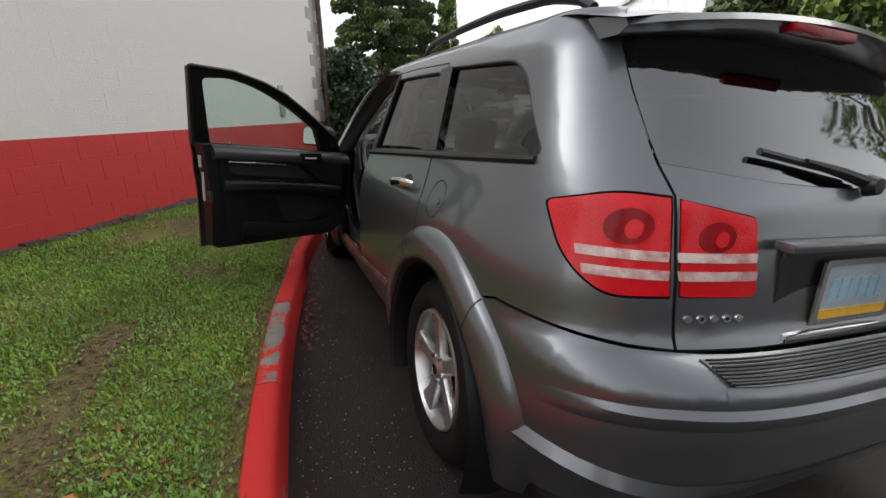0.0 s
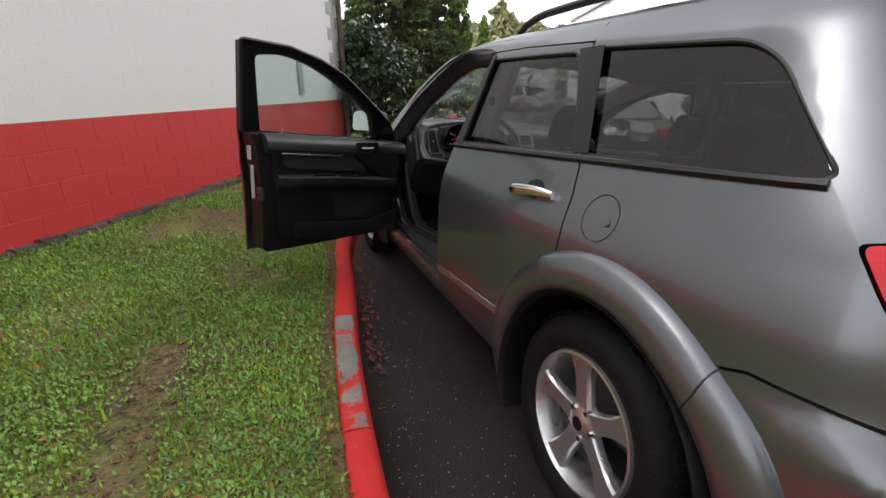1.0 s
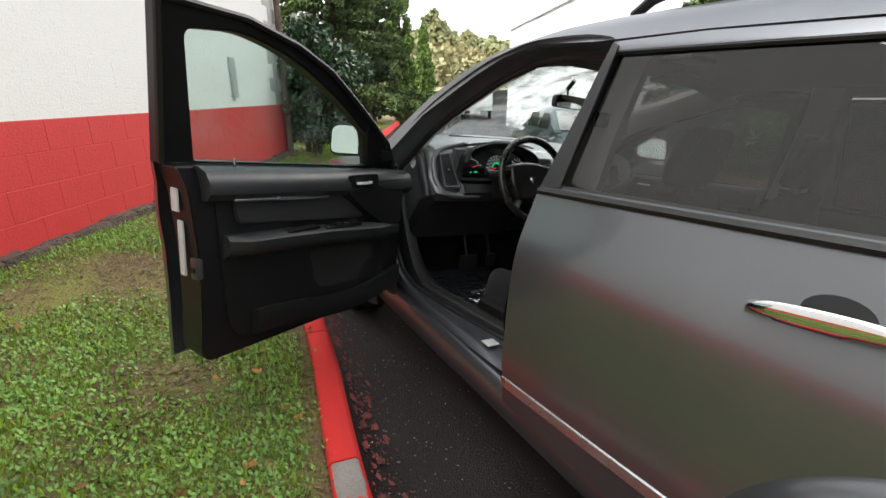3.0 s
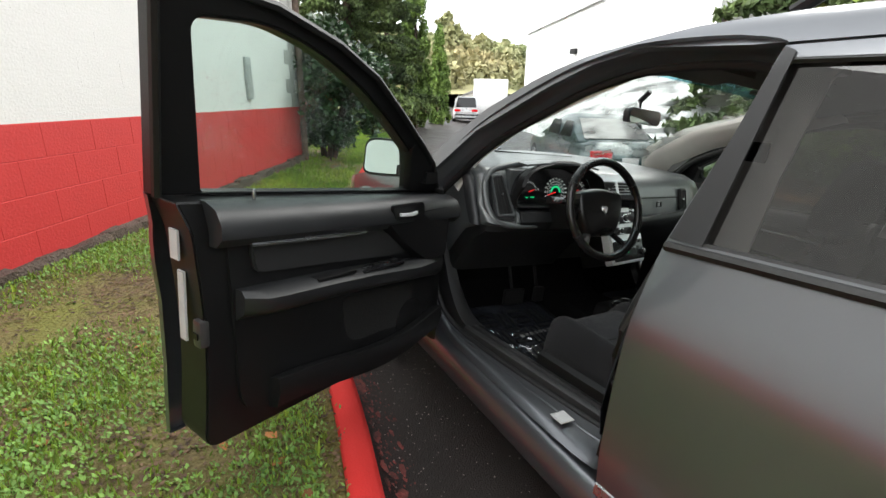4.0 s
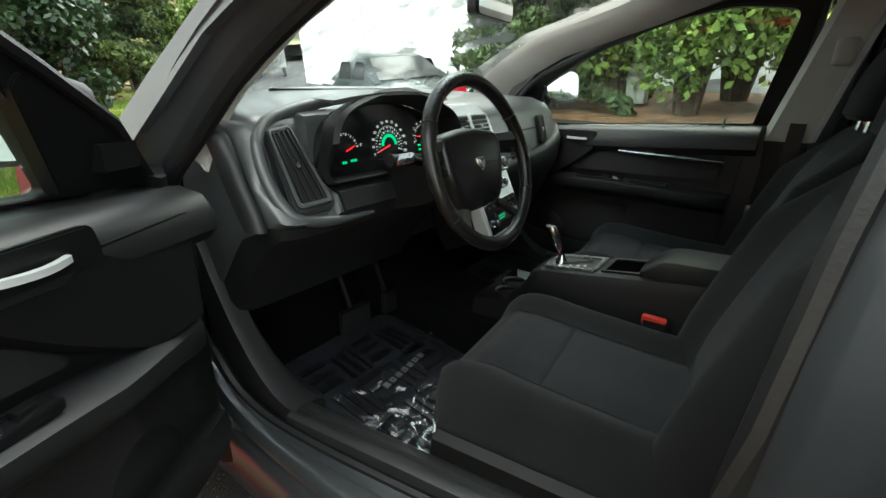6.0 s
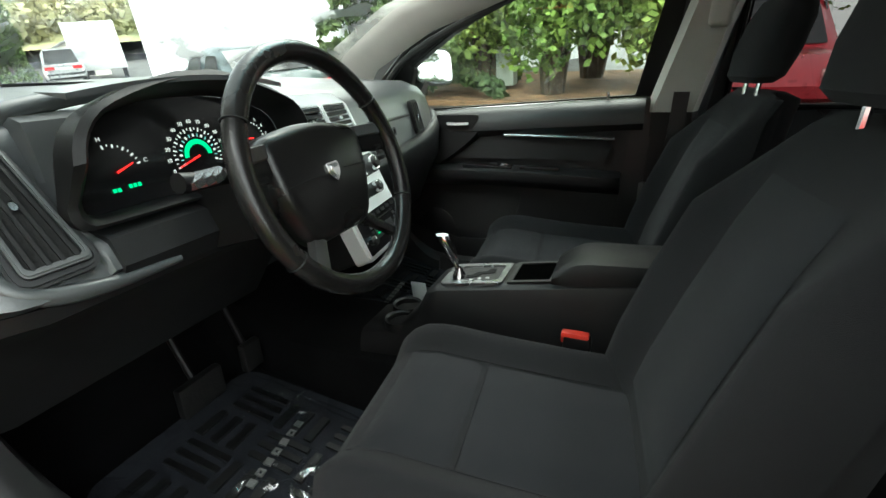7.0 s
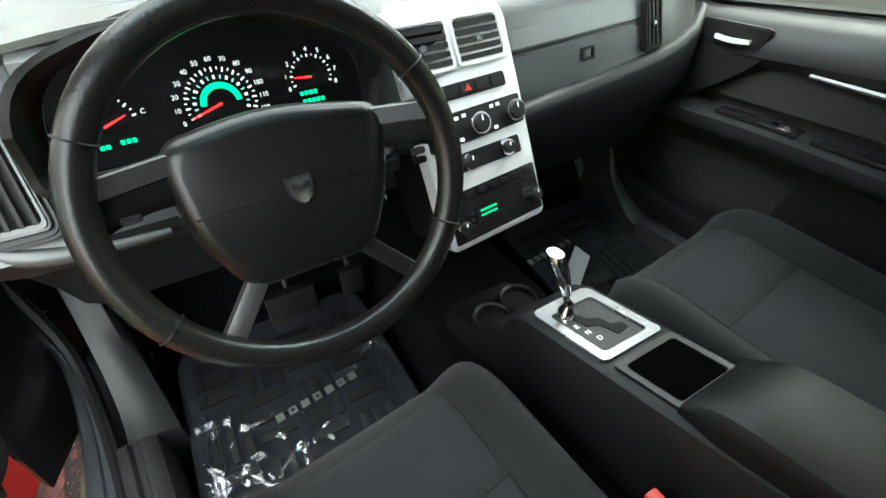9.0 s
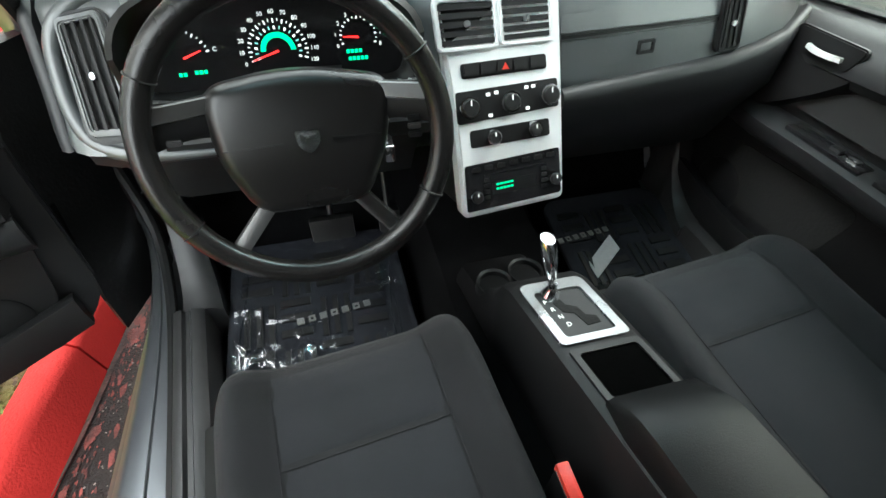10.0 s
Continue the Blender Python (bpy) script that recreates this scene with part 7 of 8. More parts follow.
def air_vent(name, corners, place, slats, across, frame_mat, knob=True):
    """A framed vent with slats; place(a, b, h) lays it out."""
    v = part(name, plate(rounded([(a, b, 0.008) for a, b in corners]), lambda a, b, h: place(a, b, h), 0.006), material(name + "_black", (0.008, 0.008, 0.008), 0.8), dash, "black slatted air vent")
    cen = (sum(a for a, b in corners) / 4, sum(b for a, b in corners) / 4)
    inner = [(cen[0] + (a - cen[0]) * 0.99, cen[1] + (b - cen[1]) * 0.99) for a, b in corners]
    outer = [(cen[0] + (a - cen[0]) * 1.0 + math.copysign(0.009, a - cen[0]), cen[1] + (b - cen[1]) * 1.0 + math.copysign(0.009, b - cen[1])) for a, b in corners]
    part("vent_frame", plate(rounded([(a, b, 0.014) for a, b in outer]), lambda a, b, h: place(a, b, h + 0.010), 0.014, 0.003, holes=[rounded([(a, b, 0.008) for a, b in inner])]), frame_mat, v)
    (ax, ay), (bx, by), (cx2, cy2), (dx, dy) = corners
    for k in range(slats):
        t = (k + 0.5) / slats
        if across:
            p0, p1 = (ax + (dx - ax) * t, ay + (dy - ay) * t), (bx + (cx2 - bx) * t, by + (cy2 - by) * t)
            q = (0, 0.0045)
        else:
            p0, p1 = (ax + (bx - ax) * t, ay + (by - ay) * t), (dx + (cx2 - dx) * t, dy + (cy2 - dy) * t)
            q = (0.0035, 0)
        loop = [(p0[0] - q[0], p0[1] - q[1]), (p1[0] - q[0], p1[1] - q[1]), (p1[0] + q[0], p1[1] + q[1]), (p0[0] + q[0], p0[1] + q[1])]
        part("slat", plate(loop, lambda a, b, h: place(a, b, h + 0.008), 0.003), TRIM_PLASTIC, v, smooth=False)
    if knob:
        part("vent_tab", plate(circle(cen[0], cen[1], 0.006, 10), lambda a, b, h: place(a, b, h + 0.013), 0.005), SATIN, v)
    return v


# side vents, standing upright in their surrounds
LV = [Vector((-0.684, 2.000, 0.948)), Vector((-0.622, 1.988, 0.953)), Vector((-0.636, 2.085, 1.092)), Vector((-0.686, 2.078, 1.086))]
LV_N = (LV[1] - LV[0]).cross(LV[3] - LV[0]).normalized()
LV_N = LV_N if LV_N.y < 0 else -LV_N


def left_vent(a, b, h):
    return LV[0].lerp(LV[1], a).lerp(LV[3].lerp(LV[2], a), b) + LV_N * h


def fit_vent(a, b, h):
    return left_vent(a / 0.08 + 0.5, b / 0.16 + 0.5, h)


air_vent("side_vent", [(-0.040, -0.080), (0.040, -0.080), (0.040, 0.080), (-0.040, 0.080)], lambda a, b, h: fit_vent(a, b, h + 0.012), 4, False, DASH_PLASTIC)
part("vent_surround", plate(rounded([(-0.064, -0.104, 0.03), (0.062, -0.100, 0.03), (0.058, 0.096, 0.03), (-0.058, 0.098, 0.04)]), lambda a, b, h: fit_vent(a, b, h + 0.014), 0.03, 0.008, holes=[rounded([(-0.047, -0.087, 0.01), (0.047, -0.087, 0.01), (0.047, 0.087, 0.01), (-0.047, 0.087, 0.01)])]), ROLL_PLASTIC, dash, "dark side vent surround")
# raised edge of the upper pad, sweeping over the instruments and down round the vent
pad_edge = smooth_path([(-0.130, 2.125, 1.160), (-0.25, 2.115, 1.166), (-0.40, 2.115, 1.162), (-0.52, 2.112, 1.150), (-0.61, 2.108, 1.134), (-0.675, 2.100, 1.112), (-0.712, 2.078, 1.075), (-0.722, 2.048, 1.015), (-0.716, 2.015, 0.96), (-0.69, 1.990, 0.925), (-0.62, 1.972, 0.910), (-0.50, 1.966, 0.906)], 5)
secs = []
for i, p in enumerate(pad_edge):
    d = (pad_edge[min(i + 1, len(pad_edge) - 1)] - pad_edge[max(i - 1, 0)]).normalized()
    out = Vector((0, -0.93, 0.36))
    side_v = d.cross(out).normalized()
    w = 0.014 * min(1.0, 0.35 + i / 6, 0.35 + (len(pad_edge) - 1 - i) / 10)
    secs.append([p + out * (0.013 * math.sin(q)) * w / 0.014 + side_v * w * math.cos(q) for q in np.linspace(0, 2 * math.pi, 12, endpoint=False)])
part("pad_edge", rings(secs), DASH_PLASTIC, dash, "raised grey edge of the dashboard pad", angle=70)
for k in range(7):
    part("defroster_slot", block(-0.700 + 0.004 * abs(k - 3), -0.635 - 0.004 * abs(k - 3), 2.150 + k * 0.009, 2.154 + k * 0.009, 1.110, 1.1345 + 0.0020 * k, 0.001, 1), BLACK_PLASTIC, dash)
part("defroster_gap", block(-0.42, 0.10, 2.455, 2.463, 1.150, 1.1765, 0.001, 1), BLACK_PLASTIC, dash)
def right_vent(a, b, h):
    return glove_place(0.218 + a, 0.030 + b, h + 0.004)
air_vent("side_vent", [(-0.018, -0.050), (0.020, -0.046), (0.006, 0.045), (-0.028, 0.045)], right_vent, 3, False, TRIM_PLASTIC)

# instrument cluster: recess, brow, dials
def clus(a, b, h=0.0):
    return Vector((-0.38 + a, 2.03 + 0.15 * b - h, 1.05 + 0.988 * b))
cl_out = rounded([(-0.215, -0.055, 0.03), (0.205, -0.055, 0.03), (0.205, 0.050, 0.05), (0.08, 0.092, 0.08), (-0.08, 0.092, 0.08), (-0.185, 0.062, 0.05)])
part("cluster_well", plate(grow(cl_out, 0.004), lambda a, b, h: clus(a, b, h + 0.005), 0.05), SMOKED, dash, "black instrument cluster")
secs = []
for t, g in ((0.0, 0.004), (0.02, 0.006), (0.055, 0.012), (0.068, 0.022), (0.060, 0.034), (0.02, 0.036)):
    secs.append([clus(a, b, 0.008 + t * (0.45 if b < 0 else 1.0)) + Vector((0, 0, 0.012 * t / 0.06 if b > 0 else 0)) for a, b in grow(cl_out, g)])
part("cluster_surround", rings(secs, caps=False), TRIM_PLASTIC, dash, "black cluster surround")
part("cluster_lip", rings([[Vector((-0.38 + a, 1.990 - 0.02 * (1 - (a / 0.2) ** 2), 1.155 + 0.018 * (1 - (a / 0.2) ** 2) + q)) for q in (-0.004, 0.004)] + [Vector((-0.38 + a, 2.06, 1.162 + 0.016 * (1 - (a / 0.2) ** 2)))] for a in np.linspace(-0.2, 0.2, 15)]), DASH_PLASTIC, dash, "grey brow over the instruments")


def dial(a0, b0, r, deg0, deg1, n, texts, size, major=2):
    for k in range(n + 1):
        an = radians(deg0 + (deg1 - deg0) * k / n)
        ca, sa = math.cos(an), math.sin(an)
        r0, r1 = (r * 0.80, r * 0.92) if k % major == 0 else (r * 0.85, r * 0.92)
        w = 0.0011 if k % major == 0 else 0.0007
        loop = [(a0 + ca * r0 - sa * w, b0 + sa * r0 + ca * w), (a0 + ca * r1 - sa * w, b0 + sa * r1 + ca * w), (a0 + ca * r1 + sa * w, b0 + sa * r1 - ca * w), (a0 + ca * r0 + sa * w, b0 + sa * r0 - ca * w)]
        part("dial_mark", plate(loop, lambda a, b, h: clus(a, b, h + 0.0065), 0.001), LCD_WHITE, dash, smooth=False)
    for k, s in enumerate(texts):
        an = radians(deg0 + (deg1 - deg0) * k / (len(texts) - 1))
        p = clus(a0 + math.cos(an) * r * 1.12, b0 + math.sin(an) * r * 1.12, 0.007)
        writing("dial_number", s, size, Matrix.Translation(p) @ pose(0, 0, 0, 81, 0, 0), LCD_WHITE, dash)


dial(0.002, -0.004, 0.052, 198, -18, 24, ["0", "10", "20", "30", "40", "50", "60", "70", "80", "90", "100", "110", "120"], 0.0090)
dial(0.135, 0.008, 0.034, 200, -20, 16, ["0", "1", "2", "3", "4", "5", "6", "7", "8"], 0.009)
dial(-0.145, -0.005, 0.045, 100, 12, 8, ["H", "C"], 0.009)


def clus_bar(name, loop, mat, h=0.0075):
    return part(name, plate(loop, lambda a, b, q: clus(a, b, q + h), 0.001), mat, dash, smooth=False)


LCD_TEAL = glow("teal_dial_marks", (0.30, 0.80, 0.75), 0.22)
for k in range(17):
    an = radians(198 - 216 * k / 16)
    ca, sa, w = math.cos(an), math.sin(an), 0.0016 if k % 2 == 0 else 0.0009
    clus_bar("inner_mark", [(0.002 + ca * 0.0325 - sa * w, -0.004 + sa * 0.0325 + ca * w), (0.002 + ca * 0.0375 - sa * w, -0.004 + sa * 0.0375 + ca * w), (0.002 + ca * 0.0375 + sa * w, -0.004 + sa * 0.0375 - ca * w), (0.002 + ca * 0.0325 + sa * w, -0.004 + sa * 0.0325 - ca * w)], LCD_TEAL if k % 2 else LCD_WHITE)
arc = circle(0.002, -0.004, 0.028, 18, 0, 180) + circle(0.002, -0.004, 0.020, 18, 0, 180)[::-1]
clus_bar("green_arc", arc, LCD_GREEN)
for (a, b, an, ln) in ((0.002, -0.004, 197, 0.046), (0.135, 0.008, 176, 0.026), (-0.145, -0.005, 20, 0.030)):
    ca, sa = math.cos(radians(an)), math.sin(radians(an))
    clus_bar("pointer", [(a - sa * 0.0016, b + ca * 0.0016), (a + ca * ln - sa * 0.0007, b + sa * ln + ca * 0.0007), (a + ca * ln + sa * 0.0007, b + sa * ln - ca * 0.0007), (a + sa * 0.0016, b - ca * 0.0016)], LCD_RED, 0.009)
for a, b, n in ((-0.160, -0.030, 2), (-0.135, -0.028, 3), (0.112, -0.014, 4), (0.114, -0.026, 5)):
    for k in range(n):
        clus_bar("display_bar", [(a + k * 0.007, b - 0.0028), (a + 0.0052 + k * 0.007, b - 0.0028), (a + 0.0052 + k * 0.007, b + 0.0028), (a + k * 0.007, b + 0.0028)], LCD_GREEN)

# ---- centre stack
ST_O, ST_U, ST_N = Vector((0.022, 1.89, 0.745)), Vector((0, 0.4157, 0.9095)), Vector((0, -0.9095, 0.4157))


def st(a, b, h=0.0):
    return ST_O + Vector((a, 0, 0)) + ST_U * b + ST_N * h


stack = part("radio_console", plate(rounded([(-0.107, -0.010, 0.015), (0.112, 0.006, 0.015), (0.108, 0.22, 0.2), (0.102, 0.385, 0.03), (0.092, 0.425, 0.03), (-0.125, 0.425, 0.03), (-0.134, 0.385, 0.03), (-0.112, 0.20, 0.2)]), lambda a, b, h: st(a, b, h + 0.012) + Vector((0, 0.9 * max(0, b - 0.385), 0)), 0.05, 0.008), SILVER, car, "silver centre console stack with vents, dials and radio")
part("stack_body", plate(rounded([(-0.100, -0.004, 0.015), (0.106, 0.010, 0.015), (0.10, 0.385, 0.03), (-0.125, 0.385, 0.03)]), lambda a, b, h: st(a, b, h - 0.03), 0.16), TRIM_PLASTIC, stack)


def stack_panel(name, corners, mat, h=0.014, label="", bevel=0.001, r=0.006):
    return part(name, plate(rounded([(a, b, r) for a, b in corners]), lambda a, b, q: st(a, b, q + h), 0.006, bevel), mat, stack, label)


def st_vent(a, b, h):
    return st(a, b, h + 0.006)


dash_keep, dash = dash, stack
air_vent("centre_vent", [(-0.124, 0.310), (-0.026, 0.312), (-0.030, 0.382), (-0.128, 0.382)], st_vent, 5, True, SILVER)
air_vent("centre_vent", [(-0.008, 0.313), (0.080, 0.316), (0.076, 0.383), (-0.011, 0.383)], st_vent, 5, True, SILVER)
dash = dash_keep
sw = stack_panel("switch_row", [(-0.093, 0.256), (0.074, 0.262), (0.072, 0.288), (-0.094, 0.282)], BLACK_PLASTIC, label="row of black switches")
for k in range(5):
    part("switch", plate(rounded([(-0.088 + k * 0.032, 0.2605 + k * 0.0011, 0.003), (-0.060 + k * 0.032, 0.2615 + k * 0.0011, 0.003), (-0.060 + k * 0.032, 0.2805 + k * 0.0011, 0.003), (-0.088 + k * 0.032, 0.2795 + k * 0.0011, 0.003)]), lambda a, b, q: st(a, b, q + 0.017), 0.004, 0.001), TRIM_PLASTIC, sw)
part("hazard_mark", plate([(-0.016, 0.267), (-0.002, 0.267), (-0.009, 0.279)], lambda a, b, q: st(a, b, q + 0.0178), 0.001), RED_BUTTON, sw, smooth=False)
clim = stack_panel("climate_panel", [(-0.106, 0.176), (0.099, 0.192), (0.095, 0.244), (-0.107, 0.234)], BLACK_PLASTIC, label="black climate control panel")
low = stack_panel("dial_panel", [(-0.083, 0.130), (0.080, 0.138), (0.078, 0.171), (-0.084, 0.163)], BLACK_PLASTIC, label="black panel with two dials")
radio = stack_panel("radio", [(-0.099, 0.003), (0.104, 0.020), (0.100, 0.112), (-0.099, 0.097)], SMOKED, label="black radio with a green display")


def knob(par, a, b, r, h=0.020):
    m = Matrix.Translation(st(a, b, 0.014)) @ ST_N.to_track_quat("Z", "Y").to_matrix().to_4x4()
    k = part("knob", lathe([(r * 0.0, h), (r * 0.74, h), (r * 0.86, h - 0.003), (r * 0.98, 0.002), (r, -0.004)], m, 24), TRIM_PLASTIC, par)
    part("knob_ring", lathe([(r * 0.86, h - 0.006), (r * 1.02, h - 0.006), (r * 1.06, 0.003), (r * 1.06, -0.004), (r * 0.98, -0.004)], m, 24), CHROME, k)
    part("knob_mark", plate([(-0.001, r * 0.2), (0.001, r * 0.2), (0.001, r * 0.7), (-0.001, r * 0.7)], lambda p, q, z: m @ Vector((p, q, h + 0.0006 + z)), 0.0006), LCD_WHITE, k, smooth=False)


for a, b in ((-0.083, 0.206), (-0.003, 0.209), (0.076, 0.215)):
    knob(clim, a, b, 0.019)
for a, b in ((-0.039, 0.148), (0.044, 0.154)):
    knob(low, a, b, 0.014)
for a, b in ((-0.080, 0.036), (0.086, 0.052)):
    knob(radio, a, b, 0.013)
for a, b in ((-0.048, 0.226), (-0.032, 0.228), (0.028, 0.232), (0.042, 0.233), (-0.045, 0.188), (0.03, 0.194)):
    part("icon_bar", plate([(a, b - 0.003), (a + 0.008, b - 0.003), (a + 0.008, b + 0.003), (a, b + 0.003)], lambda p, q, z: st(p, q, z + 0.0146), 0.0005), LCD_WHITE, clim, smooth=False)
part("radio_screen", plate([(-0.045, 0.033), (0.048, 0.040), (0.047, 0.066), (-0.045, 0.060)], lambda p, q, z: st(p, q, z + 0.0146), 0.0005), BLACK_PLASTIC, radio, smooth=False)
for r2 in range(2):
    for k in range(5):
        a, b = -0.036 + k * 0.0075, 0.0545 - r2 * 0.009 + k * 0.0006
        part("display_bar", plate([(a, b - 0.0018), (a + 0.0055, b - 0.0018), (a + 0.0055, b + 0.0018), (a, b + 0.0018)], lambda p, q, z: st(p, q, z + 0.0152), 0.0005), LCD_GREEN, radio, smooth=False)
for k in range(7):
    a, b = -0.085 + k * 0.026, 0.088 + k * 0.002
    part("radio_button", plate(rounded([(a, b - 0.005, 0.002), (a + 0.018, b - 0.005, 0.002), (a + 0.018, b + 0.005, 0.002), (a, b + 0.005, 0.002)]), lambda p, q, z: st(p, q, z + 0.0165), 0.004, 0.001), TRIM_PLASTIC, radio)
for k in range(4):
    for a in (-0.062, 0.060):
        b = 0.030 + k * 0.012 + (0.008 if a > 0 else 0)
        part("radio_button", plate(rounded([(a, b - 0.004, 0.001), (a + 0.012, b - 0.004, 0.001), (a + 0.012, b + 0.004, 0.001), (a, b + 0.004, 0.001)]), lambda p, q, z: st(p, q, z + 0.0165), 0.004, 0.001), TRIM_PLASTIC, radio)
part("disc_slot", plate([(-0.06, 0.0735), (0.07, 0.083), (0.07, 0.0855), (-0.06, 0.076)], lambda p, q, z: st(p, q, z + 0.0146), 0.0005), BLACK_PLASTIC, radio, smooth=False)

# ---- steering wheel
WH_C, WH_U, WH_N = Vector((-0.353, 1.755, 1.028)), Vector((0, 0.319, 0.948)), Vector((0, -0.948, 0.319))


def wh(a, b, h=0.0):
    return WH_C + Vector((a, 0, 0)) + WH_U * b + WH_N * h


wheel_rim = part("steering_wheel", tube([wh(0.187 * math.cos(t), 0.187 * math.sin(t), 0) for t in np.linspace(0, 2 * math.pi, 64, endpoint=False)], 0.0165, 14, closed=True), LEATHER, car, "black leather steering wheel")
for an in (150, 212, -28, 32):
    t = radians(an)
    c = Vector((math.cos(t), math.sin(t)))
    part("rim_seam", tube([wh(c.x * (0.187 + 0.0172 * math.cos(q)), c.y * (0.187 + 0.0172 * math.cos(q)), 0.0172 * math.sin(q)) for q in np.linspace(0, 2 * math.pi, 16, endpoint=False)], 0.0012, 5, closed=True), BLACK_PLASTIC, wheel_rim)
pad = rounded([(a * 1.17, b * 1.05, r) for a, b, r in [(-0.100, 0.070, 0.03), (0.0, 0.088, 0.1), (0.112, 0.066, 0.03), (0.098, -0.02, 0.03), (0.066, -0.098, 0.03), (-0.066, -0.098, 0.03), (-0.098, -0.02, 0.03)]], 6)
secs = []
for h, g in ((-0.075, -0.02), (-0.055, 0.0), (-0.034, -0.001), (-0.024, -0.004), (-0.017, -0.011), (-0.0135, -0.022)):
    secs.append([wh(a, b, h - 0.10 * (b / 0.1) ** 2 * 0.05) for a, b in grow(pad, g)])
hub_pad = part("hub_pad", rings(secs), PAD_VINYL, wheel_rim, "black airbag pad", angle=60)
part("pad_seam", tube([wh(-0.100, -0.004, -0.0148), wh(-0.04, -0.002, -0.0140), wh(-0.024, -0.002, -0.0140)], 0.0012, 5), BLACK_PLASTIC, hub_pad)
part("pad_seam", tube([wh(0.040, 0.000, -0.0140), wh(0.104, -0.002, -0.0148)], 0.0012, 5), BLACK_PLASTIC, hub_pad)
# plain shield where the maker's mark sits
shield = [(a * 0.78, b * 0.78) for a, b in rounded([(-0.021, 0.018, 0.006), (0.021, 0.018, 0.006), (0.019, -0.008, 0.01), (0.0, -0.024, 0.008), (-0.019, -0.008, 0.01)])]
em = part("wheel_badge", plate([(a + 0.008, b + 0.0) for a, b in shield], lambda a, b, h: wh(a, b, -0.0105 + h), 0.006, 0.001), CHROME, hub_pad, "small chrome shield badge")
part("badge_field", plate([(a * 0.82 + 0.008, b * 0.82) for a, b in shield], lambda a, b, h: wh(a, b, -0.0100 + h), 0.002), SATIN, em)
part("badge_face", plate([(a * 0.78 + 0.008, b * 0.78) for a, b in [(-0.013, 0.011), (0.0, 0.005), (0.013, 0.011), (0.013, 0.0), (0.005, -0.014), (-0.005, -0.014), (-0.013, 0.0)]], lambda a, b, h: wh(a, b, -0.0070 + h), 0.003, 0.0008), CHROME, em)
for sgn in (-1, 1):
    secs = []
    for t in np.linspace(0, 1, 7):
        a, b = sgn * (0.088 + 0.092 * t), 0.050 - 0.006 * t
        w = 0.020 - 0.004 * math.sin(t * 3.1)
        h = -0.035 + 0.030 * t
        secs.append([wh(a, b + w, h - 0.014), wh(a, b + w, h), wh(a, b + w * 0.5, h + 0.005), wh(a, b - w * 1.6, h + 0.004), wh(a, b - w * 2.0, h - 0.002), wh(a, b - w * 2.0, h - 0.014)])
    spoke = part("wheel_spoke", rings(secs), TRIM_PLASTIC, wheel_rim, "black spoke with switches")
    part("spoke_trim", rings([[wh(sgn * (0.10 + 0.075 * t), 0.0535 - 0.006 * t + q, -0.028 + 0.028 * t + r) for q, r in ((-0.010, 0.0), (-0.008, 0.004), (0.010, 0.004), (0.012, 0.0))] for t in np.linspace(0, 1, 5)]), DARK_SATIN if sgn < 0 else DASH_PLASTIC, spoke)
    for k in range(3 if sgn > 0 else 1):
        part("wheel_switch", plate(rounded([(sgn * 0.150 - 0.009, 0.012 - k * 0.011, 0.003), (sgn * 0.150 + 0.009, 0.012 - k * 0.011, 0.003), (sgn * 0.150 + 0.009, 0.020 - k * 0.011, 0.003), (sgn * 0.150 - 0.009, 0.020 - k * 0.011, 0.003)]), lambda a, b, h: wh(a, b, -0.002 + h), 0.006, 0.002), BLACK_PLASTIC if k != 1 else DARK_SATIN, spoke)
    secs = []
    for t in np.linspace(0, 1, 7):
        a, b = sgn * (0.056 + 0.058 * t), -0.082 - 0.062 * t
        h = -0.035 + 0.030 * t
        secs.append([wh(a - 0.016, b, h - 0.014), wh(a - 0.014, b, h), wh(a, b, h + 0.004), wh(a + 0.014, b, h), wh(a + 0.016, b, h - 0.014)])
    # right spoke takes darker leather, its shade put into the material
    part("lower_spoke", rings(secs), DARK_SATIN if sgn < 0 else LEATHER, wheel_rim, "dark lower spoke")
part("steering_column", rings([[(-0.353 + a * w, y, z + b * w) for a, b in ((-1, -1), (1, -1), (1, 0.8), (-1, 0.8))] for y, z, w in ((1.83, 1.0, 0.05), (1.88, 0.985, 0.065), (2.05, 0.95, 0.075))]), BLACK_PLASTIC, car, "black steering column shroud")
for sgn, mat in ((-1, BLACK_PLASTIC), (1, BLACK_PLASTIC)):
    st_ob = part("column_stalk", tube([(-0.353 + sgn * 0.05, 1.875, 1.015), (-0.353 + sgn * 0.12, 1.86, 1.035), (-0.353 + sgn * 0.205, 1.855, 1.045)], [0.009, 0.010, 0.014], 10), mat, car, "black column stalk with pale markings")
    for k in range(3):
        part("stalk_mark", tube([(-0.353 + sgn * (0.15 + k * 0.016), 1.848, 1.040), (-0.353 + sgn * (0.155 + k * 0.016), 1.848, 1.050)], 0.0145, 8), SATIN, st_ob)
key = part("ignition_key", block(-0.238, -0.222, 1.83, 1.87, 0.93, 0.96, 0.004), CHROME, car, "key in the ignition")

# ---- pedals
for x, w in ((-0.36, 0.06), (-0.20, 0.03)):
    part("pedal", block(x - w, x + w, 2.20, 2.225, 0.44, 0.52, 0.008), RUBBER, car, "black rubber pedal")
    part("pedal_arm", tube([(x, 2.22, 0.48), (x, 2.28, 0.62), (x, 2.30, 0.75)], 0.008, 8), BLACK_PLASTIC, car)

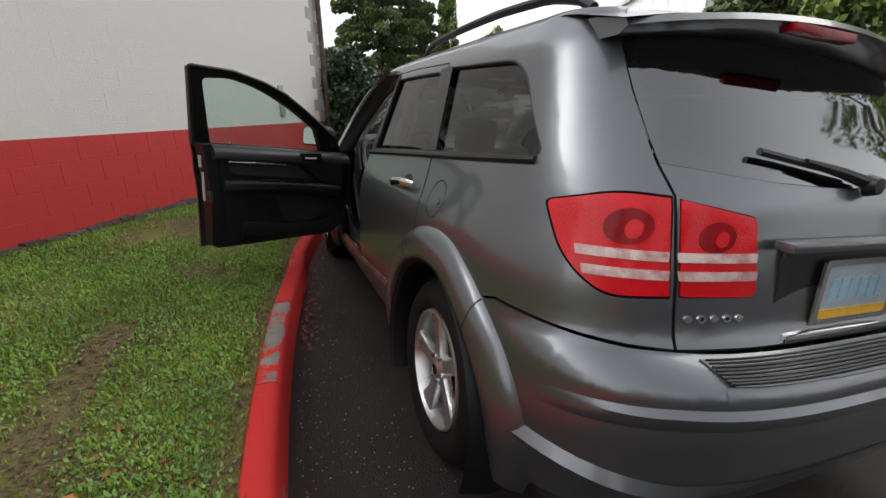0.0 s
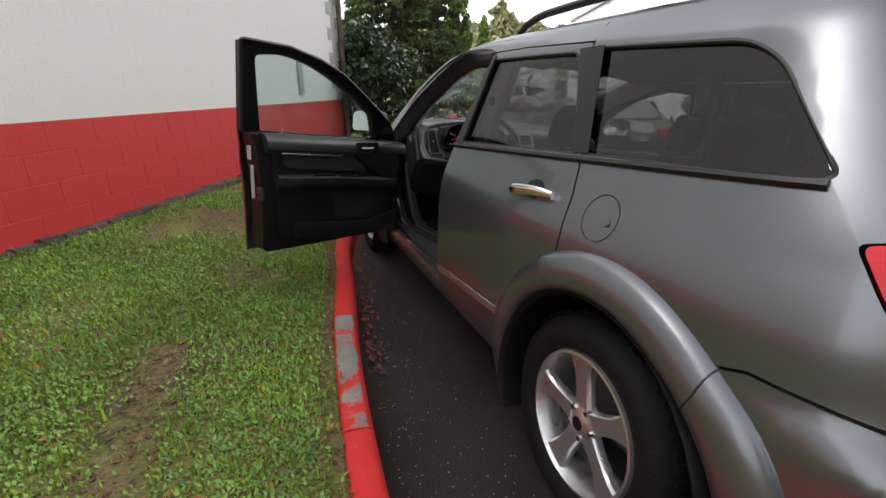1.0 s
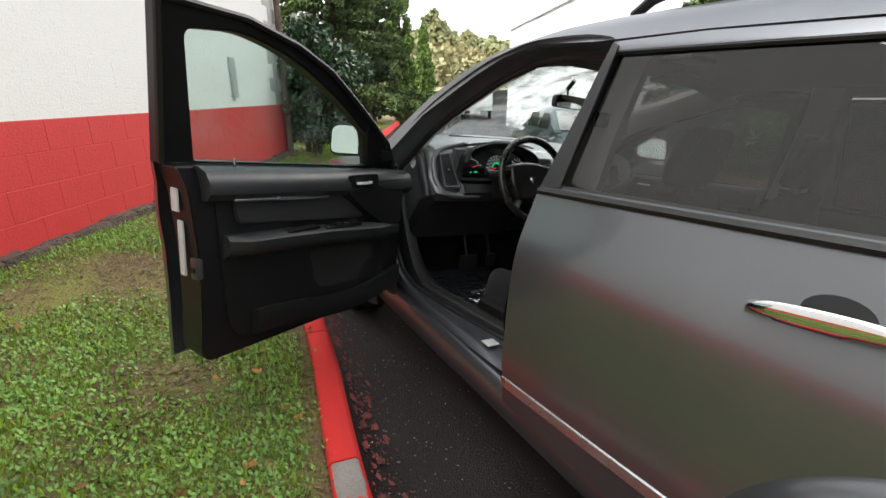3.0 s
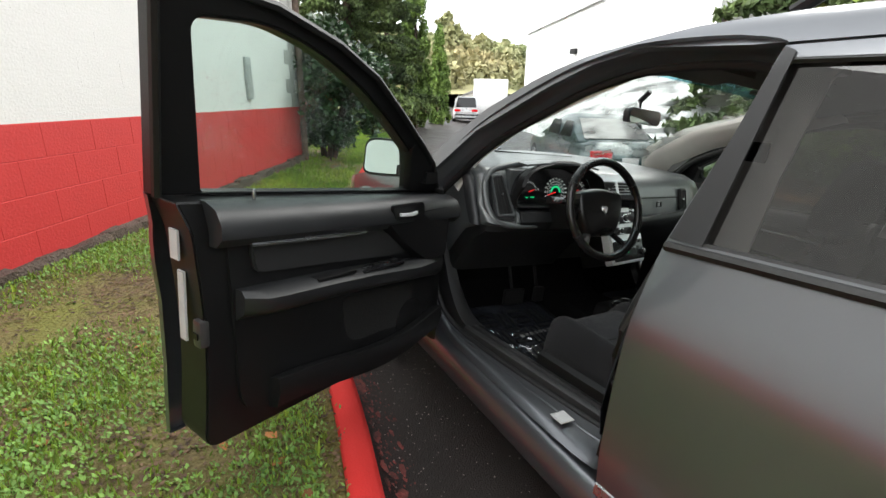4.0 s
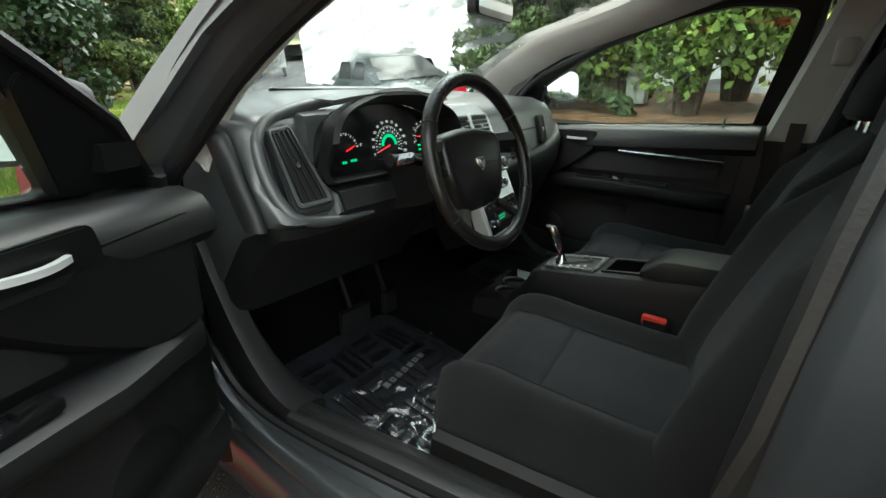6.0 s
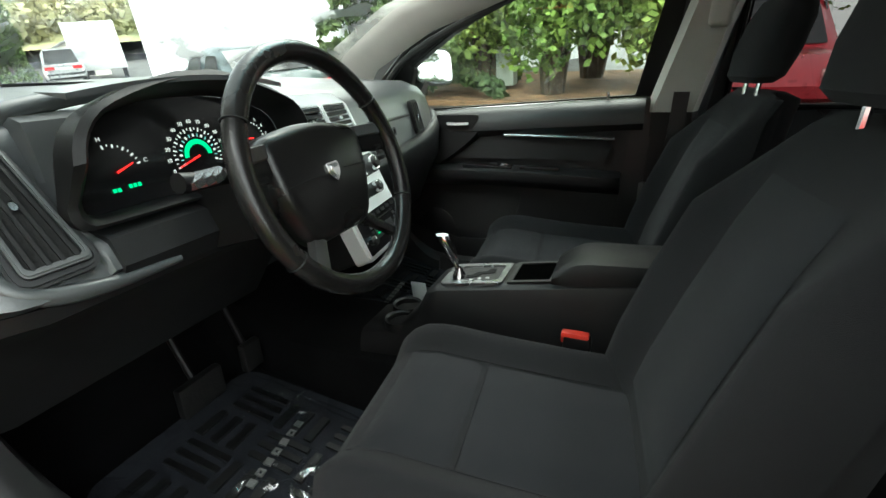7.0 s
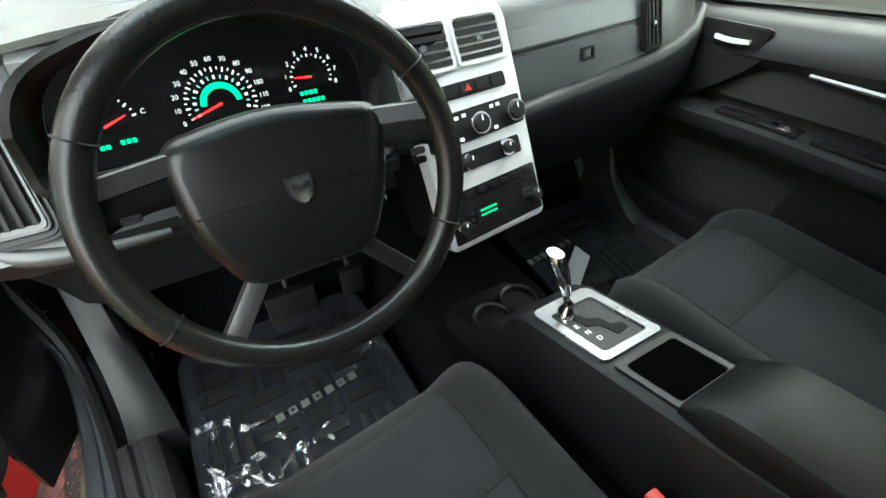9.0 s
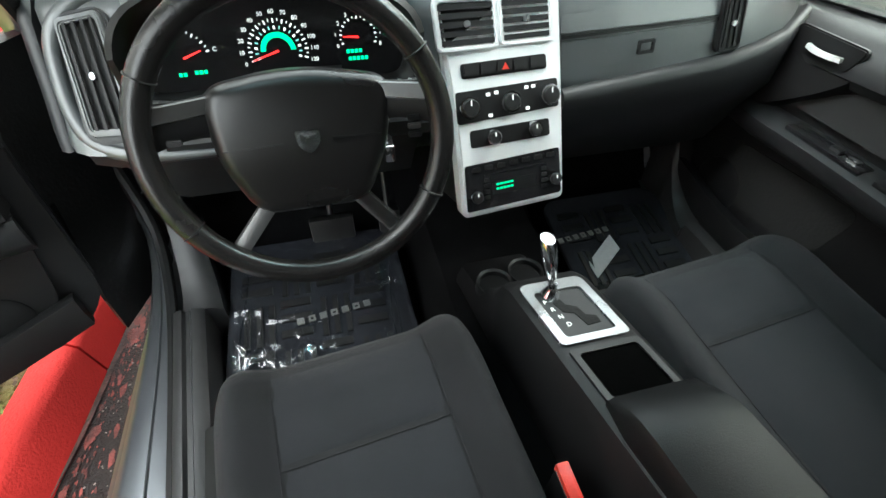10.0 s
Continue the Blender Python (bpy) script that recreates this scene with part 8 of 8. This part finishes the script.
# ---------------------------------------------------------------- centre console
def con(a, b, h=0.0):
    """Console top: a across, b along, sloping down to the front."""
    return Vector((0.066 + a - 0.14 * b, 1.65 + b, 0.678 - 0.10 * b + h))


side = []
for b in (-0.62, -0.40, -0.19, -0.10, 0.02, 0.085, 0.115, 0.14, 0.20, 0.30):
    w = 0.088
    top = {0.14: -0.06, 0.20: -0.115, 0.30: -0.12}.get(b, -0.012 if b == 0.115 else 0.0)
    c = con(0, b)
    side.append([(c.x - w - 0.012, c.y, 0.36), (c.x - w - 0.006, c.y, c.z + top - 0.04), (c.x - w + 0.006, c.y, c.z + top - 0.008), (c.x - w + 0.020, c.y, c.z + top), (c.x + w - 0.020, c.y, c.z + top), (c.x + w - 0.006, c.y, c.z + top - 0.008), (c.x + w + 0.006, c.y, c.z + top - 0.04), (c.x + w + 0.012, c.y, 0.36)])
console = part("centre_console", rings(side), TRIM_PLASTIC, car, "black centre console with a silver gear surround")
ring_o = rounded([(-0.070, -0.070, 0.012), (0.062, -0.070, 0.012), (0.062, 0.085, 0.02), (-0.070, 0.085, 0.02)])
ring_i = rounded([(-0.052, -0.055, 0.008), (0.044, -0.055, 0.008), (0.044, 0.058, 0.010), (-0.052, 0.058, 0.010)])
part("gear_surround", plate(ring_o, lambda a, b, h: con(a, b, 0.006 + h), 0.012, 0.003, holes=[ring_i]), SATIN, console, "bright satin gear surround")
gate_plate = part("gear_gate", plate(ring_i, lambda a, b, h: con(a, b, 0.001 + h), 0.006), DASH_DARK, console)
part("gear_slot", plate([(-0.030, 0.045), (-0.012, 0.048), (-0.008, 0.020), (0.010, 0.010), (0.012, -0.012), (0.030, -0.018), (0.028, -0.034), (0.002, -0.036), (-0.004, -0.004), (-0.022, 0.004)], lambda a, b, h: con(a, b, 0.0025 + h), 0.0015), material("gear_slot_black", (0.004, 0.004, 0.004), 0.9), gate_plate, smooth=False)
for k, s in enumerate("PRND"):
    writing("gear_letter", s, 0.013, Matrix.Translation(con(-0.040 + 0.004 * k, 0.034 - k * 0.020, 0.0016)) @ pose(0, 0, 0, -5, 0, 0), LCD_WHITE, gate_plate)
lever = part("gear_lever", tube([con(-0.022, 0.045, 0.0), con(-0.020, 0.060, 0.045)], 0.007, 10), CHROME, console, "chrome gear lever with leather grip")
part("lever_boot", lathe([(0.020, 0.0), (0.016, 0.014), (0.010, 0.022), (0.008, 0.03)], Matrix.Translation(con(-0.022, 0.048, 0.0)), 16), CHROME, lever)
secs = []
for t in np.linspace(0, 1, 10):
    c = con(-0.020 - 0.004 * t, 0.060 + 0.030 * t, 0.045 + 0.075 * t)
    r = 0.009 + 0.008 * math.sin(min(1, t * 1.25) * 1.7) * (1 if t < 0.92 else 0.7)
    secs.append([(c.x + r * 0.9 * math.cos(q), c.y + r * 1.15 * math.sin(q), c.z) for q in np.linspace(0, 2 * math.pi, 16, endpoint=False)])
part("lever_knob", rings(secs), CHROME, lever)
# open bin, its depth painted as a flat black shade, and padded lid
bin_o = rounded([(-0.066, -0.190, 0.01), (0.066, -0.190, 0.01), (0.066, -0.080, 0.01), (-0.066, -0.080, 0.01)])
bin_i = rounded([(-0.054, -0.180, 0.008), (0.054, -0.180, 0.008), (0.054, -0.092, 0.008), (-0.054, -0.092, 0.008)])
part("bin_rim", plate(bin_o, lambda a, b, h: con(a, b, 0.0055 + h), 0.008, 0.002, holes=[bin_i]), BLACK_PLASTIC, console)
part("console_bin_shade", plate(bin_i, lambda a, b, h: con(a, b, 0.0012 + h), 0.0008), material("bin_black", (0.002, 0.002, 0.002), 1.0, spec=0.0), console, "flat black sheet for the shade in the open bin", smooth=False)
secs = []
for t in np.linspace(0, 1, 14):
    b = -0.185 - 0.36 * t
    w = 0.086 * (0.90 + 0.10 * min(1, t * 6))
    z = 0.058 * math.sin(math.pi / 2 * min(1, 0.22 + t * 3.6))
    c = con(0.008, b)
    zz = 0.697
    secs.append([(c.x - w, c.y, zz - 0.02), (c.x - w, c.y, zz + z * 0.6), (c.x - w * 0.88, c.y, zz + z * 0.92), (c.x - w * 0.5, c.y, zz + z), (c.x + w * 0.5, c.y, zz + z), (c.x + w * 0.88, c.y, zz + z * 0.92), (c.x + w, c.y, zz + z * 0.6), (c.x + w, c.y, zz - 0.02)])
part("console_lid", rings(secs), LID_VINYL, console, "black padded armrest lid")
# front tray with cup holders
for dx, dy in ((-0.045, 0.205), (0.042, 0.225)):
    c = con(dx, dy)
    part("cup_holder", lathe([(0.030, -0.05), (0.036, 0.0), (0.042, 0.004), (0.044, -0.002), (0.044, -0.02)], Matrix.Translation((c.x, c.y, c.z - 0.108)), 24), BLACK_PLASTIC, console, "round cup holder")

# ---------------------------------------------------------------- loose things in the car
PALE_STITCH = material("pale_stitching", (0.20, 0.20, 0.19), 0.7)


def floor_mat(name, x0, x1, y0, y1, z, label, bars, tilt=0.0):
    t = tagged(empty(name, CAR), label, "floor mat", "floor mats")
    o = rounded([(x0, y0, 0.05), (x1, y0, 0.05), (x1 - 0.02, y1, 0.06), (x0 + 0.01, y1, 0.06)])
    lay = lambda a, b, h: Vector((a, b, z + h + tilt * (b - y0)))
    part("mat_body", plate(o, lay, 0.012, 0.003), MAT_PILE, t)
    k = 0
    for i in range(4):
        for j in range(4):
            xa, ya = x0 + 0.04 + (x1 - x0 - 0.10) * i / 4, y0 + 0.03 + (y1 - y0 - 0.08) * j / 4
            lx, ly = (x1 - x0 - 0.12) / 4, (y1 - y0 - 0.10) / 4
            for r in range(3):
                if (i + j) % 2:
                    l = [(xa, ya + ly * (r + 0.3) / 3), (xa + lx * 0.85, ya + ly * (r + 0.3) / 3), (xa + lx * 0.85, ya + ly * (r + 0.75) / 3), (xa, ya + ly * (r + 0.75) / 3)]
                else:
                    l = [(xa + lx * (r + 0.2) / 3, ya), (xa + lx * (r + 0.65) / 3, ya), (xa + lx * (r + 0.65) / 3, ya + ly * 0.85), (xa + lx * (r + 0.2) / 3, ya + ly * 0.85)]
                part("mat_rib", plate(l, lambda a, b, h: lay(a, b, h + 0.006), 0.006), RUBBER, t, smooth=False)
    bx, by, bl, ba = bars
    for i in range(7):
        c, s = math.cos(ba), math.sin(ba)
        u = bl * (i / 7)
        w, hgt = bl / 7 * 0.62, 0.017
        l = [(bx + c * u, by + s * u), (bx + c * (u + w), by + s * (u + w)), (bx + c * (u + w) - s * hgt, by + s * (u + w) + c * hgt), (bx + c * u - s * hgt, by + s * u + c * hgt)]
        hole = [(bx + c * (u + w * 0.3) - s * hgt * 0.3, by + s * (u + w * 0.3) + c * hgt * 0.3), (bx + c * (u + w * 0.7) - s * hgt * 0.3, by + s * (u + w * 0.7) + c * hgt * 0.3), (bx + c * (u + w * 0.7) - s * hgt * 0.7, by + s * (u + w * 0.7) + c * hgt * 0.7), (bx + c * (u + w * 0.3) - s * hgt * 0.7, by + s * (u + w * 0.3) + c * hgt * 0.7)]
        part("stitched_bar", plate(l, lambda a, b, h: lay(a, b, h + 0.008), 0.004, holes=[hole] if i % 2 else []), PALE_STITCH, t, smooth=False)
    return t


floor_mat("floor_mat", -0.655, -0.175, 1.62, 2.24, 0.337, "black ribbed floor mat under clear plastic film, driver's footwell", (-0.480, 1.960, 0.20, 0.11), 0.15)
floor_mat("floor_mat", 0.275, 0.70, 1.60, 2.24, 0.337, "black ribbed floor mat in the passenger footwell", (0.28, 2.065, 0.18, 0.10), 0.15)


def film_sheet(a, b):
    x, y = -0.63 + 0.43 * a, 1.62 + 0.60 * b
    p = Vector((x * 9, y * 9, 0.2))
    d, _ = noise.voronoi(p + noise.noise_vector(p * 1.5) * 0.5)
    crease = max(0.0, 0.28 - (d[1] - d[0])) / 0.28
    flat = max(0.0, min(1.0, 1.3 * noise.noise(Vector((x * 4, y * 4, 7.0))) + 0.45))
    return Vector((x, y, 0.3525 + 0.15 * (y - 1.62) + 0.012 * flat * crease ** 2 + 0.006 * abs(noise.noise(p * 3.0)) * flat + 0.012 * max(0, noise.noise(Vector((x * 5, y * 7, 5.0))))))


FILM_CLEAR = pane("clear_film", (0.90, 0.91, 0.93), gloss=0.06, shine=0.12)
film_ob = tagged(empty("plastic_film", CAR), "crumpled clear plastic film lying over the floor mat", "plastic film")
part("film", grid_obj(film_sheet, 110, 140), FILM_CLEAR, film_ob)
for k in range(4):
    bm = tube([film_sheet(0.06 + 0.86 * (k // 2) + 0.02 * math.sin(q * 9), 0.02 + q * 0.9 - 0.3 * (k % 2)) + Vector((0, 0, 0.004)) for q in np.linspace(0.32, 1.0, 40)], 0.0022, 5)
    part("film_fold", bm, FILM_CLEAR, film_ob, "rolled edge of the film")
book = tagged(empty("owner_booklet", CAR), "black booklet with a white card by the passenger seat", "booklet")
part("cover", block(0.32, 0.50, 1.86, 2.0, 0.36, 0.385, 0.004), LEATHER, book)
part("card", rings([[(0.34 + 0.08 * t, 1.93 + 0.05 * t + q, 0.392 + 0.05 * t + r) for q, r in ((0, 0), (0.06, 0.0), (0.06, 0.002), (0, 0.002))] for t in (0, 0.5, 1)]), WHITE_LABEL, book, "white card")

# daylight passes the panes unhindered
for ob in bpy.data.objects:
    if ob.type == "MESH" and ob.name.split(".")[0] in ("windscreen", "screen_band", "window_glass", "rear_door_glass", "quarter_glass", "rear_glass", "film", "film_fold"):
        ob.visible_shadow = False
